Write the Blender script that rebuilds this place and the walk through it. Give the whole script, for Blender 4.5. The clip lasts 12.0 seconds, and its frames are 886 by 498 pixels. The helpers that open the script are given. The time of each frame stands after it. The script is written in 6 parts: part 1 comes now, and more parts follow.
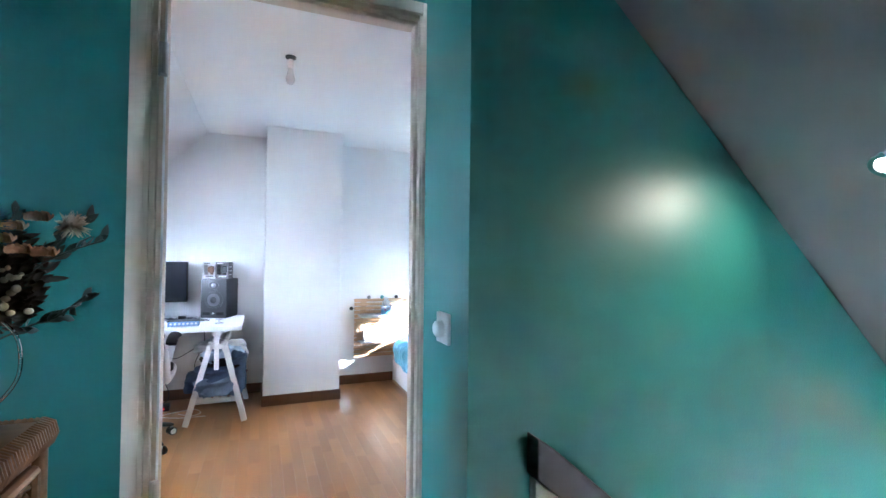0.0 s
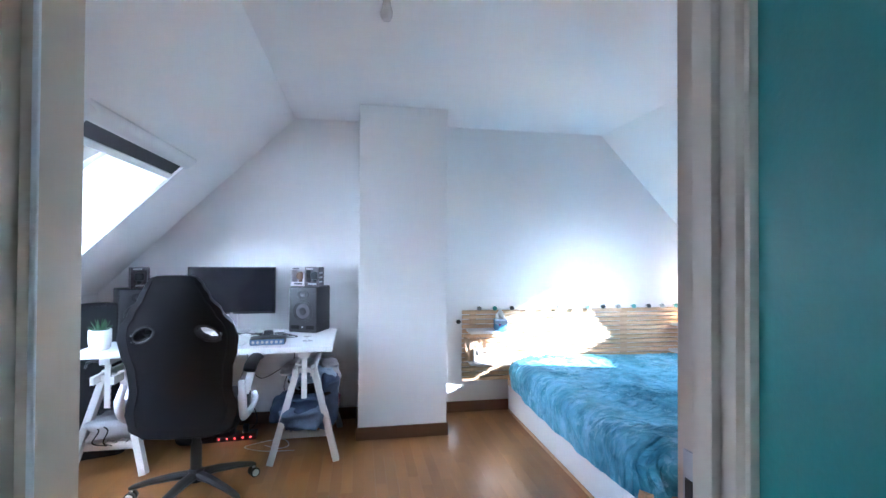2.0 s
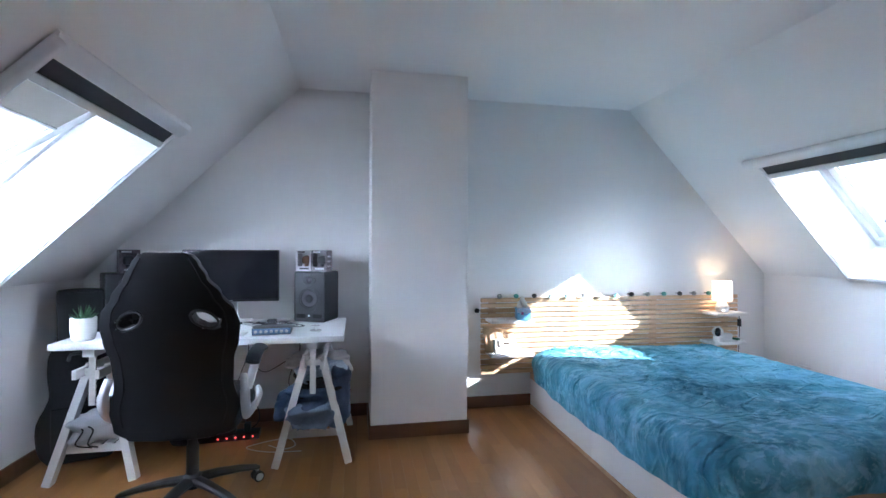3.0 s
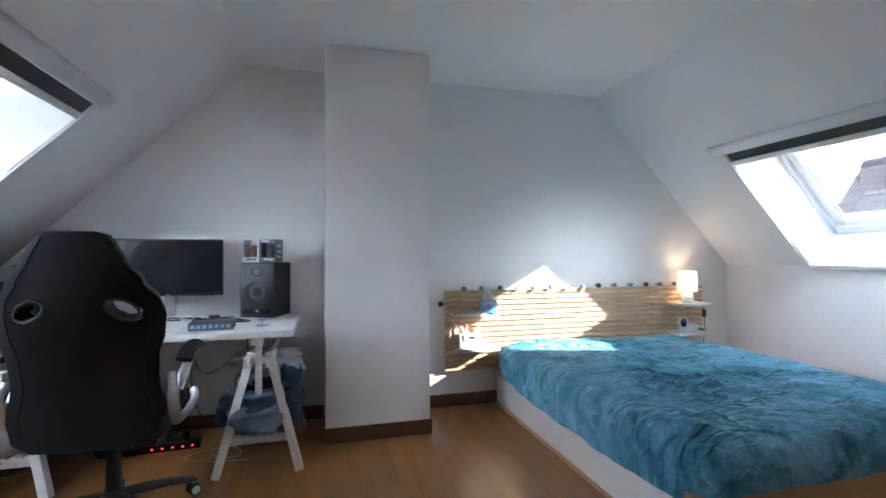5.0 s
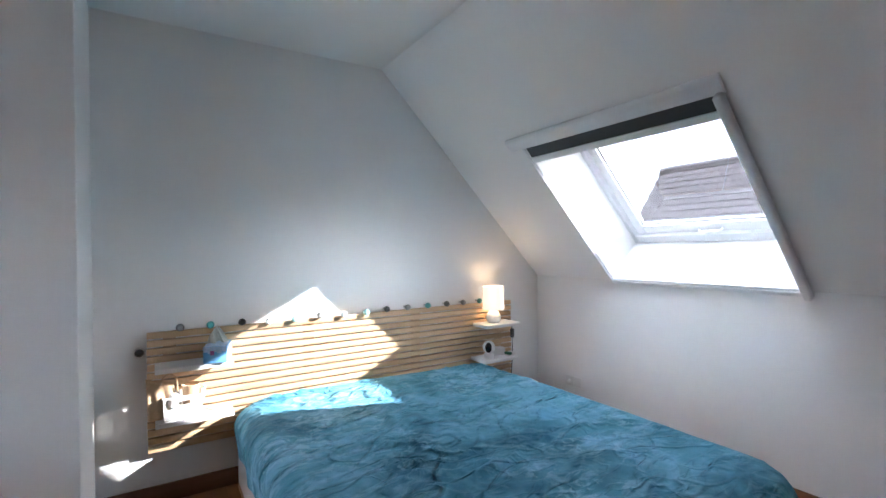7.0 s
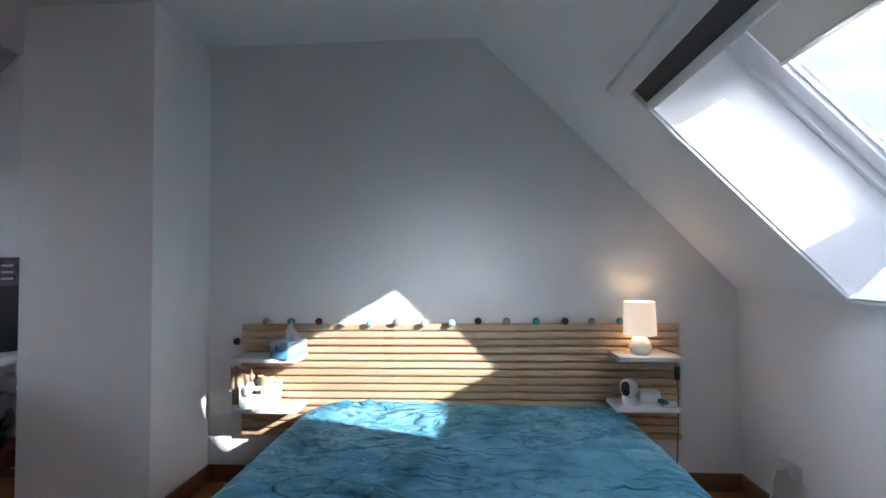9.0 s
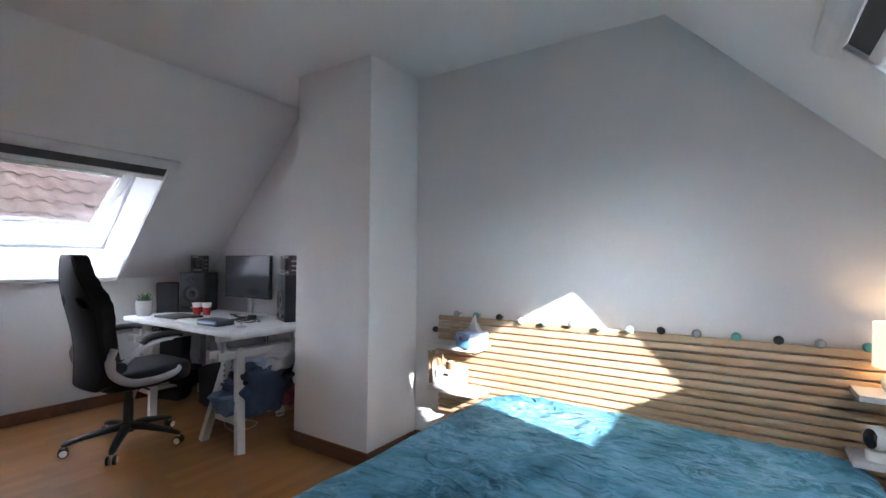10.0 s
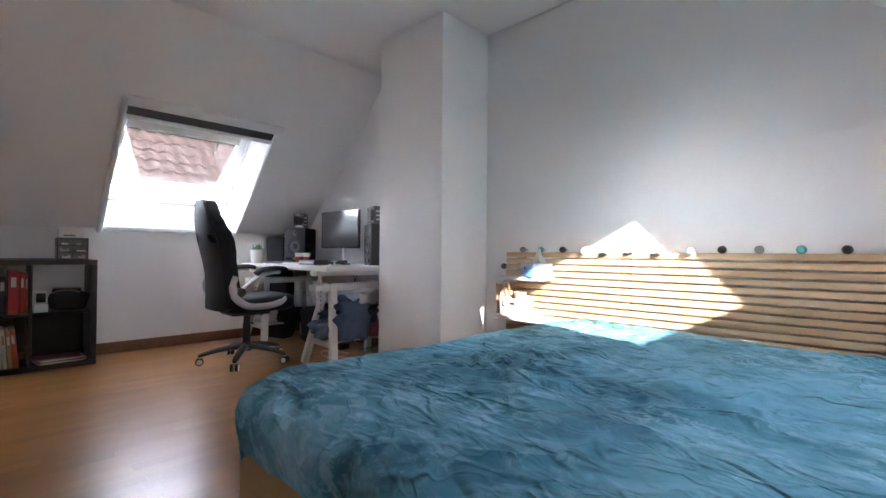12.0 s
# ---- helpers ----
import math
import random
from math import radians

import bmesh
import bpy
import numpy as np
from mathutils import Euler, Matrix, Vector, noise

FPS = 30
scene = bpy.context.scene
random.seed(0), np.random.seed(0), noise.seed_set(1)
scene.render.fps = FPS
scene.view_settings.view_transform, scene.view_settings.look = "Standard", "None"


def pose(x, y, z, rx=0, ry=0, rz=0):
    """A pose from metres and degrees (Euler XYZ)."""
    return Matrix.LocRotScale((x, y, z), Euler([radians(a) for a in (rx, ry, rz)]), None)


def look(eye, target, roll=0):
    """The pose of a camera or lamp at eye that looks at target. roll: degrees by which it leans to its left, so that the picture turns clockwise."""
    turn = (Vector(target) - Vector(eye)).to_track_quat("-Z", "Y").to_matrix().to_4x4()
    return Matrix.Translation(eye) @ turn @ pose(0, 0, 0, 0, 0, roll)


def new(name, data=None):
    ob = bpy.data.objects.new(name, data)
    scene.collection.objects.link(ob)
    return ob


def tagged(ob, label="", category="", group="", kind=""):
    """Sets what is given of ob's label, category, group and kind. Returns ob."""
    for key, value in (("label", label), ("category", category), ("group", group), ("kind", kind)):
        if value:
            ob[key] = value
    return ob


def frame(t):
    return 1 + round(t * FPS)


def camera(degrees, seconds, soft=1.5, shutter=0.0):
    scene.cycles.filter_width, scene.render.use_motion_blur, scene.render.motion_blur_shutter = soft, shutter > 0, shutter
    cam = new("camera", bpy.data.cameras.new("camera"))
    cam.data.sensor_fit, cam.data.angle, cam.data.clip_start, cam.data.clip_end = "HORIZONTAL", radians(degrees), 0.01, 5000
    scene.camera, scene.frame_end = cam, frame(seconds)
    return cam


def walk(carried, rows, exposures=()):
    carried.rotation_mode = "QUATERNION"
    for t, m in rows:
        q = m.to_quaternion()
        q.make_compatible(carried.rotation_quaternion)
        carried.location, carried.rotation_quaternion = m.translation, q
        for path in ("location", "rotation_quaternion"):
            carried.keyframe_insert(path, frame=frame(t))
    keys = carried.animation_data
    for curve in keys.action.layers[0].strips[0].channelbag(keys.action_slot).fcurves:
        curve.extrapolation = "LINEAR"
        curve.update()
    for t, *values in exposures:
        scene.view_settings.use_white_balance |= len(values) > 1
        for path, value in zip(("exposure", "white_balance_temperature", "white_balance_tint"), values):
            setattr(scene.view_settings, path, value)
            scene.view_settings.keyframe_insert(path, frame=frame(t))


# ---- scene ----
cam = camera(88.2, 12.0)
PATH = [
    (0, (0.493, 0.215, 1.348), (1.237, 2.071, 1.385), 0.6),
    (0.4, (0.461, 0.401, 1.348), (0.944, 2.342, 1.382), 0.5),
    (0.5, (0.458, 0.437, 1.346), (0.924, 2.381, 1.383), 0.5),
    (0.7, (0.46, 0.55, 1.348), (0.903, 2.5, 1.381), 0.7),
    (1, (0.48, 0.688, 1.359), (0.896, 2.644, 1.389), 0.4),
    (1.5, (0.538, 0.913, 1.391), (0.912, 2.877, 1.42), 0.3),
    (2, (0.539, 1.135, 1.388), (0.9, 3.102, 1.413), 0.3),
    (2.5, (0.481, 1.348, 1.343), (0.848, 3.314, 1.373), 0.3),
    (3, (0.441, 1.47, 1.288), (0.812, 3.435, 1.294), 0.2),
    (4.8, (0.449, 1.61, 1.196), (0.902, 3.558, 1.205), -0.3),
    (5, (0.518, 1.652, 1.187), (1.03, 3.585, 1.208), -0.2),
    (5.5, (0.692, 1.784, 1.253), (1.45, 3.635, 1.263), -0.2),
    (5.8, (0.796, 1.863, 1.275), (1.72, 3.637, 1.266), -0.6),
    (6, (0.859, 1.998, 1.277), (1.865, 3.727, 1.288), -0.4),
    (6.5, (1.117, 2.149, 1.302), (2.176, 3.845, 1.304), -0.6),
    (6.7, (1.249, 2.203, 1.319), (2.32, 3.892, 1.313), -0.6),
    (8.3, (2.421, 2.495, 1.261), (3.009, 4.406, 1.307), -1.2),
    (8.5, (2.464, 2.52, 1.267), (2.886, 4.474, 1.31), -0.8),
    (9, (2.723, 2.523, 1.23), (2.606, 4.518, 1.295), -0.5),
    (9.5, (2.95, 2.556, 1.237), (2.29, 4.443, 1.308), -0.0),
    (9.7, (3.009, 2.536, 1.25), (2.165, 4.349, 1.309), 0.2),
    (10, (3.119, 2.557, 1.25), (2.012, 4.222, 1.303), 0.4),
    (10.5, (3.196, 2.572, 1.129), (1.943, 4.13, 1.173), 0.5),
    (11, (3.241, 2.536, 0.946), (1.896, 4.016, 0.979), 0.5),
    (11.5, (3.306, 2.461, 0.894), (1.92, 3.904, 0.916), 0.5),
    (12, (3.364, 2.441, 0.885), (1.963, 3.869, 0.905), 0.5),
]
# exposure of the filming camera: bright on the dark landing, lower in the sunlit room
walk(cam, [(t, look(eye, target, roll)) for t, eye, target, roll in PATH],
     [(0.0, 7.3, 5200, 12), (1.0, 7.25, 5100, 12), (1.6, 7.1, 5050, 12), (2.1, 6.7, 5100, 11), (2.6, 6.4, 5200, 11), (3.2, 5.95, 5400, 11), (5.0, 5.75, 5750, 11), (6.5, 5.75, 5950, 12), (8.5, 4.8, 5750, 12), (9.5, 4.95, 5900, 14), (10.0, 5.4, 6050, 15), (10.5, 5.65, 6200, 17), (12.0, 5.8, 6350, 17)])

# ---------------------------------------------------------------- light
SUN_WAY = Vector((-0.770, 0.477, -0.424)).normalized()
world = bpy.data.worlds.new("sky")
scene.world = world
world.use_nodes = True
wn, wl = world.node_tree.nodes, world.node_tree.links
sky = wn.new("ShaderNodeTexSky")
sky.sky_type = "NISHITA"
sky.sun_disc = False
sky.sun_elevation = radians(25)
sky.sun_rotation = radians(122)
sky.air_density, sky.dust_density, sky.ozone_density = 1.0, 0.05, 1.0
# thin broken cloud over the blue
tc = wn.new("ShaderNodeTexCoord")
cmap = wn.new("ShaderNodeMapping")
cmap.inputs["Scale"].default_value = (1.0, 1.0, 3.0)
cn = wn.new("ShaderNodeTexNoise")
cn.inputs["Scale"].default_value, cn.inputs["Detail"].default_value, cn.inputs["Roughness"].default_value = 2.2, 8.0, 0.62
cr = wn.new("ShaderNodeValToRGB")
cr.color_ramp.elements[0].position, cr.color_ramp.elements[1].position = 0.36, 0.66
cr.color_ramp.elements[0].color = (0.3, 0.3, 0.3, 1)
cmix = wn.new("ShaderNodeMix")
cmix.data_type = "RGBA"
cmix.inputs["B"].default_value = (26.0, 27.5, 30.0, 1)
wl.new(tc.outputs["Generated"], cmap.inputs["Vector"])
wl.new(cmap.outputs["Vector"], cn.inputs["Vector"])
wl.new(cn.outputs["Fac"], cr.inputs["Fac"])
wl.new(cr.outputs["Color"], cmix.inputs["Factor"])
sky_cap = wn.new("ShaderNodeVectorMath")      # caps the sky's brightness, to weaken the glare round the sun
sky_cap.operation = "MINIMUM"
sky_cap.inputs[1].default_value = (24.0, 25.0, 27.0)
wl.new(sky.outputs["Color"], sky_cap.inputs[0])
wl.new(sky_cap.outputs["Vector"], cmix.inputs["A"])
wl.new(cmix.outputs["Result"], wn["Background"].inputs["Color"])
wn["Background"].inputs["Strength"].default_value = 0.10

sun = new("sun", bpy.data.lights.new("sun", "SUN"))
sun.data.energy, sun.data.angle, sun.data.color = 0.45, radians(0.6), (1.0, 0.95, 0.87)
sun.matrix_basis = look((30, -18, 18), Vector((30, -18, 18)) + SUN_WAY)


# ---------------------------------------------------------------- plan
NORTH, SOUTH, WEST, EAST = 5.10, 1.67, -1.445, 4.17
CEIL, KNEE = 2.52, 1.08
FLAT_W, FLAT_E = 0.008, 2.779


# ---------------------------------------------------------------- materials
def mat(name, base, rough=0.5, metal=0.0, vary=0.06, grain=40.0, patch=2.0, bump=0.02, alpha=None, **extra):
    """A painted or plain surface: colour varied in large patches and fine grain, with a fine relief."""
    m = bpy.data.materials.new(name)
    m.use_nodes = True
    n, l = m.node_tree.nodes, m.node_tree.links
    b = n["Principled BSDF"]
    b.inputs["Roughness"].default_value, b.inputs["Metallic"].default_value = rough, metal
    co = n.new("ShaderNodeTexCoord")
    big, fine = n.new("ShaderNodeTexNoise"), n.new("ShaderNodeTexNoise")
    big.inputs["Scale"].default_value, big.inputs["Detail"].default_value = patch, 3
    fine.inputs["Scale"].default_value, fine.inputs["Detail"].default_value = grain, 4
    for t in (big, fine):
        l.new(co.outputs["Object"], t.inputs["Vector"])
    add = n.new("ShaderNodeMath")
    add.operation = "ADD"
    l.new(big.outputs["Fac"], add.inputs[0])
    l.new(fine.outputs["Fac"], add.inputs[1])
    ramp = n.new("ShaderNodeMapRange")
    ramp.inputs["From Min"].default_value, ramp.inputs["From Max"].default_value = 0.6, 1.4
    ramp.inputs["To Min"].default_value, ramp.inputs["To Max"].default_value = 1 - vary, 1 + vary
    l.new(add.outputs[0], ramp.inputs["Value"])
    mul = n.new("ShaderNodeVectorMath")
    mul.operation = "SCALE"
    mul.inputs[0].default_value = base[:3]
    l.new(ramp.outputs["Result"], mul.inputs["Scale"])
    l.new(mul.outputs["Vector"], b.inputs["Base Color"])
    rr = n.new("ShaderNodeMapRange")
    rr.inputs["To Min"].default_value, rr.inputs["To Max"].default_value = max(rough - 0.07, 0.02), min(rough + 0.07, 1)
    l.new(big.outputs["Fac"], rr.inputs["Value"])
    l.new(rr.outputs["Result"], b.inputs["Roughness"])
    if bump:
        bp = n.new("ShaderNodeBump")
        bp.inputs["Strength"].default_value, bp.inputs["Distance"].default_value = min(1, bump * 10), 0.002
        l.new(fine.outputs["Fac"], bp.inputs["Height"])
        l.new(bp.outputs["Normal"], b.inputs["Normal"])
    for key, value in extra.items():
        b.inputs[key.replace("_", " ")].default_value = value
    return m


def wood(name, dark, light, rough=0.4, axis=1, scale=6.0, per_piece=0.25, coat=0.0, bump=0.1, detail=6, cross=6.0):
    """Wood with its grain along one axis, each piece a little lighter or darker."""
    m = bpy.data.materials.new(name)
    m.use_nodes = True
    n, l = m.node_tree.nodes, m.node_tree.links
    b = n["Principled BSDF"]
    b.inputs["Roughness"].default_value = rough
    b.inputs["Coat Weight"].default_value = coat
    b.inputs["Coat Roughness"].default_value = 0.12
    co, mp, info = n.new("ShaderNodeTexCoord"), n.new("ShaderNodeMapping"), n.new("ShaderNodeObjectInfo")
    s = [scale * cross, scale * cross, scale * cross]
    s[axis] = scale * 0.45
    mp.inputs["Scale"].default_value = s
    off = n.new("ShaderNodeVectorMath")
    off.operation = "SCALE"
    off.inputs[0].default_value = (37, 53, 71)
    l.new(info.outputs["Random"], off.inputs["Scale"])
    l.new(off.outputs["Vector"], mp.inputs["Location"])
    l.new(co.outputs["Object"], mp.inputs["Vector"])
    t = n.new("ShaderNodeTexNoise")
    t.inputs["Scale"].default_value, t.inputs["Detail"].default_value, t.inputs["Distortion"].default_value = 1.0, detail, 0.6
    l.new(mp.outputs["Vector"], t.inputs["Vector"])
    fine = n.new("ShaderNodeTexNoise")
    fine.inputs["Scale"].default_value, fine.inputs["Detail"].default_value = 5.0, 3
    l.new(mp.outputs["Vector"], fine.inputs["Vector"])
    isl = n.new("ShaderNodeNewGeometry")
    rnd = n.new("ShaderNodeMath")
    rnd.operation = "ADD"
    l.new(info.outputs["Random"], rnd.inputs[0])
    l.new(isl.outputs["Random Per Island"], rnd.inputs[1])
    fr = n.new("ShaderNodeMath")
    fr.operation = "FRACT"
    l.new(rnd.outputs[0], fr.inputs[0])
    val = n.new("ShaderNodeMath")
    val.operation = "MULTIPLY_ADD"
    l.new(fr.outputs[0], val.inputs[0])
    val.inputs[1].default_value = per_piece * 2
    l.new(t.outputs["Fac"], val.inputs[2])
    ramp = n.new("ShaderNodeMapRange")
    ramp.inputs["From Min"].default_value, ramp.inputs["From Max"].default_value = 0.3, 0.72 + per_piece * 2
    l.new(val.outputs[0], ramp.inputs["Value"])
    mix = n.new("ShaderNodeMix")
    mix.data_type = "RGBA"
    mix.inputs["A"].default_value, mix.inputs["B"].default_value = (*dark, 1), (*light, 1)
    l.new(ramp.outputs["Result"], mix.inputs["Factor"])
    l.new(mix.outputs["Result"], b.inputs["Base Color"])
    rr = n.new("ShaderNodeMapRange")
    rr.inputs["To Min"].default_value, rr.inputs["To Max"].default_value = rough - 0.02, rough + 0.03
    l.new(fine.outputs["Fac"], rr.inputs["Value"])
    l.new(rr.outputs["Result"], b.inputs["Roughness"])
    bp = n.new("ShaderNodeBump")
    bp.inputs["Strength"].default_value, bp.inputs["Distance"].default_value = bump, 0.001
    l.new(fine.outputs["Fac"], bp.inputs["Height"])
    l.new(bp.outputs["Normal"], b.inputs["Normal"])
    return m


def glass(name, rough=0.0, tint=(1, 1, 1)):
    m = bpy.data.materials.new(name)
    m.use_nodes = True
    b = m.node_tree.nodes["Principled BSDF"]
    b.inputs["Base Color"].default_value = (*tint, 1)
    b.inputs["Roughness"].default_value, b.inputs["Transmission Weight"].default_value, b.inputs["IOR"].default_value = rough, 1.0, 1.45
    return m


def glow(name, colour, strength):
    m = mat(name, colour, 0.5)
    b = m.node_tree.nodes["Principled BSDF"]
    b.inputs["Emission Color"].default_value, b.inputs["Emission Strength"].default_value = (*colour, 1), strength
    return m


WHITE_WALL = mat("white wall paint", (0.885, 0.88, 0.875), 0.75, vary=0.025, grain=180, patch=1.3, bump=0.02)
WHITE_CEIL = mat("white ceiling paint", (0.90, 0.895, 0.89), 0.8, vary=0.02, grain=160, patch=1.0, bump=0.015)
TEAL = mat("teal satin paint", (0.026, 0.172, 0.150), 0.42, vary=0.05, grain=150, patch=1.5, bump=0.03)
# one even grey, lowered until the ceiling renders dark enough
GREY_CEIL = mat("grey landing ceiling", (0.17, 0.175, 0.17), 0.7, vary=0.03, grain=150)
GREIGE = mat("beige-grey gloss paint on door frame", (0.60, 0.51, 0.40), 0.42, vary=0.015, grain=60, patch=3, bump=0.0)
WHITE_GLOSS = mat("white lacquer", (0.80, 0.80, 0.79), 0.3, vary=0.02, grain=30)
WHITE_PVC = mat("white window plastic", (0.82, 0.83, 0.84), 0.35, vary=0.02, grain=30)
LINING = mat("white reveal lining", (0.82, 0.82, 0.82), 0.55, vary=0.02, grain=80)
SCREEN_GREY = mat("dark grey insect screen", (0.07, 0.075, 0.08), 0.7, vary=0.1, grain=300)
BEIGE_CLOTH = mat("beige blind cloth", (0.52, 0.50, 0.44), 0.85, vary=0.05, grain=300)
OAK = wood("varnished oak parquet", (0.29, 0.122, 0.036), (0.42, 0.195, 0.062), rough=0.30, axis=1, scale=3.0, per_piece=0.28, coat=0.08, bump=0.0, detail=1.5, cross=1.6)
OAK_DARK = mat("dark gap under the parquet", (0.05, 0.022, 0.008), 0.7)
SKIRT = wood("brown varnished skirting", (0.12, 0.05, 0.022), (0.20, 0.095, 0.045), rough=0.4, axis=0, scale=4, per_piece=0.1)
BIRCH = wood("pale birch slats", (0.54, 0.345, 0.19), (0.73, 0.52, 0.33), rough=0.45, axis=0, scale=5, per_piece=0.2)
BIRCH_BED = wood("birch bed frame", (0.42, 0.24, 0.11), (0.58, 0.36, 0.19), rough=0.45, axis=0, scale=4, per_piece=0.1)
BLACK_PLASTIC = mat("black plastic", (0.018, 0.018, 0.019), 0.42, vary=0.15, grain=120)
BLACK_LEATHER = mat("black artificial leather", (0.007, 0.007, 0.008), 0.5, vary=0.15, grain=260, bump=0.05, Specular_IOR_Level=0.3)
BLACK_CLOTH = mat("black cloth", (0.012, 0.012, 0.013), 0.85, vary=0.2, grain=300, bump=0.06)
BLACK_WOOD = wood("black-brown shelf board", (0.012, 0.010, 0.009), (0.028, 0.023, 0.02), rough=0.45, axis=1, scale=5)
SILVER = mat("silver painted plastic", (0.55, 0.55, 0.56), 0.3, metal=0.6, vary=0.05)
CHROME = mat("chrome", (0.75, 0.75, 0.76), 0.12, metal=1.0, vary=0.03)
SCREEN_BLACK = mat("switched-off black screen", (0.008, 0.008, 0.01), 0.16, vary=0.05, bump=0)
CONE = mat("black woven speaker cone", (0.03, 0.03, 0.032), 0.55, vary=0.2, grain=400)
DARK_RED = mat("dark handrail wood", (0.018, 0.010, 0.008), 0.4, vary=0.2, grain=40)
PLASTER_GREY = mat("pale grey paint", (0.5, 0.47, 0.42), 0.5, vary=0.04)
CERAMIC = mat("white ceramic", (0.82, 0.81, 0.79), 0.18, vary=0.02, bump=0.0)
GLASS = glass("clear glass")
# tint darkens only the view out; daylight passes since pane shadows are off
DIMMING_GLASS = glass("near-black glass dimming the view out", tint=(0.038, 0.039, 0.0405))
RED_LED = glow("red indicator light", (1.0, 0.06, 0.05), 0.05)
STEEL = mat("brushed steel", (0.5, 0.5, 0.5), 0.3, metal=1.0, vary=0.05)
PAPER = mat("white paper", (0.78, 0.77, 0.74), 0.8, vary=0.05)
KRAFT = mat("beige kraft paper", (0.58, 0.40, 0.25), 0.8, vary=0.1, grain=90)
CARD = mat("brown cardboard", (0.42, 0.27, 0.15), 0.8, vary=0.08)
BLUE_BOX = mat("blue printed carton", (0.20, 0.50, 0.80), 0.5, vary=0.12, grain=30, patch=14)
PALE_PRINT = mat("pale lilac and blue print", (0.58, 0.68, 0.86), 0.5, vary=0.3, grain=45, patch=25, bump=0)
PINK_PRINT = mat("pink print", (0.45, 0.12, 0.35), 0.5, vary=0.2)
RED_CARD = mat("red binder card", (0.42, 0.035, 0.03), 0.5, vary=0.08)
GREEN_LEAF = mat("dark green succulent leaf", (0.03, 0.085, 0.03), 0.5, vary=0.3, grain=60)


# ---------------------------------------------------------------- mesh helpers
def thing(name, label, category, place=(0, 0, 0), turn=0.0, group="", kind=""):
    ob = new(name)
    ob.empty_display_size = 0.1
    ob.matrix_basis = pose(*place, 0, 0, turn)
    return tagged(ob, label, category, group, kind)


def mesh_of(name, bm, material, smooth=None):
    me = bpy.data.meshes.new(name)
    bm.normal_update()
    bm.to_mesh(me)
    bm.free()
    for m in (material if isinstance(material, (list, tuple)) else [material]):
        me.materials.append(m)
    if smooth is not None:
        me.polygons.foreach_set("use_smooth", [True] * len(me.polygons))
        me.set_sharp_from_angle(angle=radians(smooth))
    return me


def part(name, bm, material, parent, label="", smooth=35, world_space=False):
    """Links a bmesh as one mesh under a thing or a part."""
    if world_space:
        root = parent
        m = root.matrix_basis.copy()
        while root.parent:
            root = root.parent
            m = root.matrix_basis @ m
        bm.transform(m.inverted())
    ob = new(name, mesh_of(name, bm, material, smooth))
    ob.parent = parent
    return tagged(ob, label)


def single(name, bm, material, label, category, kind="", group="", smooth=35, place=None, turn=0):
    """A thing of one mesh; its origin is put at its base."""
    ob = new(name, mesh_of(name, bm, material, smooth))
    if place is not None:
        ob.matrix_basis = pose(*place, 0, 0, turn)
    return tagged(ob, label, category, group, kind)


def B():
    return bmesh.new()


def add_box(bm, lo, hi, bevel=0.0, seg=2, m=None, mi=0):
    """A box from corner to corner, with rounded edges."""
    lo, hi = Vector(lo), Vector(hi)
    c, s = (lo + hi) / 2, hi - lo
    tmp = bmesh.new()
    bmesh.ops.create_cube(tmp, size=1, matrix=Matrix.Translation(c) @ Matrix.Diagonal((*s, 1)))
    if bevel:
        bevel = min(bevel, min(abs(v) for v in s) * 0.49)
        bmesh.ops.bevel(tmp, geom=tmp.edges[:], offset=bevel, segments=seg, affect="EDGES", profile=0.5)
    if m is not None:
        tmp.transform(m)
    merge(bm, tmp, mi)
    return bm


def merge(bm, tmp, mi=0):
    index = {}
    for v in tmp.verts:
        index[v] = bm.verts.new(v.co)
    for f in tmp.faces:
        try:
            g = bm.faces.new([index[v] for v in f.verts])
            g.material_index = mi if mi else f.material_index
        except ValueError:
            pass
    tmp.free()


def add_lathe(bm, profile, seg=24, m=None, mi=0):
    """Turns a profile of (radius, height) round z."""
    rings = []
    for r, z in profile:
        if r < 1e-5:
            v = Vector((0, 0, z))
            rings.append([bm.verts.new(m @ v if m else v)])
        else:
            ring = []
            for i in range(seg):
                a = 2 * math.pi * i / seg
                v = Vector((r * math.cos(a), r * math.sin(a), z))
                ring.append(bm.verts.new(m @ v if m else v))
            rings.append(ring)
    for a, b in zip(rings, rings[1:]):
        for i in range(seg):
            j = (i + 1) % seg
            if len(a) == 1 and len(b) == 1:
                continue
            if len(a) == 1:
                f = bm.faces.new((a[0], b[i], b[j])[::-1])
            elif len(b) == 1:
                f = bm.faces.new((a[i], a[j], b[0]))
            else:
                f = bm.faces.new((a[i], a[j], b[j], b[i]))
            f.material_index = mi
    return bm


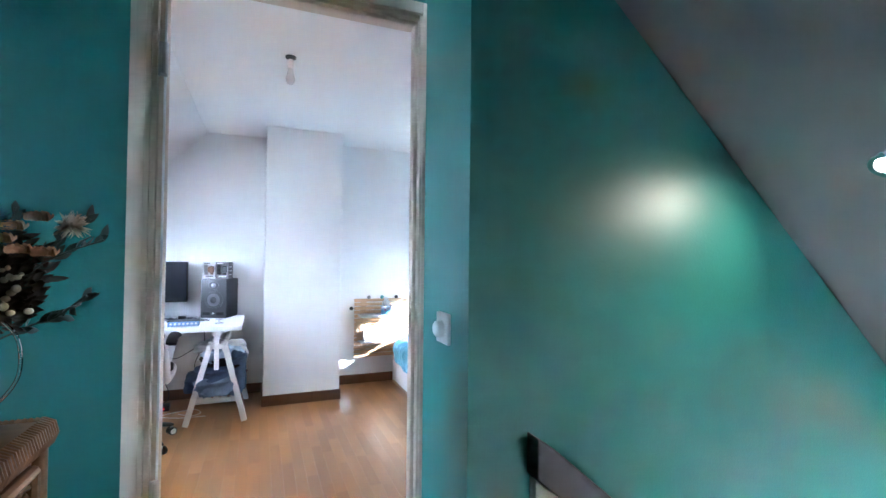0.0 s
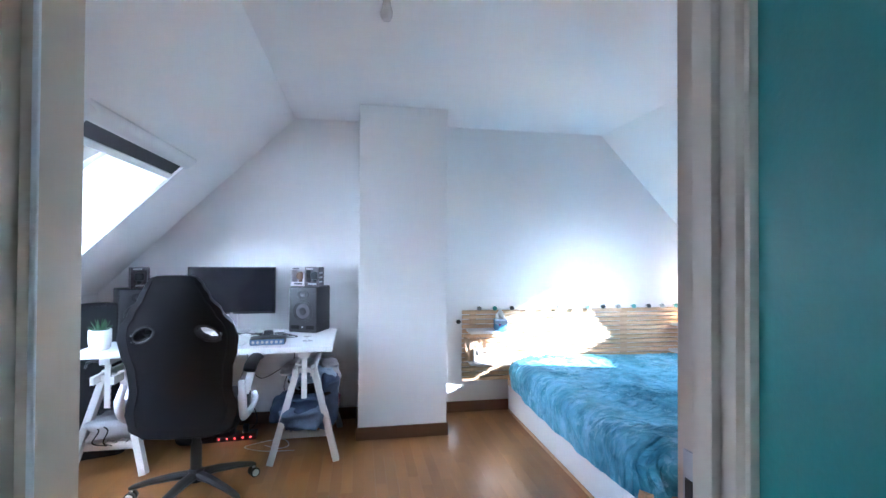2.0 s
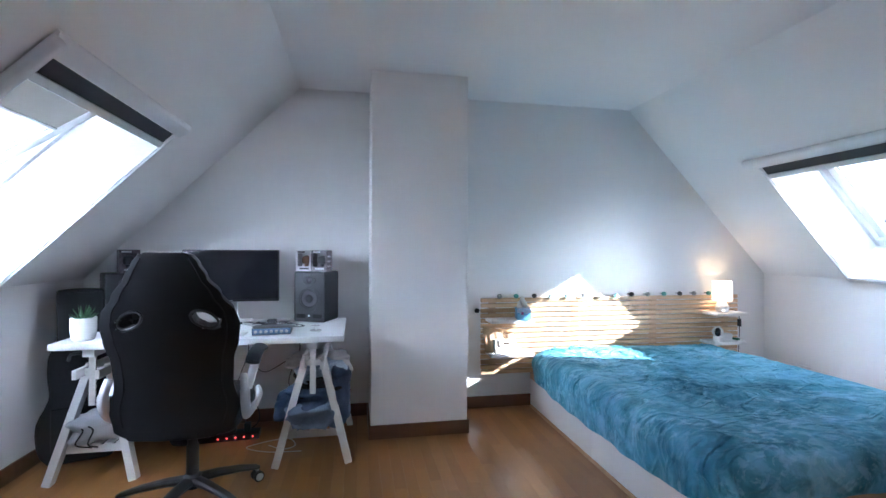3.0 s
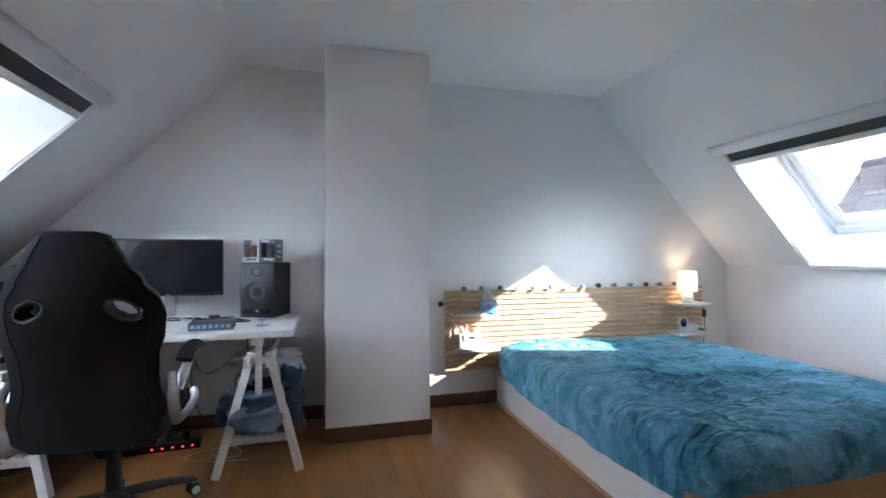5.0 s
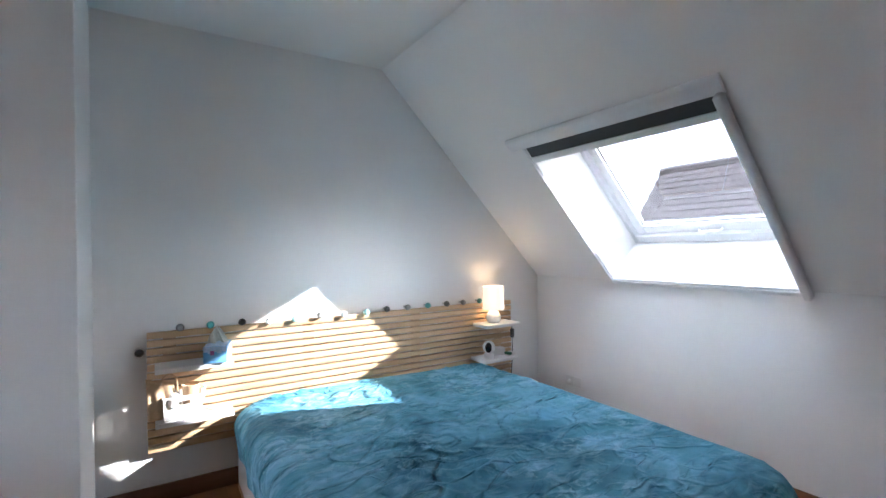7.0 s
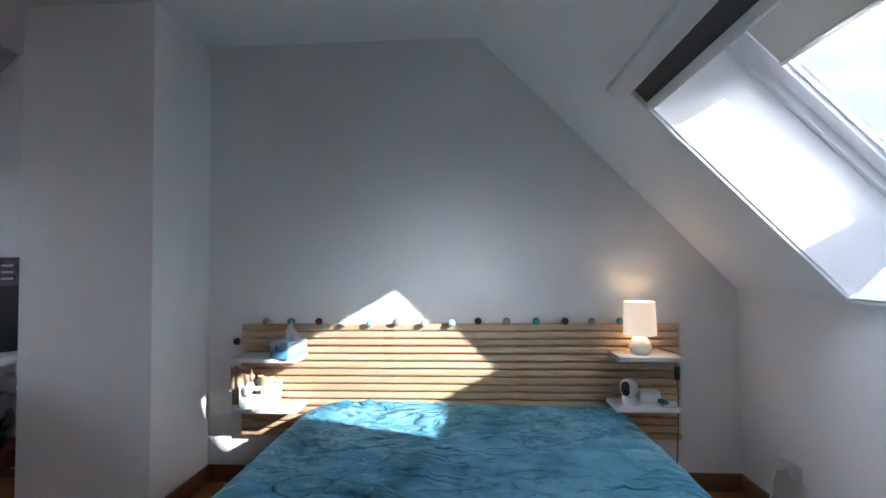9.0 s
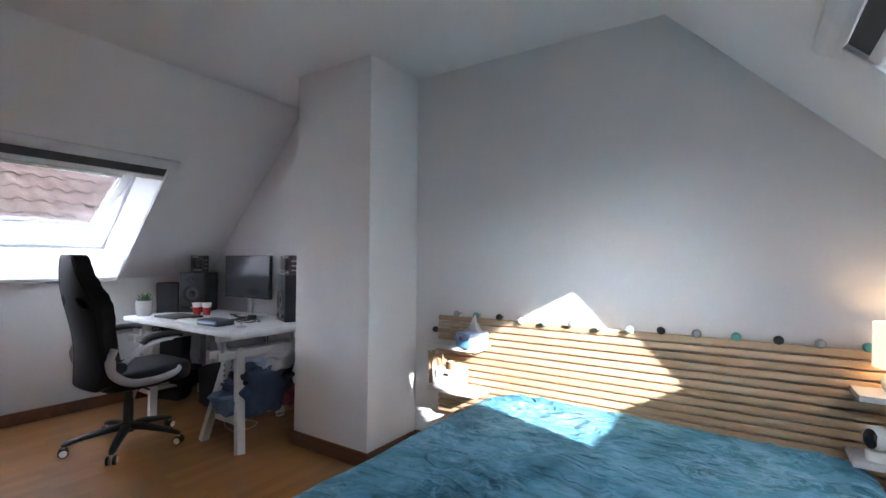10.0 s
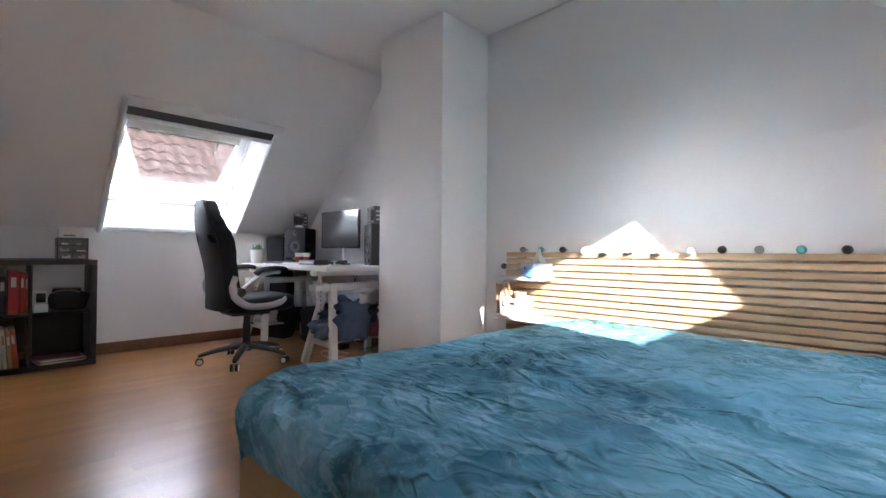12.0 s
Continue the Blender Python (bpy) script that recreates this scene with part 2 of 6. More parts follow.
def add_tube(bm, points, radius, seg=10, flat=1.0, closed=False, mi=0):
    """A tube along points; radius a number or one a point; flat squashes it."""
    pts = [Vector(p) for p in points]
    radii = radius if isinstance(radius, (list, tuple)) else [radius] * len(pts)
    rings, up = [], Vector((0.13, 0.21, 0.97)).normalized()
    for i, p in enumerate(pts):
        d = (pts[min(i + 1, len(pts) - 1)] - pts[max(i - 1, 0)]).normalized()
        side = d.cross(up)
        if side.length < 0.05:
            side = d.cross(Vector((1, 0.1, 0)))
        side.normalize()
        top = side.cross(d).normalized()
        up = top
        rings.append([bm.verts.new(p + side * math.cos(a) * radii[i] + top * math.sin(a) * radii[i] * flat)
                      for a in (2 * math.pi * k / seg for k in range(seg))])
    for a, b in zip(rings, rings[1:]):
        for i in range(seg):
            j = (i + 1) % seg
            bm.faces.new((a[i], a[j], b[j], b[i])).material_index = mi
    if len(rings) > 1:
        bm.faces.new(rings[0][::-1]).material_index = mi
        bm.faces.new(rings[-1]).material_index = mi
    return bm


def smooth_path(points, n=8):
    """Points on a smooth curve through the given ones."""
    p = [Vector(q) for q in points]
    p = [p[0] * 2 - p[1]] + p + [p[-1] * 2 - p[-2]]
    out = []
    for i in range(1, len(p) - 2):
        for k in range(n):
            t = k / n
            out.append(0.5 * ((2 * p[i]) + (p[i + 1] - p[i - 1]) * t + (2 * p[i - 1] - 5 * p[i] + 4 * p[i + 1] - p[i + 2]) * t * t
                              + (3 * p[i] - p[i - 1] - 3 * p[i + 1] + p[i + 2]) * t ** 3))
    out.append(p[-2])
    return out


def add_prism(bm, outline, m, depth, bevel=0.0):
    """A flat outline (x, y) extruded by depth along z, then placed by m."""
    tmp = bmesh.new()
    vs = [tmp.verts.new((x, y, 0)) for x, y in outline]
    f = tmp.faces.new(vs)
    r = bmesh.ops.extrude_face_region(tmp, geom=[f])
    bmesh.ops.translate(tmp, verts=[g for g in r["geom"] if isinstance(g, bmesh.types.BMVert)], vec=(0, 0, depth))
    bmesh.ops.recalc_face_normals(tmp, faces=tmp.faces[:])
    if bevel:
        bmesh.ops.bevel(tmp, geom=tmp.edges[:], offset=bevel, segments=2, affect="EDGES", profile=0.5)
    tmp.transform(m)
    merge(bm, tmp)
    return bm


def wall(name, bm, material, label="", category="wall"):
    return single(name, bm, material, label or name.replace("_", " "), category, kind="structure", smooth=None)


def add_lump(bm, size, seed, rough=0.25, seg=(28, 16), power=0.55, m=None, folds=3.0):
    """A soft heap of cloth: a squashed round box with folds."""
    nu, nv = seg
    rows = []
    for j in range(nv + 1):
        b = -math.pi / 2 + math.pi * j / nv
        row = []
        for i in range(nu):
            a = 2 * math.pi * i / nu
            f = lambda v: math.copysign(abs(v) ** power, v)
            p = Vector((f(math.cos(a)) * f(math.cos(b)) * size[0] / 2, f(math.sin(a)) * f(math.cos(b)) * size[1] / 2, f(math.sin(b)) * size[2] / 2))
            q = Vector((p.x * folds * 4, p.y * folds * 4, p.z * folds * 9)) + Vector((seed * 7.3, seed * 3.1, 0))
            k = noise.noise(q) + 0.5 * noise.noise(q * 2.3)
            p *= 1 + rough * k
            row.append(bm.verts.new(m @ p if m else p))
        rows.append(row)
    for a, b in zip(rows, rows[1:]):
        for i in range(nu):
            k = (i + 1) % nu
            bm.faces.new((a[i], a[k], b[k], b[i]))
    return bm


# ---------------------------------------------------------------- the shell of the bedroom
bm = B()
outline = [(WEST - 0.3, -0.2), (EAST + 0.3, -0.2), (EAST + 0.3, 3.2), (WEST - 0.3, 3.2)]
add_prism(bm, outline, Matrix.Translation((0, NORTH + 0.2, 0)) @ Matrix.Rotation(radians(90), 4, "X"), 0.2)
wall("wall_north", bm, WHITE_WALL, "white painted gable wall behind the bed")

DOOR_W, DOOR_E, DOOR_H = 0.19, 1.0, 2.15
bm = B()
add_box(bm, (WEST - 0.3, 1.59, -0.2), (DOOR_W, SOUTH, 3.2))
add_box(bm, (DOOR_E, 1.59, -0.2), (EAST + 0.3, SOUTH, 3.2))
add_box(bm, (DOOR_W, 1.59, DOOR_H), (DOOR_E, SOUTH, 3.2))
for f in bm.faces:
    f.normal_update()
    f.material_index = 1 if f.normal.y < -0.5 else 0
wall("wall_south", bm, [WHITE_WALL, TEAL], "partition wall, white inside and teal towards the landing")

bm = B()
add_box(bm, (WEST - 0.12, SOUTH, -0.1), (WEST, NORTH, KNEE))
wall("wall_west", bm, WHITE_WALL, "low white knee wall under the roof slope")
bm = B()
add_box(bm, (EAST, SOUTH, -0.1), (EAST + 0.12, NORTH, KNEE))
wall("wall_east", bm, WHITE_WALL, "low white knee wall under the roof slope")
bm = B()
add_box(bm, (FLAT_W, SOUTH, CEIL), (FLAT_E, NORTH, CEIL + 0.15))
wall("ceiling", bm, WHITE_CEIL, "flat white attic ceiling", "ceiling")


def slope_frame(side):
    """Axes of a roof slope: u along the room, v up the slope, w outwards; the origin at the knee, in the middle of the window."""
    foot, top = (Vector((EAST, 0, KNEE)), Vector((FLAT_E, 0, CEIL))) if side == "east" else (Vector((WEST, 0, KNEE)), Vector((FLAT_W, 0, CEIL)))
    v = (top - foot).normalized()
    u = Vector((0, 1, 0)) if side == "east" else Vector((0, -1, 0))
    w = u.cross(v)
    yc = 3.795 if side == "east" else 3.74
    m = Matrix((u, v, w)).transposed().to_4x4()
    m.translation = foot + Vector((0, yc, 0))
    return m, (top - foot).length, yc


HALF = 0.555           # half of a roof window's opening
V0, V1 = 0.004, 1.30   # foot and head of the window along the slope
HEAD = {"east": 1.182, "west": 1.252}   # head of the lined opening, above the screen cassette
for side in ("east", "west"):
    m, length, yc = slope_frame(side)
    a, b = (SOUTH - yc, NORTH - yc) if side == "east" else (yc - NORTH, yc - SOUTH)
    bm = B()
    for lo, hi in (((a, 0, 0), (-HALF, length, 0.1)), ((HALF, 0, 0), (b, length, 0.1)), ((-HALF, HEAD[side], 0), (HALF, length, 0.1)), ((-HALF, 0, 0), (HALF, V0, 0.1))):
        add_box(bm, lo, hi, m=m)
    wall("ceiling_slope_" + side, bm, WHITE_CEIL, "white sloping attic ceiling with a roof window", "ceiling")

bm = B()
add_box(bm, (0.538, 4.618, 0), (1.212, NORTH - 0.002, CEIL - 0.001), 0.004, 2)
wall("chimney_breast", bm, WHITE_WALL, "white painted chimney breast", "chimney breast")

# parquet: the base under the strips
bm = B()
add_box(bm, (WEST - 0.12, 0.9, -0.2), (EAST + 0.12, NORTH + 0.1, -0.006))
floor = wall("floor", bm, OAK_DARK, "varnished warm oak strip parquet", "floor")


# ---------------------------------------------------------------- skirting
def skirting(name, a, b, side):
    """A skirting board from a to b (x, y) on the floor; side: the way into the room."""
    bm = B()
    a, b = Vector((*a, 0)), Vector((*b, 0))
    d, n = (b - a).normalized(), Vector((*side, 0))
    m = Matrix((d, n, Vector((0, 0, 1)))).transposed().to_4x4()
    m.translation = a
    add_box(bm, (0, 0.0005, 0.0), ((b - a).length, 0.014, 0.095), 0.003, 2, m=m)
    if m.determinant() < 0:
        bmesh.ops.reverse_faces(bm, faces=bm.faces[:])
    single(name, bm, SKIRT, "brown varnished wooden skirting board", "skirting", kind="structure")


skirting("baseboard", (WEST, NORTH), (0.538, NORTH), (0, -1))
skirting("baseboard", (1.212, NORTH), (EAST, NORTH), (0, -1))
skirting("baseboard", (WEST, SOUTH), (WEST, NORTH), (1, 0))
skirting("baseboard", (EAST, SOUTH), (EAST, NORTH), (-1, 0))
skirting("baseboard", (0.526, 4.618), (1.224, 4.618), (0, -1))
skirting("baseboard", (1.212, 4.618), (1.212, NORTH), (1, 0))
skirting("baseboard", (0.538, 4.618), (0.538, NORTH), (-1, 0))
skirting("baseboard", (DOOR_E + 0.06, SOUTH), (EAST, SOUTH), (0, 1))
skirting("baseboard", (WEST, SOUTH), (DOOR_W - 0.06, SOUTH), (0, 1))


# ---------------------------------------------------------------- roof windows
def roof_window(number, side, opened):
    """A centre-pivot roof window with a deep white lining, insect-screen cassette, rails and a part-drawn blind."""
    m, length, yc = slope_frame(side)
    win = new("window_" + str(number))
    win.matrix_basis = m
    tagged(win, "white roof window with insect screen and beige blind" + (", tilted open" if opened else ", closed"), "window", kind="structure")
    D = 0.36
    bm = B()
    for lo, hi in (((-HALF - 0.016, V0 + 0.0045, 0.003), (-HALF + 0.004, HEAD[side] - 0.0045, D)), ((HALF - 0.004, V0 + 0.0045, 0.003), (HALF + 0.016, HEAD[side] - 0.0045, D)),
                   ((-HALF - 0.016, V0 - 0.016, 0.003), (HALF + 0.016, V0 + 0.004, D)), ((-HALF - 0.016, HEAD[side] - 0.004, 0.003), (HALF + 0.016, HEAD[side] + 0.016, D))):
        add_box(bm, lo, hi)
    part("reveal", bm, LINING, win, smooth=None)
    bm = B()   # fixed frame
    o, i, t0, t1 = HALF + 0.05, HALF - 0.03, D + 0.001, D + 0.10
    for lo, hi in (((-o, -0.06, t0), (-i, V1 + 0.06, t1)), ((i, -0.06, t0), (o, V1 + 0.06, t1)), ((-i, -0.06, t0), (i, 0.035 if side == "west" else 0.066, t1)), ((-i, HEAD[side] - 0.02, t0), (i, V1 + 0.06, t0 + 0.02 if side == "west" else t1))):
        add_box(bm, lo, hi, 0.004)
    part("window_frame", bm, WHITE_PVC, win)
    # sash, turned about its middle
    mid, wz = (V0 + V1) / 2 + 0.01, D + 0.06
    turn = Matrix.Translation((0, mid, wz)) @ Matrix.Rotation(radians(opened), 4, "X")
    bm = B()
    h, w, k = (V1 - V0) / 2 - 0.045, i - 0.006, 0.062
    for lo, hi in (((-w, -h, -0.03), (-w + k, h, 0.03)), ((w - k, -h, -0.03), (w, h, 0.03)), ((-w + k, -h, -0.03), (w - k, -h + 0.075, 0.03)), ((-w + k, h - 0.075, -0.03), (w - k, h, 0.03))):
        add_box(bm, lo, hi, 0.006, m=turn)
    for lo, hi in (((-w + k, -h + 0.075, -0.012), (-w + k + 0.012, h - 0.075, 0.02)), ((w - k - 0.012, -h + 0.075, -0.012), (w - k, h - 0.075, 0.02)), ((-w + k, -h + 0.075, -0.012), (w - k, -h + 0.087, 0.02))):
        add_box(bm, lo, hi, 0.002, m=turn)
    sash = part("sash", bm, WHITE_PVC, win)
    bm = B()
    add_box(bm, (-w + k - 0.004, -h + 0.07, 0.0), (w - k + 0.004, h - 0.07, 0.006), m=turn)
    pane = part("pane", bm, DIMMING_GLASS, sash, "near-black window glass that dims the view out", smooth=None)
    # without a shadow the dark glass dims the view but not the daylight
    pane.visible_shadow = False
    bm = B()   # grip on the bottom rail
    add_tube(bm, smooth_path([turn @ Vector(p) for p in ((-0.07, -h + 0.03, -0.032), (-0.055, -h + 0.034, -0.055), (0, -h + 0.04, -0.062), (0.055, -h + 0.034, -0.055), (0.07, -h + 0.03, -0.032))]), 0.007, 8)
    part("handle", bm, WHITE_PVC, sash, "white ventilation grip")
    bm = B()   # blind drawn over the upper part of the pane
    add_box(bm, (-w + k + 0.004, h - 0.42, -0.026), (w - k - 0.004, h - 0.07, -0.022), m=turn)
    part("blind_cloth", bm, BEIGE_CLOTH, sash, "beige blind cloth", smooth=None)
    bm = B()
    add_box(bm, (-w + k + 0.002, h - 0.438, -0.034), (w - k - 0.002, h - 0.42, -0.016), 0.004, m=turn)
    part("blind_rail", bm, STEEL, sash, "aluminium blind rail")
    # insect screen: cassette, rails, cloth, bar
    top = 1.165 if side == "east" else 1.235
    south = -1 if side == "east" else 1
    bm = B()
    prof = [(-0.075, 0.0), (-0.073, 0.014), (-0.058, 0.025), (-0.034, 0.025), (-0.004, 0.016), (0.016, 0.005), (0.016, 0.0)]
    if side == "west":
        prof = [(-0.078, 0.0), (-0.074, 0.014), (-0.056, 0.022), (-0.03, 0.021), (0.0, 0.014), (0.014, 0.006), (0.014, 0.0)]
    u0, u1 = (-HALF - 0.045, HALF + 0.105) if side == "east" else (-HALF - 0.06, HALF + 0.03)
    mm = Matrix.Translation((u0, top, 0)) @ Matrix(((0, 0, 1, 0), (-1, 0, 0, 0), (0, -1, 0, 0), (0, 0, 0, 1)))
    add_prism(bm, prof[::-1], mm, u1 - u0, 0.003)
    part("cassette", bm, WHITE_PVC, win, "white rounded screen cassette")
    bm = B()   # thick guide on the south side, thin one on the other
    a, b = sorted((south * (HALF + 0.001), south * (HALF + 0.04)))
    add_box(bm, (a, -0.022, -0.05), (b, top + (0.06 if side == "west" else 0.0), 0.0), 0.016, 4)
    part("side_rail", bm, WHITE_PVC, win)
    bm = B()
    a, b = sorted((-south * (HALF + 0.001), -south * (HALF + 0.018)))
    add_box(bm, (a, -0.022, -0.012), (b, top - 0.015, 0.0), 0.003)
    part("side_rail", bm, WHITE_PVC, win)
    bm = B()
    add_box(bm, (-HALF + 0.002, -0.022, -0.02), (HALF - 0.002, 0.006, 0.0), 0.004)
    add_box(bm, (-HALF + 0.002, 0.008, -0.008), (HALF - 0.002, 0.018, 0.02), 0.002)
    part("bottom_rail", bm, WHITE_PVC, win)
    bm = B()
    add_box(bm, (-HALF + 0.003, top - 0.088, 0.004), (HALF - 0.003, top - 0.018, 0.007))
    part("insect_screen", bm, SCREEN_GREY, win, "dark grey insect screen cloth", smooth=None)
    bm = B()
    add_box(bm, (-HALF + 0.003, top - 0.125, -0.006), (HALF - 0.003, top - 0.088, 0.018), 0.004)
    add_box(bm, (-0.13, top - 0.118, -0.012), (-0.03, top - 0.108, -0.006), 0.003)
    part("screen_bar", bm, WHITE_PVC, win)
    return win


roof_window(1, "west", -12)
roof_window(2, "east", 0)


# ---------------------------------------------------------------- door frame and landing
frame_ = new("door_frame")
tagged(frame_, "beige-grey painted wooden door frame, door open", "door frame", kind="structure")
for x0, x1, sgn in ((DOOR_W, 0.24, 1), (0.955, DOOR_E, -1)):
    bm = B()
    add_box(bm, (x0 + 0.001, 1.582, 0), (x1, 1.679, DOOR_H - 0.001), 0.003)
    edge = x1 if sgn > 0 else x0
    add_box(bm, (edge - 0.001 if sgn > 0 else edge - 0.012, 1.603, 0), (edge + 0.012 if sgn > 0 else edge + 0.001, 1.6785 if sgn > 0 else 1.635, 2.105), 0.002)
    part("jamb", bm, GREIGE, frame_)
    bm = B()
    a, b = (DOOR_W - 0.010, x1 - 0.012) if sgn > 0 else (x0 + 0.012, DOOR_E - 0.026)
    add_box(bm, (a, 1.570, 0), (b, 1.583, 2.155), 0.004)
    c = (a + b) / 2
    add_box(bm, (c - 0.010, 1.5675, 0), (c + 0.012, 1.571, 2.15), 0.001)
    part("casing", bm, GREIGE, frame_)
    bm = B()
    a, b = (DOOR_W - 0.05, x1 - 0.012) if sgn > 0 else (x0 + 0.012, DOOR_E + 0.05)
    add_box(bm, (a, SOUTH + 0.001, 0), (b, SOUTH + 0.013, 2.19), 0.004)
    part("casing", bm, GREIGE, frame_)
bm = B()
add_box(bm, (0.2405, 1.582, 2.105), (0.9545, 1.679, DOOR_H - 0.002), 0.003)
add_box(bm, (0.24, 1.603, 2.092), (0.955, 1.635, 2.106), 0.002)
part("head_jamb", bm, GREIGE, frame_)
bm = B()
add_box(bm, (0.2285, 1.570, 2.117), (0.9665, 1.583, 2.155), 0.004)
part("head_casing", bm, GREIGE, frame_)
bm = B()   # white rubber seal in the rebate
add_box(bm, (0.2515, 1.598, 0.0), (0.2575, 1.6025, 2.09), 0.002)
part("seal", bm, WHITE_PVC, frame_, "white rubber seal")
for z in (0.72, 1.86):
    bm = B()
    add_box(bm, (0.238, 1.588, z - 0.045), (0.262, 1.597, z + 0.045), 0.002)
    add_lathe(bm, [(0, -0.04), (0.007, -0.04), (0.007, 0.04), (0, 0.045)], 10, Matrix.Translation((0.254, 1.587, z)))
    part("hinge", bm, STEEL, frame_, "steel hinge")
bm = B()
add_box(bm, (0.9515, 1.640, 0.98), (0.9553, 1.662, 1.14), 0.001)
part("strike_plate", bm, STEEL, frame_, "steel strike plate")
# black patches on the plate stand in for its shaded holes
for z in (1.02, 1.085):
    bm = B()
    add_box(bm, (0.9505, 1.644, z - 0.02), (0.9518, 1.657, z + 0.02))
    part("dark_strike_patch", bm, BLACK_PLASTIC, frame_)

bm = B()
add_box(bm, (0.972, 1.237, -2.8), (4.4, 1.589, 3.0))
wall("wall_landing_east", bm, TEAL, "teal satin painted wall of the landing")
bm = B()
# unseen opening added in this wall, sized to light the wall by the door
for lo, hi in (((-1.6, -1.5, -0.1), (-1.5, 1.28, 3.0)), ((-1.6, 1.56, -0.1), (-1.5, 1.589, 3.0)), ((-1.6, 1.28, -0.1), (-1.5, 1.56, 1.0)), ((-1.6, 1.28, 2.45), (-1.5, 1.56, 3.0))):
    add_box(bm, lo, hi)
wall("wall_landing_west", bm, TEAL, "teal painted landing wall with an added unseen opening")
# added white frame and pane for that unseen opening
lw = new("window_3")
tagged(lw, "added unseen window that lights the landing", "window", kind="structure")
for lo, hi in (((-1.58, 1.281, 1.001), (-1.52, 1.305, 2.449)), ((-1.58, 1.535, 1.001), (-1.52, 1.559, 2.449)), ((-1.58, 1.306, 1.001), (-1.52, 1.534, 1.025)), ((-1.58, 1.306, 2.425), (-1.52, 1.534, 2.449))):
    bm = B()
    add_box(bm, lo, hi, 0.004)
    part("window_frame", bm, WHITE_PVC, lw)
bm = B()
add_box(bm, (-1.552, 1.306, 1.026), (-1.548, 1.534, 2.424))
part("pane", bm, DIMMING_GLASS, lw, smooth=None).visible_shadow = False
bm = B()
add_box(bm, (-1.6, -1.6, -2.8), (4.4, -1.5, 3.0))
wall("wall_landing_south", bm, WHITE_WALL, "white landing wall")
bm = B()
add_box(bm, (4.3, -1.5, -2.8), (4.4, 1.236, 1.5))
wall("wall_stair_end", bm, WHITE_WALL, "white wall at the foot of the stair")
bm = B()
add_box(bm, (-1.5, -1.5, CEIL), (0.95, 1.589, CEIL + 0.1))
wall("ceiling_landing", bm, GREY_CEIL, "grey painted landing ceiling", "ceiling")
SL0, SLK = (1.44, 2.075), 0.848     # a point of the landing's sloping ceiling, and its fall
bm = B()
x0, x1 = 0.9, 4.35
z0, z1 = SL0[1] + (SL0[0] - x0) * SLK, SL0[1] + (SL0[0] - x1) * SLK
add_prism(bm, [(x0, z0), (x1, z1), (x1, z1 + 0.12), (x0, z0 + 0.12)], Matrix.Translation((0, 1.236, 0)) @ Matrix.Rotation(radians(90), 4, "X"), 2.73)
wall("ceiling_slope_landing", bm, GREY_CEIL, "sloping ceiling over the stair in one even dark grey", "ceiling")
bm = B()
add_box(bm, (-1.5, -1.5, -0.2), (1.12, 1.589, -0.001))
wall("floor_landing", bm, OAK, "wooden landing floor", "floor")
bm = B()
add_box(bm, (1.12, -1.5, -2.85), (4.35, 1.236, -2.7))
wall("floor_below", bm, OAK, "wooden floor at the foot of the stair", "floor")
# added unseen wall; its height sets how much light comes up the stairwell
bm = B()
add_box(bm, (1.02, -1.5, -2.85), (1.118, 1.236, -0.62))
wall("wall_stair_well", bm, WHITE_WALL, "added unseen wall that limits light from below the landing")
stair = thing("stairs", "wooden stair going down from the landing", "stairs", (1.13, 0.7, -2.7), kind="structure")
for k in range(14):
    bm = B()
    add_box(bm, (1.125 + 0.215 * k, 0.2, -0.19 * (k + 1) - 0.04), (1.125 + 0.215 * k + 0.25, 1.235, -0.19 * (k + 1)), 0.006)
    part("step", bm, OAK, stair, world_space=True)

# handrail on the wall
rail = thing("handrail", "dark brown wooden handrail above pale wall board", "handrail", (1.12, 1.2, 0))
bm = B()
pts = [(0.02, 0.905), (0.07, 0.87), (2.0, -0.755), (2.0, -0.87), (0.02, 0.80)]
add_prism(bm, pts[::-1], Matrix.Translation((1.118, 1.234, 0)) @ Matrix.Rotation(radians(90), 4, "X"), 0.055, 0.006)
part("rail", bm, DARK_RED, rail, world_space=True)
bm = B()
add_prism(bm, [(0.03, 0.79), (0.03, 0.2), (0.12, 0.2), (0.12, 0.715)], Matrix.Translation((1.118, 1.234, 0)) @ Matrix.Rotation(radians(90), 4, "X"), 0.03, 0.003)
part("post", bm, PLASTER_GREY, rail, "pale grey post", world_space=True)

# spotlights in the sloping ceiling over the stair
SPOT = glow("warm lamp", (1.0, 0.78, 0.52), 2.0)
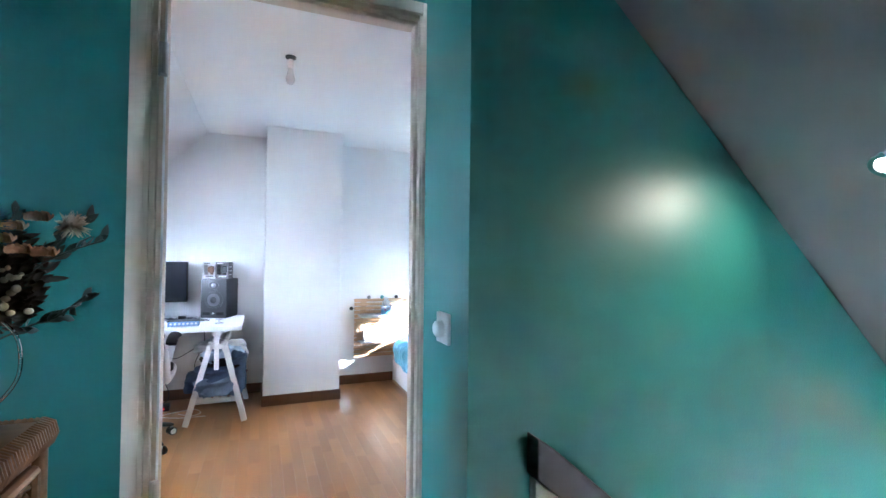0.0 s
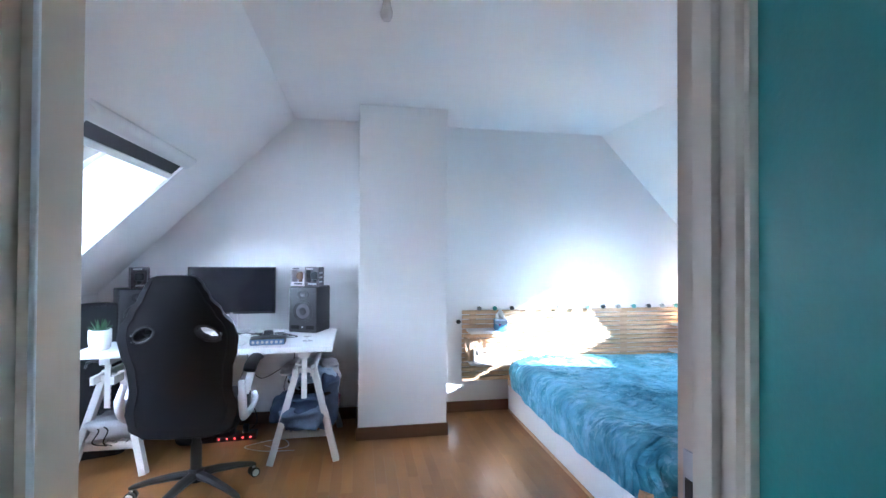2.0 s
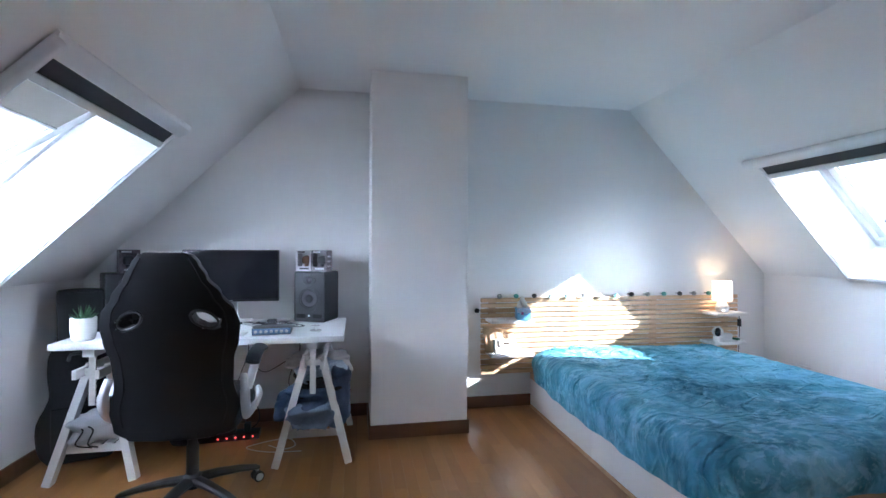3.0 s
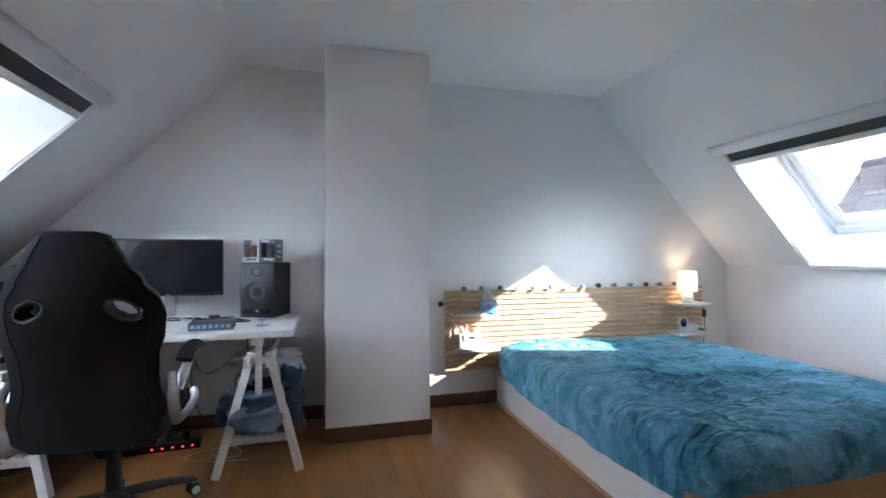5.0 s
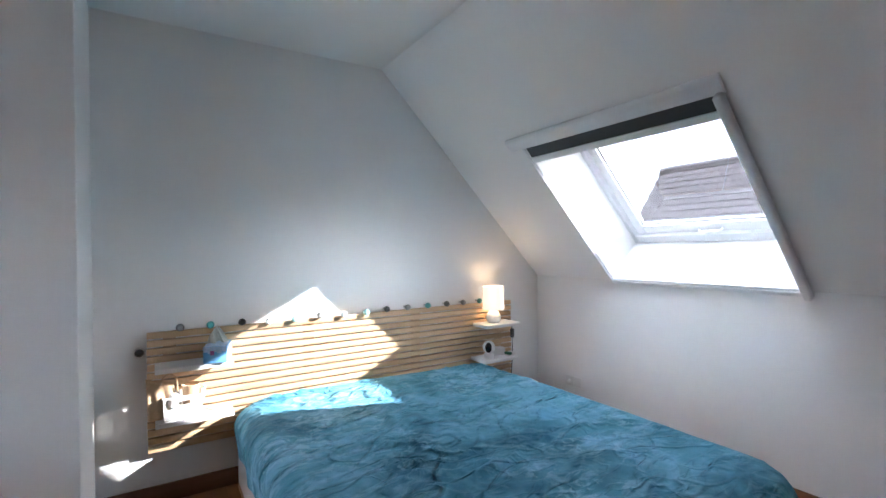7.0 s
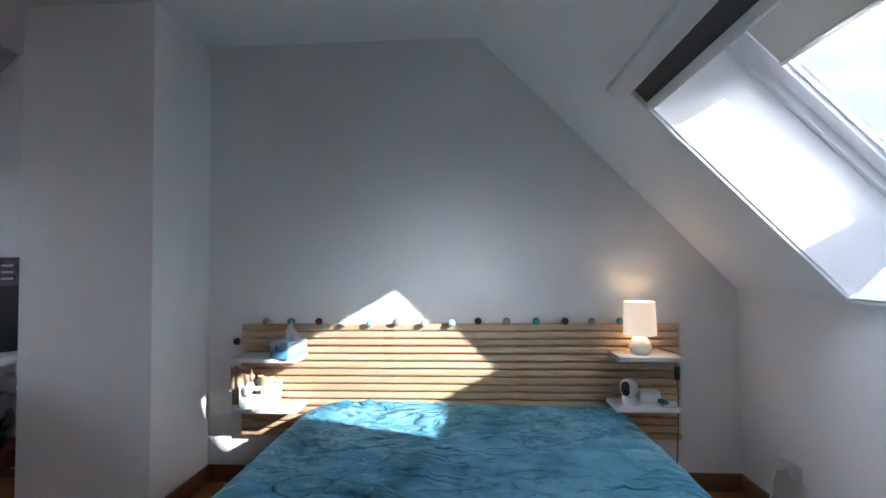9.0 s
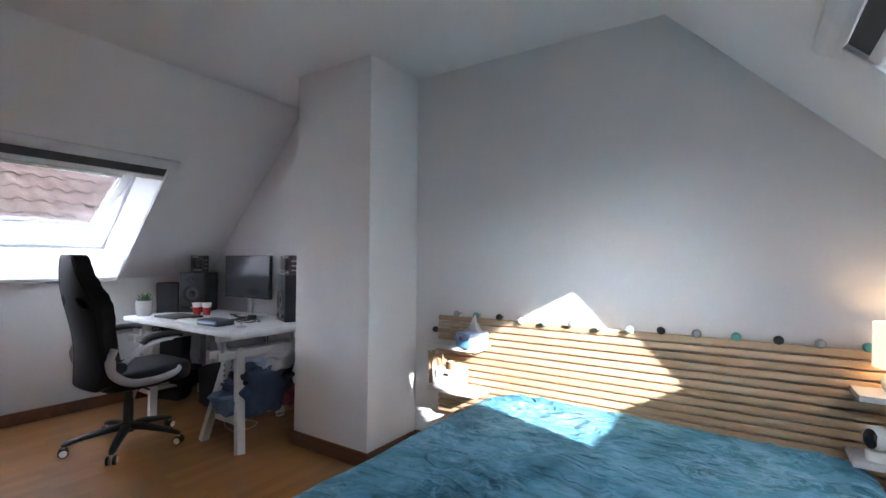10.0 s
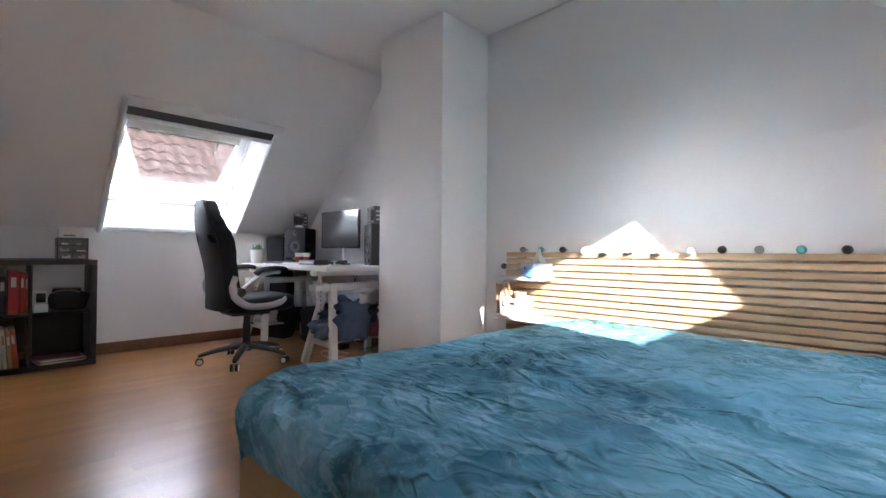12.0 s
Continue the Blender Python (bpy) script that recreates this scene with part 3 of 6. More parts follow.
for x, y in ((2.0, 0.88), (3.12, 0.78)):
    z = SL0[1] + (SL0[0] - x) * SLK
    tilt = Matrix.Translation((x, y, z)) @ Matrix.Rotation(math.atan(SLK), 4, "Y")
    sp = thing("ceiling_spotlight", "small round recessed spotlight, lit warm white", "spotlight", (x, y, z), group="spotlights over the stair")
    bm = B()
    add_lathe(bm, [(0.026, -0.002), (0.03, -0.006), (0.042, -0.006), (0.045, 0.0)], 24, tilt)
    part("ring", bm, CHROME, sp, world_space=True)
    bm = B()
    add_lathe(bm, [(0, -0.003), (0.026, -0.003)], 20, tilt)
    bmesh.ops.reverse_faces(bm, faces=bm.faces[:])
    part("lamp", bm, SPOT, sp, "lit warm lamp", world_space=True)
    lo = new("stair_spot", bpy.data.lights.new("stair_spot", "SPOT"))
    lo.data.energy, lo.data.spot_size, lo.data.spot_blend, lo.data.color, lo.data.shadow_soft_size = 0.13, radians(95), 1.0, (1.0, 0.74, 0.50), 0.045
    n = Vector((-SLK, 0, -1)).normalized()
    lo.matrix_basis = look(Vector((x, y, z)) + n * 0.02, Vector((x, y, z)) + n + Vector((0, 0.9, 0)))

# dimmer on the side wall by the door
sw = thing("dimmer_switch", "white square dimmer switch with round knob", "light switch", (0.972, 1.386, 1.11))
bm = B()
add_box(bm, (0.9605, 1.345, 1.112), (0.9715, 1.427, 1.196), 0.003)
part("plate", bm, WHITE_GLOSS, sw, world_space=True)
bm = B()
add_lathe(bm, [(0, 0.022), (0.016, 0.021), (0.021, 0.017), (0.0225, 0.0)], 32, Matrix.Translation((0.9605, 1.386, 1.153)) @ Matrix.Rotation(radians(-90), 4, "Y"))
bmesh.ops.recalc_face_normals(bm, faces=bm.faces[:])
part("knob", bm, WHITE_GLOSS, sw, world_space=True)

# wicker cabinet
WICKER = wood("brown wicker", (0.17, 0.075, 0.03), (0.40, 0.20, 0.085), rough=0.45, axis=0, scale=9, per_piece=0.3, bump=0.4)
cab = thing("wicker_cabinet", "brown woven wicker cabinet beside the door", "cabinet", (-0.08, 1.05, 0))
CX0, CX1, CY0, CY1, CZ = -0.29, 0.102, 0.72, 1.395, 1.008
bm = B()
add_box(bm, (CX0 + 0.02, CY0 + 0.02, 0.02), (CX1 - 0.02, CY1 - 0.01, CZ - 0.03), 0.004)
part("body", bm, WICKER, cab, world_space=True)
for x in (CX0 + 0.018, CX1 - 0.018):
    for y in (CY0 + 0.018, CY1 - 0.018):
        bm = B()
        add_lathe(bm, [(0, 0), (0.018, 0.0), (0.018, CZ - 0.01), (0, CZ - 0.005)], 12, Matrix.Translation((x, y, 0)))
        part("leg", bm, WICKER, cab, world_space=True)
bm = B()
add_box(bm, (CX0, CY0, CZ - 0.02), (CX1, CY1, CZ), 0.008)
part("top", bm, WICKER, cab, world_space=True)
bm = B()   # wrapped cane along the front and side edges
for i in range(64):
    y = CY0 + 0.012 + (CY1 - CY0 - 0.024) * i / 63
    add_tube(bm, [(CX1 + 0.003, y, CZ - 0.045), (CX1 + 0.011, y, CZ - 0.025), (CX1 + 0.006, y, CZ - 0.004), (CX1 - 0.012, y, CZ + 0.004)], 0.0054, 6)
for i in range(38):
    x = CX0 + 0.012 + (CX1 - CX0 - 0.024) * i / 37
    add_tube(bm, [(x, CY1 - 0.003, CZ - 0.03), (x, CY1 + 0.004, CZ - 0.015), (x, CY1 - 0.012, CZ + 0.004)], 0.0054, 6)
part("wrapped_edge", bm, WICKER, cab, "cane wrapped round the edge", world_space=True)
bm = B()
for a, b in (((CY0 + 0.05, CZ - 0.085), (CY1 - 0.05, CZ - 0.085)), ((CY0 + 0.05, 0.1), (CY1 - 0.05, 0.1)), ((CY0 + 0.05, 0.1), (CY0 + 0.05, CZ - 0.085)), ((CY1 - 0.05, 0.1), (CY1 - 0.05, CZ - 0.085))):
    add_tube(bm, [(CX1 - 0.012, a[0], a[1]), (CX1 - 0.012, b[0], b[1])], 0.012, 8)
door = part("door", bm, WICKER, cab, world_space=True)
bm = B()
for r in range(60):
    z = 0.12 + 0.79 * r / 60
    pts = [(CX1 - 0.018 + (0.004 if (i // 2 + r) % 2 else -0.004), CY0 + 0.055 + 0.014 * i, z) for i in range(41)]
    add_tube(bm, pts, 0.0055, 5)
part("woven_panel", bm, WICKER, door, "woven wicker panel", world_space=True)

# glass jug with dried flowers
JX, JY = -0.035, 1.285
jug = thing("glass_jug", "clear glass jug with a round handle", "jug", (JX, JY, CZ + 0.004))
bm = B()
outer = [(0, 0.0), (0.062, 0.0), (0.078, 0.008), (0.081, 0.05), (0.081, 0.12), (0.074, 0.15), (0.055, 0.17), (0.048, 0.19), (0.05, 0.235)]
inner = [(0.047, 0.235), (0.045, 0.19), (0.052, 0.169), (0.071, 0.149), (0.0785, 0.12), (0.0785, 0.05), (0.075, 0.012), (0.06, 0.006), (0, 0.006)]
add_lathe(bm, outer + inner, 40)
part("vessel", bm, GLASS, jug)
bm = B()
add_tube(bm, smooth_path([(0.048, -0.01, 0.215), (0.085, -0.015, 0.225), (0.125, -0.02, 0.185), (0.13, -0.02, 0.12), (0.105, -0.015, 0.075), (0.079, -0.01, 0.06)]), 0.0032, 10)
part("handle", bm, GLASS, jug)

PAMPAS = mat("beige plume", (0.40, 0.31, 0.20), 0.9, vary=0.2, grain=200)
DRY_STEM = mat("dry straw stems", (0.32, 0.24, 0.15), 0.8, vary=0.2)
DRY_LEAF = mat("dark dried leaves", (0.032, 0.05, 0.032), 0.6, vary=0.4, grain=30)
DRY_BROWN = mat("dark brown dried foliage", (0.055, 0.04, 0.026), 0.8, vary=0.5)
ROSE = mat("dried orange rose petals", (0.46, 0.22, 0.10), 0.8, vary=0.25, grain=50)
CREAM = mat("cream dried buds", (0.55, 0.46, 0.30), 0.8, vary=0.15)
BLUE_DRY = mat("blue dyed thistle", (0.035, 0.11, 0.165), 0.85, vary=0.2)
fl = thing("dried_flowers", "bouquet of dried roses, thistles, grasses and dark leaves", "dried flowers", (JX, JY, CZ + 0.01))
fl.matrix_basis = pose(JX + 0.04, JY, CZ - 0.025) @ Matrix.Diagonal((0.9, 0.9, 0.9, 1))
rng = random.Random(4)
bm = B()
for i in range(46):
    a, r = rng.uniform(0, 6.28), rng.uniform(0.01, 0.055)
    foot = Vector((math.cos(a) * r - 0.02, math.sin(a) * r - 0.02, 0.034))
    tie = Vector((math.cos(a + 2.6) * 0.02 - 0.025, math.sin(a + 2.6) * 0.016 - 0.02, 0.135))
    head = tie + Vector((math.cos(a + 2.6) * 0.05, math.sin(a + 2.6) * 0.04, rng.uniform(0.05, 0.13)))
    add_tube(bm, smooth_path([foot, tie, head], 4), 0.0028, 5)
part("straw_bundle", bm, DRY_STEM, fl, "straw-coloured stems tied together")
bm = B()
add_lathe(bm, [(0.0225, 0.125), (0.0245, 0.129), (0.0245, 0.144), (0.0225, 0.148)], 20, Matrix.Translation((-0.025, -0.02, 0)))
part("raffia_tie", bm, PAMPAS, fl, "flat raffia band round the stems")


def add_leaf(bm, root, way, length, width, roll):
    way = Vector(way).normalized()
    side = way.cross(Vector((math.sin(roll), math.cos(roll), 0.3))).normalized()
    nrm = side.cross(way)
    pts = []
    for t, wd in ((0, 0.02), (0.3, 0.8), (0.55, 1.0), (0.8, 0.6), (1.0, 0.03)):
        c = Vector(root) + way * length * t + nrm * length * 0.12 * math.sin(t * 3.1)
        pts.append((bm.verts.new(c + side * width * wd / 2), bm.verts.new(c + nrm * width * 0.12), bm.verts.new(c - side * width * wd / 2)))
    for p, q in zip(pts, pts[1:]):
        bm.faces.new((p[0], q[0], q[1], p[1]))
        bm.faces.new((p[1], q[1], q[2], p[2]))


def leaf_spray(name, path, n, length, material, label):
    bm = B()
    path = smooth_path(path, 6)
    add_tube(bm, path, 0.0022, 5)
    for i in range(n):
        p = path[int((0.25 + 0.75 * i / n) * (len(path) - 1))]
        a = i * 2.4
        way = (path[-1] - path[0]).normalized() + Vector((math.cos(a), math.sin(a), math.sin(a * 1.7))) * 0.75
        add_leaf(bm, p, way, length * rng.uniform(0.7, 1.1), length * 0.36, a)
    part(name, bm, material, fl, label)


for k, path in enumerate(([(0.0, 0, 0.2), (0.08, 0.02, 0.35), (0.15, 0.0, 0.43), (0.205, 0, 0.48)], [(0, 0, 0.2), (0.09, 0.03, 0.25), (0.14, 0.03, 0.27), (0.195, 0.02, 0.315)],
                          [(0, 0, 0.2), (0.10, 0.0, 0.36), (0.17, 0.0, 0.41), (0.23, 0, 0.435)], [(0, 0, 0.25), (-0.01, 0.0, 0.4), (-0.02, 0, 0.48), (0.0, 0, 0.54)],
                          [(0, 0, 0.25), (0.05, 0.02, 0.4), (0.07, 0.02, 0.5)], [(0, 0, 0.25), (-0.15, 0.0, 0.4), (-0.28, 0, 0.5)])):
    leaf_spray("leaf_spray", path, 15, 0.045, DRY_LEAF, "dark green dried leaves")
bm = B()
for i in range(1500):
    a, b, r = rng.uniform(0, 6.28), rng.uniform(-0.9, 1.4), rng.uniform(0.05, 1.0) ** 0.5
    p = Vector((math.cos(a) * math.cos(b) * 0.15 * r - 0.03, math.sin(a) * math.cos(b) * 0.08 * r, 0.345 + math.sin(b) * 0.13 * r))
    add_leaf(bm, p, (math.cos(a), math.sin(a) * 0.6, rng.uniform(-0.2, 1)), rng.uniform(0.02, 0.05), 0.014, a)
part("foliage", bm, DRY_BROWN, fl, "dense dark dried foliage")


def add_rose(bm, c, size):
    for ring, (n, up, rad) in enumerate(((3, 0.5, 0.25), (5, 0.35, 0.5), (6, 0.12, 0.75), (7, -0.05, 1.0))):
        for i in range(n):
            a = 6.283 * i / n + ring
            root = Vector(c) + Vector((math.cos(a), math.sin(a) * 0.9, 0)) * size * rad * 0.35
            add_leaf(bm, root, (math.cos(a) * rad * 0.6, -0.35 + math.sin(a) * rad * 0.4, up + 0.7), size * 0.7, size * 0.6, a + 1.5)


for c in ((0.10, -0.06, 0.45), (0.135, -0.05, 0.47), (0.115, -0.07, 0.405), (0.15, -0.06, 0.40), (0.09, -0.08, 0.425), (-0.03, -0.09, 0.46), (0.0, -0.08, 0.47)):
    bm = B()
    add_rose(bm, c, 0.029)
    part("rose", bm, ROSE, fl, "dried orange rose")
for i in range(30):
    bm = B()
    c = Vector((0.09 + rng.gauss(0, 0.022), -0.085 + rng.gauss(0, 0.012), 0.36 + rng.gauss(0, 0.032)))
    bmesh.ops.create_icosphere(bm, subdivisions=2, radius=rng.uniform(0.004, 0.0085), matrix=Matrix.Translation(c) @ Matrix.Diagonal((1, 1, rng.uniform(0.7, 1.2), 1)))
    part("bud", bm, CREAM, fl, "cream dried bud")


def add_plume(bm, c, way, length, radius, n):
    for i in range(n):
        t, a = rng.random(), rng.uniform(0, 6.28)
        root = Vector(c) + Vector(way) * length * t
        r = radius * math.sin(math.pi * min(0.97, 0.12 + 0.85 * t)) ** 0.7
        add_leaf(bm, root, Vector((math.cos(a), math.sin(a), 0.5)), r, 0.006, a)


bm = B()
add_plume(bm, (0.052, -0.10, 0.165), (-0.16, 0, 0.98), 0.165, 0.024, 700)
part("plume", bm, PAMPAS, fl, "beige foxtail plume")
bm = B()
add_tube(bm, smooth_path([(0.026, -0.10, 0.325), (0.018, -0.10, 0.345), (-0.01, -0.10, 0.342), (-0.022, -0.10, 0.325), (-0.022, -0.09, 0.26)]), 0.003, 6, 0.5)
part("plume_stem", bm, CREAM, fl, "bent pale stem")
bm = B()
for i in range(1100):
    a, b = rng.uniform(0, 6.28), rng.uniform(-0.8, 1.5)
    d = Vector((math.cos(a) * math.cos(b), math.sin(a) * math.cos(b), math.sin(b)))
    add_leaf(bm, Vector((0.055, -0.075, 0.455)), d, rng.uniform(0.025, 0.062), 0.0016, a)
part("thistle", bm, BLUE_DRY, fl, "blue dyed thistle head")
for c in ((-0.1, -0.06, 0.41), (0.185, -0.04, 0.46)):
    bm = B()
    for i in range(160):
        a, b = rng.uniform(0, 6.28), rng.uniform(-0.9, 1.5)
        d = Vector((math.cos(a) * math.cos(b), math.sin(a) * math.cos(b), math.sin(b)))
        add_leaf(bm, Vector(c), d, rng.uniform(0.022, 0.036), 0.005, a)
    part("thistle", bm, PAMPAS, fl, "cream thistle head")

# ---------------------------------------------------------------- ceiling lamp holder
BULB_GLASS = mat("frosted bulb glass", (0.8, 0.8, 0.8), 0.2, vary=0.02, bump=0)
for bx, by in ((0.644, 3.03), (2.236, 3.09)):
    hold = thing("bare_bulb", "bare unlit bulb in a white lamp holder", "bulb", (bx, by, CEIL - 0.14), group="bare bulbs")
    bm = B()
    add_lathe(bm, [(0, CEIL - 0.0005), (0.031, CEIL - 0.0005), (0.030, CEIL - 0.010), (0.02, CEIL - 0.016), (0, CEIL - 0.02)], 24, Matrix.Translation((bx, by, 0)))
    bmesh.ops.recalc_face_normals(bm, faces=bm.faces[:])
    part("ceiling_rose", bm, BLACK_PLASTIC, hold, "dark ceiling rose", world_space=True)
    bm = B()
    add_lathe(bm, [(0, CEIL - 0.019), (0.014, CEIL - 0.019), (0.017, CEIL - 0.03), (0.021, CEIL - 0.065), (0.018, CEIL - 0.072), (0.0, CEIL - 0.073)], 20, Matrix.Translation((bx, by, 0)))
    bmesh.ops.recalc_face_normals(bm, faces=bm.faces[:])
    part("socket", bm, WHITE_GLOSS, hold, world_space=True)
    bm = B()
    add_lathe(bm, [(0, CEIL - 0.072), (0.014, CEIL - 0.073), (0.018, CEIL - 0.1), (0.025, CEIL - 0.125), (0.025, CEIL - 0.142), (0.018, CEIL - 0.16), (0, CEIL - 0.166)], 24, Matrix.Translation((bx, by, 0)))
    bmesh.ops.recalc_face_normals(bm, faces=bm.faces[:])
    part("bulb", bm, BULB_GLASS, hold, "frosted unlit bulb", world_space=True)

# ---------------------------------------------------------------- bed
BX0, BX1, BY0, BY1 = 1.85, 3.56, 3.05, 5.045
bed = thing("bed", "birch double bed with white drawer fronts", "bed", ((BX0 + BX1) / 2, (BY0 + BY1) / 2, 0))
bm = B()
add_box(bm, (BX0 + 0.03, BY0 + 0.03, 0.005), (BX1 - 0.03, BY1, 0.25), 0.003)
part("base", bm, BIRCH_BED, bed, world_space=True)
for x0, x1 in ((BX0, BX0 + 0.028), (BX1 - 0.028, BX1)):
    bm = B()
    add_box(bm, (x0, BY0 + 0.02, 0.236), (x1, BY1, 0.285), 0.003)
    add_box(bm, (x0, BY0 + 0.02, 0.0), (x1, BY1, 0.022), 0.003)
    part("side_rail", bm, BIRCH_BED, bed, world_space=True)
    for a, b in ((BY0 + 0.024, 4.045), (4.05, BY1)):
        bm = B()
        add_box(bm, (x0 + 0.003, a, 0.026), (x1 - 0.002, b, 0.232), 0.002)
        part("drawer_front", bm, WHITE_GLOSS, bed, "white drawer front", world_space=True)
bm = B()
add_box(bm, (BX0, BY0 - 0.002, 0.0), (BX1, BY0 + 0.019, 0.285), 0.003)
part("footboard", bm, BIRCH_BED, bed, "birch footboard", world_space=True)
bm = B()
add_box(bm, (BX0 + 0.05, BY0 + 0.05, 0.252), (BX1 - 0.05, BY1 - 0.005, 0.455), 0.05, 4)
part("mattress", bm, mat("white mattress cloth", (0.7, 0.7, 0.68), 0.9), bed, world_space=True)


def fleece(name):
    """Plush blue-teal fleece, its brushed pile's sheen painted as lighter and darker strokes."""
    m = bpy.data.materials.new(name)
    m.use_nodes = True
    n, l = m.node_tree.nodes, m.node_tree.links
    b = n["Principled BSDF"]
    b.inputs["Roughness"].default_value = 0.8
    b.inputs["Sheen Weight"].default_value, b.inputs["Sheen Roughness"].default_value = 0.1, 0.3
    b.inputs["Sheen Tint"].default_value = (0.45, 0.8, 1.0, 1)
    b.inputs["Specular IOR Level"].default_value = 0.2
    co = n.new("ShaderNodeTexCoord")
    big, mid, fine = (n.new("ShaderNodeTexNoise") for _ in range(3))
    for t, s, d, dist in ((big, 1.8, 4, 1.2), (mid, 5.0, 4, 1.4), (fine, 420.0, 2, 0.0)):
        t.inputs["Scale"].default_value, t.inputs["Detail"].default_value, t.inputs["Distortion"].default_value = s, d, dist
        l.new(co.outputs["Object"], t.inputs["Vector"])
    add = n.new("ShaderNodeMath")
    add.operation = "MULTIPLY_ADD"
    l.new(mid.outputs["Fac"], add.inputs[0])
    add.inputs[1].default_value = 0.6
    l.new(big.outputs["Fac"], add.inputs[2])
    ramp = n.new("ShaderNodeValToRGB")
    e = ramp.color_ramp.elements
    e[0].position, e[0].color = 0.62, (0.062, 0.235, 0.345, 1)
    e[1].position, e[1].color = 1.0, (0.20, 0.52, 0.70, 1)
    e.new(0.80).color = (0.12, 0.38, 0.535, 1)
    l.new(add.outputs[0], ramp.inputs["Fac"])

    def brushed(scale, stretch, turn, lo, hi, detail):
        """A mask for painted pile sheen, with ragged crisp borders."""
        sm, t, r = n.new("ShaderNodeMapping"), n.new("ShaderNodeTexNoise"), n.new("ShaderNodeValToRGB")
        sm.inputs["Scale"].default_value, sm.inputs["Rotation"].default_value = (1.0, stretch, 1.0), (0, 0, turn)
        t.inputs["Scale"].default_value, t.inputs["Detail"].default_value = scale, detail
        t.inputs["Roughness"].default_value, t.inputs["Distortion"].default_value = 0.66, 1.1
        r.color_ramp.elements[0].position, r.color_ramp.elements[1].position = lo, hi
        l.new(co.outputs["Object"], sm.inputs["Vector"])
        l.new(sm.outputs["Vector"], t.inputs["Vector"])
        l.new(t.outputs["Fac"], r.inputs["Fac"])
        return t, r

    stroke, light_sheen = brushed(4.0, 1.5, 0.5, 0.50, 0.56, 9)
    _, fine_sheen = brushed(11.0, 1.8, -0.6, 0.51, 0.57, 7)
    _, dark_sheen = brushed(5.3, 1.6, 0.9, 0.53, 0.59, 9)
    _, field = brushed(1.6, 1.0, 0.0, 0.40, 0.60, 3)
    colour = ramp.outputs["Color"]
    # lighter and darker colours stand in for sheen on the turned pile
    for source, within, amount, to in ((light_sheen, field, 0.6, (0.29, 0.64, 0.82, 1)), (dark_sheen, None, 0.3, (0.05, 0.20, 0.31, 1)), (fine_sheen, field, 0.5, (0.40, 0.72, 0.86, 1))):
        k = n.new("ShaderNodeMath")
        k.operation = "MULTIPLY"
        k.inputs[1].default_value = amount
        l.new(source.outputs["Color"], k.inputs[0])
        fac = k.outputs[0]
        if within:
            w = n.new("ShaderNodeMath")
            w.operation = "MULTIPLY"
            l.new(fac, w.inputs[0])
            l.new(within.outputs["Color"], w.inputs[1])
            fac = w.outputs[0]
        mx = n.new("ShaderNodeMix")
        mx.data_type = "RGBA"
        mx.inputs["B"].default_value = to
        l.new(fac, mx.inputs["Factor"])
        l.new(colour, mx.inputs["A"])
        colour = mx.outputs["Result"]
    l.new(colour, b.inputs["Base Color"])
    bp = n.new("ShaderNodeBump")
    bp.inputs["Strength"].default_value, bp.inputs["Distance"].default_value = 0.35, 0.004
    l.new(fine.outputs["Fac"], bp.inputs["Height"])
    bp2 = n.new("ShaderNodeBump")
    bp2.inputs["Strength"].default_value, bp2.inputs["Distance"].default_value = 0.45, 0.014
    l.new(stroke.outputs["Fac"], bp2.inputs["Height"])
    l.new(bp.outputs["Normal"], bp2.inputs["Normal"])
    # small sharp creases, in two directions
    for scale, stretch, turn, depth in ((1.9, 2.4, 0.25, 0.017), (2.6, 2.0, -0.5, 0.012), (5.5, 2.2, 0.1, 0.004)):
        cm, ct, ab, cl, cb = n.new("ShaderNodeMapping"), n.new("ShaderNodeTexNoise"), n.new("ShaderNodeMath"), n.new("ShaderNodeMapRange"), n.new("ShaderNodeBump")
        cm.inputs["Scale"].default_value, cm.inputs["Rotation"].default_value = (1.0, stretch, 1.0), (0, 0, turn)
        ct.inputs["Scale"].default_value, ct.inputs["Detail"].default_value, ct.inputs["Distortion"].default_value = scale, 1.5, 0.8
        ab.operation = "PINGPONG"
        ab.inputs[1].default_value = 0.5
        cl.inputs["From Min"].default_value, cl.inputs["From Max"].default_value = 0.5, 0.45
        cl.interpolation_type = "SMOOTHSTEP"
        cl.inputs["To Min"].default_value, cl.inputs["To Max"].default_value = 1.0, 0.0
        cb.inputs["Strength"].default_value, cb.inputs["Distance"].default_value = 0.9, depth
        l.new(co.outputs["Object"], cm.inputs["Vector"])
        l.new(cm.outputs["Vector"], ct.inputs["Vector"])
        l.new(ct.outputs["Fac"], ab.inputs[0])
        l.new(ab.outputs[0], cl.inputs["Value"])
        l.new(cl.outputs["Result"], cb.inputs["Height"])
        l.new(bp2.outputs["Normal"], cb.inputs["Normal"])
        bp2 = cb
    l.new(bp2.outputs["Normal"], b.inputs["Normal"])
    return m


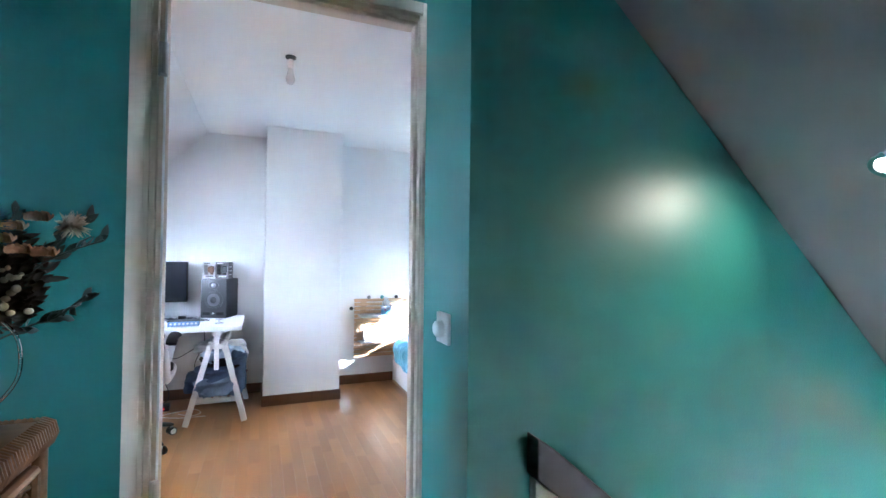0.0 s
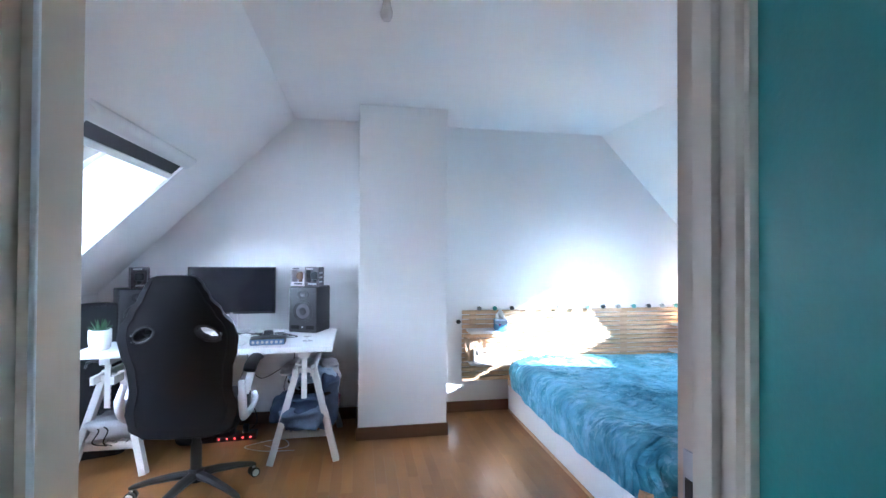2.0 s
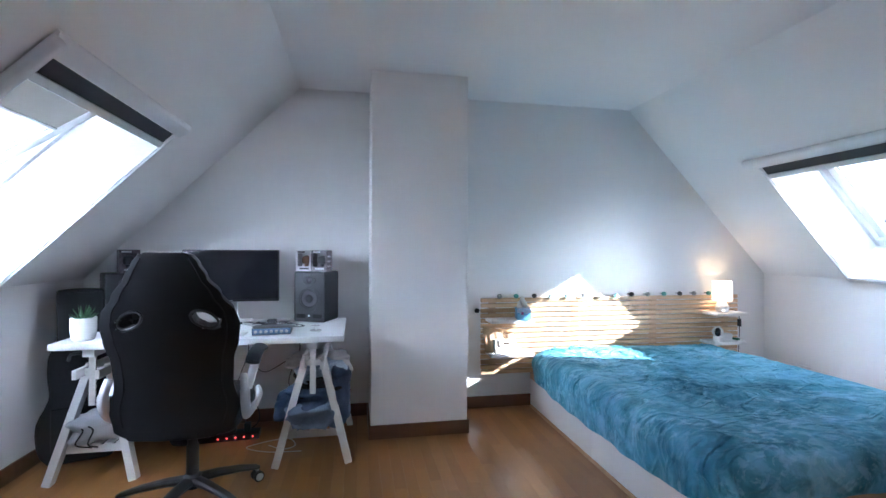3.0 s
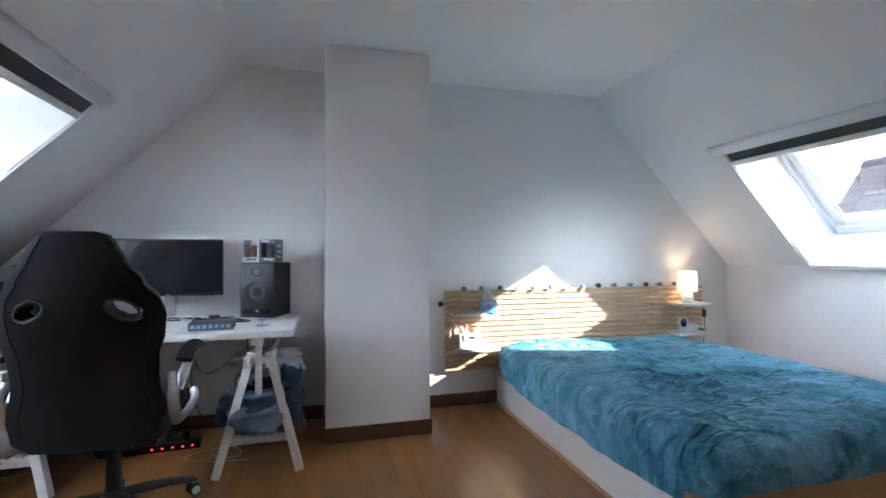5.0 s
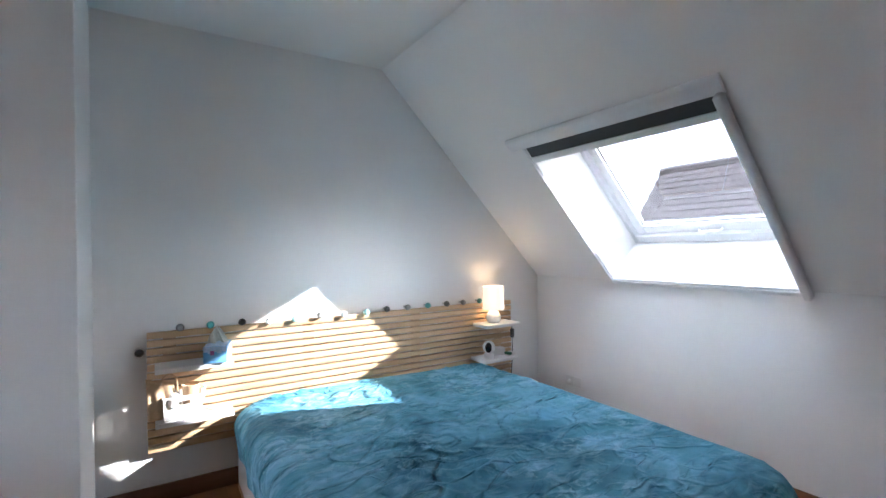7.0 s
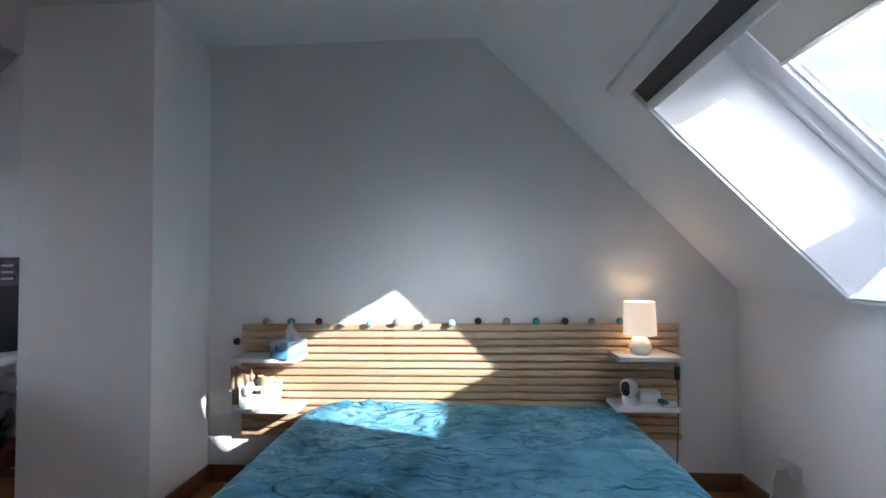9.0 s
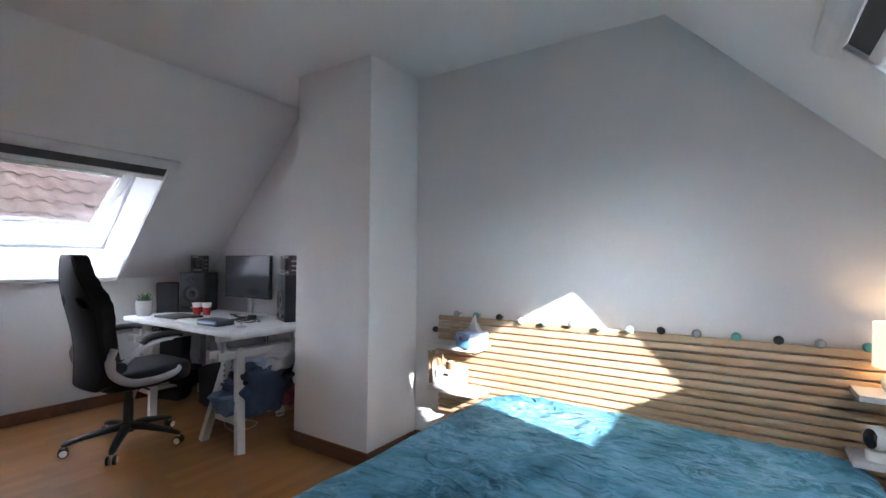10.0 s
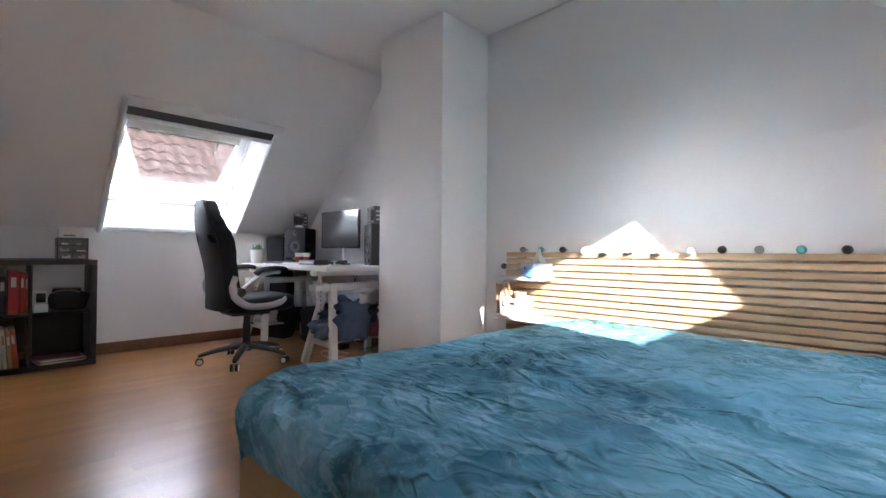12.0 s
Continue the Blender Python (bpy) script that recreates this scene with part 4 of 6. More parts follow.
def blanket():
    """A thick fleece spread over the mattress, hanging over its sides in soft folds."""
    x0, x1, y0, y1, rc = BX0 + 0.0, BX1 - 0.05, BY0 - 0.035, BY1 - 0.005, 0.17
    TOP = 0.505
    M = 640
    half = (x1 - x0) / 2

    def ring(inset):
        a0, a1, b0, b1 = x0 + inset, x1 - inset, y0 + inset, y1 - inset
        a1, b1 = max(a1, a0 + 0.002), max(b1, b0 + 0.002)
        r = min(max(rc - inset * 0.6, 0.03), (a1 - a0) / 2.01)
        pts = []
        for cx, cy, s in ((a1 - r, b1 - r, 0), (a0 + r, b1 - r, 1), (a0 + r, b0 + r, 2), (a1 - r, b0 + r, 3)):
            for k in range(M // 8):
                t = math.pi / 2 * (s + k / (M // 8 - 1))
                pts.append(Vector((cx + r * math.cos(t), cy + r * math.sin(t))))
        return pts

    def fill(pts):
        out = []
        q = M // 8
        for c in range(4):
            seg = pts[c * q:(c + 1) * q]
            nxt = pts[((c + 1) * q) % len(pts)]
            out += seg
            for k in range(1, q + 1):
                out.append(seg[-1].lerp(nxt, k / (q + 1)))
        return out

    levels = [(-0.012, -0.30), (-0.016, -0.24), (-0.022, -0.19), (-0.028, -0.15), (-0.03, -0.11), (-0.022, -0.075), (-0.006, -0.045), (0.018, -0.022), (0.045, -0.008), (0.075, 0.0)]
    ins = 0.075
    while ins < half - 0.01:
        ins += 0.0095
        levels.append((min(ins, half - 0.004), 0.0))
    bm = bmesh.new()
    rows = []
    for inset, dz in levels:
        row = []
        for i, p in enumerate(fill(ring(inset))):
            x, y = p.x, p.y
            side = min(1.0, max(0.0, -dz / 0.15))
            # how far the hem hangs: short at the head end, longer towards the foot
            hang = 1.0
            if dz < -0.1:
                lowest = 0.30 + 0.025 * math.sin(y * 3.1 + 1.0) + 0.02 * noise.noise(Vector((x * 4, y * 4, 3)))
                if x < x0 + 0.25:
                    lowest = 0.235 + 0.05 * max(0, (y - 4.4)) - 0.03 * math.sin((y - 3.1) * 1.6) + 0.012 * noise.noise(Vector((y * 7, 0, 1)))
                if y < y0 + 0.12 and x > x0 + 0.1:
                    lowest = 0.29 + 0.012 * noise.noise(Vector((x * 6, 0, 7)))
                k = (-dz - 0.1) / 0.2
                z = (TOP - 0.1) * (1 - k) + lowest * k
            else:
                z = TOP + dz
            nrm = Vector(((x - (x0 + x1) / 2), (y - (y0 + y1) / 2))).normalized()
            wave = noise.noise(Vector((x * 5.5, y * 5.5, 0.4))) * 0.02 + noise.noise(Vector((x * 14, y * 14, 2))) * 0.008
            x += nrm.x * wave * side
            y += nrm.y * wave * side
            flat = 1 - side
            w3 = noise.noise(Vector((x * 1.4, y * 1.4, 6)))
            patch = max(0.0, min(1.0, 0.5 + 1.6 * noise.noise(Vector((x * 1.9 + 4, y * 1.9, 1)))))
            warp = Vector((noise.noise(Vector((x * 2.1, y * 2.1, 11))), noise.noise(Vector((x * 2.1, y * 2.1, 17))), 0))
            w5 = noise.noise(Vector((x * 4 + y * 2.2, y * 13 - x * 5, 4)) + warp * 2.2)
            w6 = noise.noise(Vector((x * 11 - y * 3, y * 6 + x * 4, 14)) + warp * 3)
            edge = max(0.0, min(1.0, (min(x - x0, x1 - x, y - y0) - 0.05) / 0.2))
            c1 = max(0.0, 1 - 6.5 * abs(noise.noise(Vector((x * 1.5 + y * 0.8, y * 4.2 - x * 1.6, 61)) + warp * 1.6)))
            c2 = max(0.0, 1 - 6.0 * abs(noise.noise(Vector((x * 2.6 - y * 1.2, y * 6.5 + x * 2.4, 71)) + warp * 1.8)))
            c3 = max(0.0, 1 - 4.0 * abs(noise.noise(Vector((x * 9 + y * 3, y * 10 - x * 4, 81)) + warp * 2.6)))
            fold = (0.017 * c1 * (0.25 + 0.75 * patch) + 0.012 * c2 * (0.1 + 0.9 * patch) + 0.005 * c3 * (0.2 + 0.8 * patch) + 0.009 * w5 * patch + 0.005 * w6) * (0.4 + 0.6 * edge) + 0.018 * w3 - 0.012
            z += (fold - 0.006) * flat
            row.append(bm.verts.new((x, y, z)))
        rows.append(row)
    for a, b in zip(rows, rows[1:]):
        for i in range(len(a)):
            j = (i + 1) % len(a)
            bm.faces.new((a[i], a[j], b[j], b[i]))
    bm.normal_update()
    bmesh.ops.remove_doubles(bm, verts=rows[-1] + rows[-2] + rows[-3], dist=0.006)
    bmesh.ops.contextual_create(bm, geom=[e for e in bm.edges if e.is_boundary and e.verts[0].co.z > 0.42])
    bmesh.ops.triangulate(bm, faces=[f for f in bm.faces if len(f.verts) > 4])
    return single("blanket", bm, fleece("blue-teal fleece"), "crumpled blue-teal plush fleece blanket over the bed", "blanket", smooth=180)


blanket()


# ---------------------------------------------------------------- headboard, shelves and what stands on them
HX0, HX1, HZ0, HZ1 = 1.432, 3.836, 0.284, 0.898
hb = thing("headboard", "wide slatted birch headboard fixed to the wall", "headboard", ((HX0 + HX1) / 2, 5.06, HZ0))
slat_me = None
for i in range(15):
    if slat_me is None:
        bm = B()
        add_box(bm, (-(HX1 - HX0) / 2, -0.014, -0.016), ((HX1 - HX0) / 2, 0.014, 0.016), 0.003)
        slat_me = mesh_of("slat", bm, BIRCH, 35)
    ob = new("slat", slat_me)
    ob.parent = hb
    ob.matrix_basis = pose(random.uniform(-0.002, 0.002), 0, 0.016 + 0.0416 * i)
for x in (-1.1, -0.37, 0.37, 1.1):
    bm = B()
    add_box(bm, (x - 0.03, 0.0142, 0.0), (x + 0.03, 0.0375, HZ1 - HZ0 - 0.003), 0.002)
    part("batten", bm, BIRCH, hb)


def shelf(x0, x1, z, label):
    bm = B()
    add_box(bm, (x0, 4.868, z - 0.024), (x1, 5.0455, z), 0.003)
    return single("bedside_shelf", bm, WHITE_GLOSS, label, "shelf", group="shelves hooked on the headboard")


shelf(1.467, 1.815, 0.744, "small white shelf with a tissue box")
shelf(1.467, 1.815, 0.482, "small white shelf with a white basket")
shelf(3.465, 3.777, 0.756, "small white shelf with a lit lamp")
shelf(3.445, 3.757, 0.508, "small white shelf with a camera and boxes")

# round knobs set along the top slat
KN = {"black": mat("black knob", (0.02, 0.018, 0.02), 0.35), "grey": mat("grey knob", (0.30, 0.30, 0.29), 0.4), "teal": mat("teal knob", (0.10, 0.36, 0.34), 0.4),
      "white": mat("pale knob", (0.62, 0.68, 0.68), 0.4), "mint": mat("mint knob", (0.34, 0.66, 0.64), 0.4)}


def knob(colour, m, note):
    k = new("knob")
    k.matrix_basis = m
    tagged(k, "round " + note + " knob on a short peg", "knob", "knobs along the headboard")
    bm = B()
    add_lathe(bm, [(0, 0.022), (0.012, 0.0185), (0.0185, 0.010), (0.020, 0.0), (0.0175, -0.01), (0.008, -0.018), (0, -0.019)], 20)
    bmesh.ops.recalc_face_normals(bm, faces=bm.faces[:])
    part("ball", bm, KN[colour], k)
    bm = B()
    add_lathe(bm, [(0, -0.017), (0.006, -0.017), (0.007, -0.05), (0, -0.05)], 10)
    bmesh.ops.recalc_face_normals(bm, faces=bm.faces[:])
    part("peg", bm, STEEL, k, "steel peg")


for i, c in enumerate(("grey", "teal", "black", "white", "mint", "grey", "white", "mint", "black", "grey", "teal", "black", "grey", "teal")):
    x = (1.581, 1.723, 1.881, 2.024, 2.169, 2.318, 2.470, 2.620, 2.764, 2.918, 3.076, 3.231, 3.373, 3.521)[i]
    knob(c, pose(x, 5.032, 0.916 - (0.008 if i in (3, 4, 6, 7) else 0), 90), {"white": "pale", "mint": "mint green", "grey": "grey", "teal": "teal", "black": "black"}[c])
knob("black", pose(1.402, 5.06, 0.80, 0, -90, 0), "black")

# tissue box
tb = thing("tissue_box", "blue printed tissue box with a tissue pulled out", "tissue box", (1.75, 4.95, 0.744))
bm = B()
add_box(bm, (-0.055, -0.095, 0.0), (0.055, 0.075, 0.085), 0.003, m=pose(0, 0, 0, 0, 0, -14))
part("box", bm, BLUE_BOX, tb)
turn_ = pose(0, 0, 0, 0, 0, -14)
bm = B()
add_box(bm, (-0.051, -0.091, 0.0845), (0.051, 0.071, 0.0862), 0.001, m=turn_)
part("top_print", bm, PALE_PRINT, tb, "pale printed top", smooth=None)
for k in range(5):
    bm = B()   # ragged pale band along the upper edge of the end
    add_box(bm, (-0.053 + 0.021 * k, -0.0962, 0.058 - 0.008 * (k % 2)), (-0.033 + 0.021 * k, -0.0951, 0.084), m=turn_)
    part("print", bm, PALE_PRINT, tb, "pale printed band", smooth=None)
bm = B()
add_box(bm, (-0.022, -0.0966, 0.042), (-0.004, -0.0956, 0.064), m=turn_)
part("print", bm, PINK_PRINT, tb, "small pink printed mark", smooth=None)
for k in range(4):
    bm = B()
    add_box(bm, (0.0548, -0.085 + 0.04 * k, 0.03 - 0.006 * (k % 2)), (0.0558, -0.049 + 0.04 * k, 0.082), m=turn_)
    part("side_print", bm, PALE_PRINT, tb, "pale printed flowers", smooth=None)
bm = B()
N = 22
grid = [[None] * (N + 1) for _ in range(N + 1)]
for i in range(N + 1):
    for j in range(N + 1):
        u, v = i / N - 0.5, j / N
        w = 0.10 * (1 - v) ** 0.8 + 0.012
        p = Vector((u * w, 0.018 * math.sin(u * 14 + v * 5) * (1 - v * 0.5) + 0.02 * v, 0.085 + v * 0.088 + 0.012 * math.cos(u * 9)))
        grid[i][j] = bm.verts.new(p)
for i in range(N):
    for j in range(N):
        bm.faces.new((grid[i][j], grid[i + 1][j], grid[i + 1][j + 1], grid[i][j + 1]))
part("tissue", bm, PAPER, tb, "crumpled white tissue", smooth=180)

# white basket with handles, cup and bags in it
bk = thing("white_basket", "white plastic basket holding a paper cup and cosmetics", "basket", (1.585, 4.955, 0.482))
for name, lo, hi in (("end_wall", (-0.085, -0.068, 0), (-0.081, 0.068, 0.11)), ("end_wall", (0.081, -0.068, 0), (0.085, 0.068, 0.11)), ("back_wall", (-0.081, 0.064, 0), (0.081, 0.068, 0.11)), ("bottom", (-0.081, -0.064, 0), (0.081, 0.064, 0.004))):
    bm = B()
    add_box(bm, lo, hi, 0.0015, 1)
    part(name, bm, WHITE_GLOSS, bk)
bm = B()   # front wall round its grip hole
ring = [(0.081, 0.0), (0.081, 0.11), (-0.081, 0.11), (-0.081, 0.0)]
hole = [(0.033, 0.07), (0.033, 0.09), (-0.033, 0.09), (-0.033, 0.07)]
o = [bm.verts.new((x, -0.066, z)) for x, z in ring]
h = [bm.verts.new((x, -0.066, z)) for x, z in hole]
for i in range(4):
    j = (i + 1) % 4
    bm.faces.new((o[i], o[j], h[j], h[i]))
fw = part("front_wall", bm, WHITE_GLOSS, bk, smooth=None)
fw.modifiers.new("thickness", "SOLIDIFY").thickness = 0.004
bm = B()
add_tube(bm, [(-0.086, -0.069, 0.11), (0.086, -0.069, 0.11), (0.086, 0.069, 0.11), (-0.086, 0.069, 0.11), (-0.086, -0.069, 0.11)], 0.004, 8)
part("rim", bm, WHITE_GLOSS, bk)
cup = thing("paper_cup", "brown paper cup standing in the basket", "cup", (1.622, 4.945, 0.487))
bm = B()
add_lathe(bm, [(0, 0), (0.032, 0), (0.040, 0.148), (0.042, 0.151), (0.038, 0.148), (0.030, 0.005), (0, 0.005)], 28)
part("cup", bm, KRAFT, cup)
bg = thing("paper_bag", "flat beige paper bag with a cord handle in the basket", "paper bag", (1.535, 4.95, 0.487), -8)
for name, y, lean in (("front_panel", -0.03, 10), ("back_panel", 0.012, 16)):
    bm = B()
    NB = 12
    rows_ = []
    for j in range(NB + 1):
        v = j / NB
        rows_.append([bm.verts.new((-0.03 + 0.062 * (2 * i / NB - 1) * (1 - 0.06 * v), y + 0.006 * noise.noise(Vector((i * 0.7, v * 5, y * 90))) + 0.004 * math.sin(i * 1.1), 0.002 + v * (0.205 - 0.055 * i / NB))) for i in range(NB + 1)])
    for a, b in zip(rows_, rows_[1:]):
        for i in range(NB):
            bm.faces.new((a[i], a[i + 1], b[i + 1], b[i]))
    bm.transform(Matrix.Rotation(radians(-lean * 0.4), 4, "Y"))
    pn = part(name, bm, KRAFT, bg, "creased kraft paper", smooth=60)
    pn.modifiers.new("thickness", "SOLIDIFY").thickness = 0.0015
bm = B()
add_tube(bm, smooth_path([(-0.035, -0.032, 0.165), (-0.028, -0.04, 0.205), (0.004, -0.045, 0.222), (0.03, -0.04, 0.19), (0.032, -0.034, 0.13)]), 0.0035, 6)
part("cord", bm, KRAFT, bg, "twisted paper cord")
wr = single("paper_wrapper", add_lump(B(), (0.055, 0.07, 0.06), 3, 0.35, (26, 16), 0.7, m=Matrix.Translation((0, 0, 0.03)), folds=4.0), PAPER, "crumpled white wrapper in the basket", "wrapper", place=(1.545, 4.905, 0.545), smooth=50)
bt = thing("small_bottle", "small white and teal bottle lying in the basket", "bottle", (1.65, 4.99, 0.487))
bm = B()
add_lathe(bm, [(0, 0), (0.016, 0), (0.017, 0.09), (0.008, 0.1), (0.008, 0.125), (0, 0.126)], 16, Matrix.Rotation(radians(18), 4, "Y"))
part("bottle", bm, KN["mint"], bt)
bm = B()
add_box(bm, (1.70, 4.88, 0.4825), (1.80, 4.90, 0.4845), 0.0)
single("paper_slip", bm, PAPER, "thin white paper slip on the shelf", "paper", smooth=None)
bm = B()
add_lathe(bm, [(0, 0), (0.035, 0), (0.036, 0.012), (0.0, 0.013)], 24, Matrix.Translation((1.73, 4.98, 0.4825)))
bmesh.ops.recalc_face_normals(bm, faces=bm.faces[:])
single("wooden_coaster", bm, BIRCH, "round pale wooden coaster on the shelf", "coaster")

# table lamp
SHADE = bpy.data.materials.new("white lamp shade cloth")
SHADE.use_nodes = True
b_ = SHADE.node_tree.nodes["Principled BSDF"]
b_.inputs["Base Color"].default_value, b_.inputs["Roughness"].default_value = (0.8, 0.76, 0.68, 1), 0.9
b_.inputs["Emission Color"].default_value, b_.inputs["Emission Strength"].default_value = (1.0, 0.72, 0.45, 1), 0.025
lamp = thing("table_lamp", "small lit lamp, white ceramic base and cloth shade", "lamp", (3.60, 4.965, 0.756))
bm = B()
add_lathe(bm, [(0, 0.0), (0.038, 0.0), (0.05, 0.012), (0.056, 0.032), (0.053, 0.055), (0.036, 0.082), (0.018, 0.098), (0.014, 0.108), (0, 0.108)], 32)
bmesh.ops.recalc_face_normals(bm, faces=bm.faces[:])
part("base", bm, CERAMIC, lamp)
bm = B()
add_lathe(bm, [(0.081, 0.10), (0.076, 0.27), (0.074, 0.27), (0.079, 0.10), (0.081, 0.10)], 40)
part("shade", bm, SHADE, lamp, "white cloth shade glowing warm")
bm = B()
bmesh.ops.create_icosphere(bm, subdivisions=2, radius=0.02, matrix=Matrix.Translation((0, 0, 0.165)))
part("bulb", bm, glow("lit warm bulb", (1.0, 0.72, 0.42), 0.8), lamp)
pl = new("table_lamp_light", bpy.data.lights.new("table_lamp_light", "POINT"))
pl.data.energy, pl.data.color, pl.data.shadow_soft_size = 0.016, (1.0, 0.70, 0.42), 0.03
pl.location = (3.60, 4.965, 0.756 + 0.215)
bm = B()
add_tube(bm, smooth_path([(3.64, 5.0, 0.765), (3.70, 5.02, 0.775), (3.76, 5.0, 0.762), (3.785, 4.985, 0.74), (3.79, 4.98, 0.62), (3.795, 4.99, 0.45), (3.80, 5.02, 0.25), (3.805, 5.05, 0.11), (3.83, 5.06, 0.006)]), 0.0032, 6)
cable = single("lamp_cable", bm, BLACK_PLASTIC, "thin dark lamp cable hanging beside the headboard", "cable")
bm = B()
add_box(bm, (3.776, 4.965, 0.62), (3.80, 4.99, 0.69), 0.006)
single("cable_switch", bm, BLACK_PLASTIC, "black inline switch on the lamp cable", "switch")

# small white camera and boxes on the lower shelf
ic = thing("indoor_camera", "small white ball camera with a black face", "camera", (3.525, 4.93, 0.508))
bm = B()
add_lathe(bm, [(0, 0), (0.036, 0), (0.037, 0.03), (0.032, 0.038), (0.0, 0.04)], 28)
bmesh.ops.recalc_face_normals(bm, faces=bm.faces[:])
part("foot", bm, WHITE_GLOSS, ic)
bm = B()
bmesh.ops.create_uvsphere(bm, u_segments=28, v_segments=16, radius=0.045, matrix=Matrix.Translation((0, 0, 0.082)))
part("ball", bm, WHITE_GLOSS, ic)
bm = B()
face = Matrix.Translation((-0.012, -0.0105, 0.084)) @ Matrix.Rotation(radians(-35), 4, "Z") @ Matrix.Rotation(radians(90), 4, "X")
add_lathe(bm, [(0, 0.036), (0.014, 0.035), (0.024, 0.03), (0.03, 0.022)], 24, face @ Matrix.Diagonal((0.8, 1.25, 1, 1)))
part("lens_face", bm, SCREEN_BLACK, ic, "black glossy face")
bm = B()
add_box(bm, (-0.05, -0.035, 0.0), (0.05, 0.035, 0.055), 0.004)
single("white_box", bm, WHITE_GLOSS, "plain white cardboard box on the shelf", "box", place=(3.645, 4.985, 0.5085), turn=-6)
bm = B()
add_box(bm, (-0.035, -0.025, 0.0), (0.035, 0.025, 0.028), 0.003)
gb = single("small_box", bm, PAPER, "small white and green box on the shelf", "box", place=(3.705, 4.905, 0.5085), turn=10)
bm = B()
add_box(bm, (-0.036, -0.0258, 0.012), (-0.008, 0.0258, 0.0286), 0.002)
part("green_end", bm, mat("green print", (0.03, 0.14, 0.08), 0.5), gb, "green printed end")

# wall socket with a white cable
so = thing("wall_socket", "white double wall socket with a white plug", "socket", (EAST, 4.71, 0.29))
for y in (4.675, 4.747):
    bm = B()
    add_box(bm, (EAST - 0.010, y - 0.036, 0.25), (EAST - 0.0005, y + 0.036, 0.322), 0.004)
    part("plate", bm, WHITE_GLOSS, so, world_space=True)
bm = B()
add_lathe(bm, [(0, 0), (0.02, 0), (0.018, 0.03), (0.008, 0.04), (0, 0.04)], 16, Matrix.Translation((EAST - 0.011, 4.747, 0.285)) @ Matrix.Rotation(radians(-90), 4, "Y"))
bmesh.ops.recalc_face_normals(bm, faces=bm.faces[:])
part("plug", bm, WHITE_GLOSS, so, world_space=True)
bm = B()
add_tube(bm, smooth_path([(EAST - 0.05, 4.747, 0.28), (EAST - 0.06, 4.76, 0.2), (EAST - 0.05, 4.80, 0.06), (EAST - 0.06, 4.78, 0.008), (EAST - 0.04, 4.68, 0.008), (EAST - 0.05, 4.56, 0.008), (EAST - 0.12, 4.48, 0.008), (EAST - 0.25, 4.44, 0.008), (EAST - 0.5, 4.4, 0.008)]), 0.005, 8)
single("white_cable", bm, WHITE_GLOSS, "thick white cable lying on the floor", "cable")

# ---------------------------------------------------------------- desk
DX0, DX1, DY0, DY1, DZ = -1.178, 0.367, 4.255, 5.0, 0.778
desk_mat = WHITE_GLOSS
bm = B()
add_box(bm, (DX0, DY0, DZ - 0.036), (DX1, DY1, DZ), 0.003)
desk = thing("desk", "long white desk board lying on two trestles", "desk", ((DX0 + DX1) / 2, 4.6, DZ - 0.036))
part("board", bm, desk_mat, desk, world_space=True)
TREST_WHITE = mat("white painted wood", (0.74, 0.73, 0.70), 0.45, vary=0.04, grain=60)


def beam(bm, a, b, w, d):
    """A square-cut wooden bar from a to b."""
    a, b = Vector(a), Vector(b)
    z = (b - a).normalized()
    x = Vector((0, 1, 0)).cross(z).normalized()
    y = z.cross(x)
    m = Matrix((x, y, z)).transposed().to_4x4()
    m.translation = a
    add_box(bm, (-w / 2, -d / 2, 0), (w / 2, d / 2, (b - a).length), 0.002, 1, m=m)


def trestle(x, label):
    t = thing("trestle", label, "trestle", (x, 4.62, 0), group="trestles under the desk")
    for e in (-1, 1):
        for s in (-1, 1):
            bm = B()
            beam(bm, (s * 0.213, e * 0.31, 0.0), (s * 0.046, e * 0.22, 0.64), 0.042, 0.055)
            part("leg", bm, TREST_WHITE, t)
        bm = B()
        add_box(bm, (-0.044, e * 0.28 - 0.02, 0.592), (0.044, e * 0.28 + 0.02, 0.628), 0.003)
        part("head_block", bm, TREST_WHITE, t)
        bm = B()
        y = e * 0.28
        add_box(bm, (-0.0175, y - 0.033, 0.425), (0.0175, y - 0.0205, 0.70), 0.002)
        # flat black discs painted for the dark inside the pin holes
        for k in range(5):
            add_lathe(bm, [(0, 0.0005), (0.006, 0.0005)], 10, Matrix.Translation((0.0178, y - 0.0268, 0.44 + 0.035 * k)) @ Matrix.Rotation(radians(90), 4, "Y"), mi=1)
        part("height_post", bm, [TREST_WHITE, BLACK_PLASTIC], t)
    for s in (-1, 1):
        bm = B()
        add_box(bm, (s * 0.056 - 0.011, -0.375, 0.585), (s * 0.056 + 0.011, 0.375, 0.635), 0.002)
        part("side_bar", bm, TREST_WHITE, t)
    bm = B()
    add_box(bm, (-0.03, -0.35, 0.7005), (0.03, 0.35, 0.7415), 0.002)
    part("top_bar", bm, TREST_WHITE, t)
    bm = B()
    for y in (-0.262, 0.262):
        add_box(bm, (-0.15, y - 0.009, 0.15), (0.15, y + 0.009, 0.19), 0.002)
    for k in range(5):
        xx = -0.12 + 0.06 * k
        add_box(bm, (xx - 0.022, -0.27, 0.1905), (xx + 0.022, 0.27, 0.2), 0.001, 1)
    part("shelf", bm, TREST_WHITE, t, "slatted shelf between the legs")
    return t


trestle(0.185, "white wooden trestle, jeans heaped on its shelf")
trestle(-0.99, "white wooden trestle, clothes heaped on its shelf")

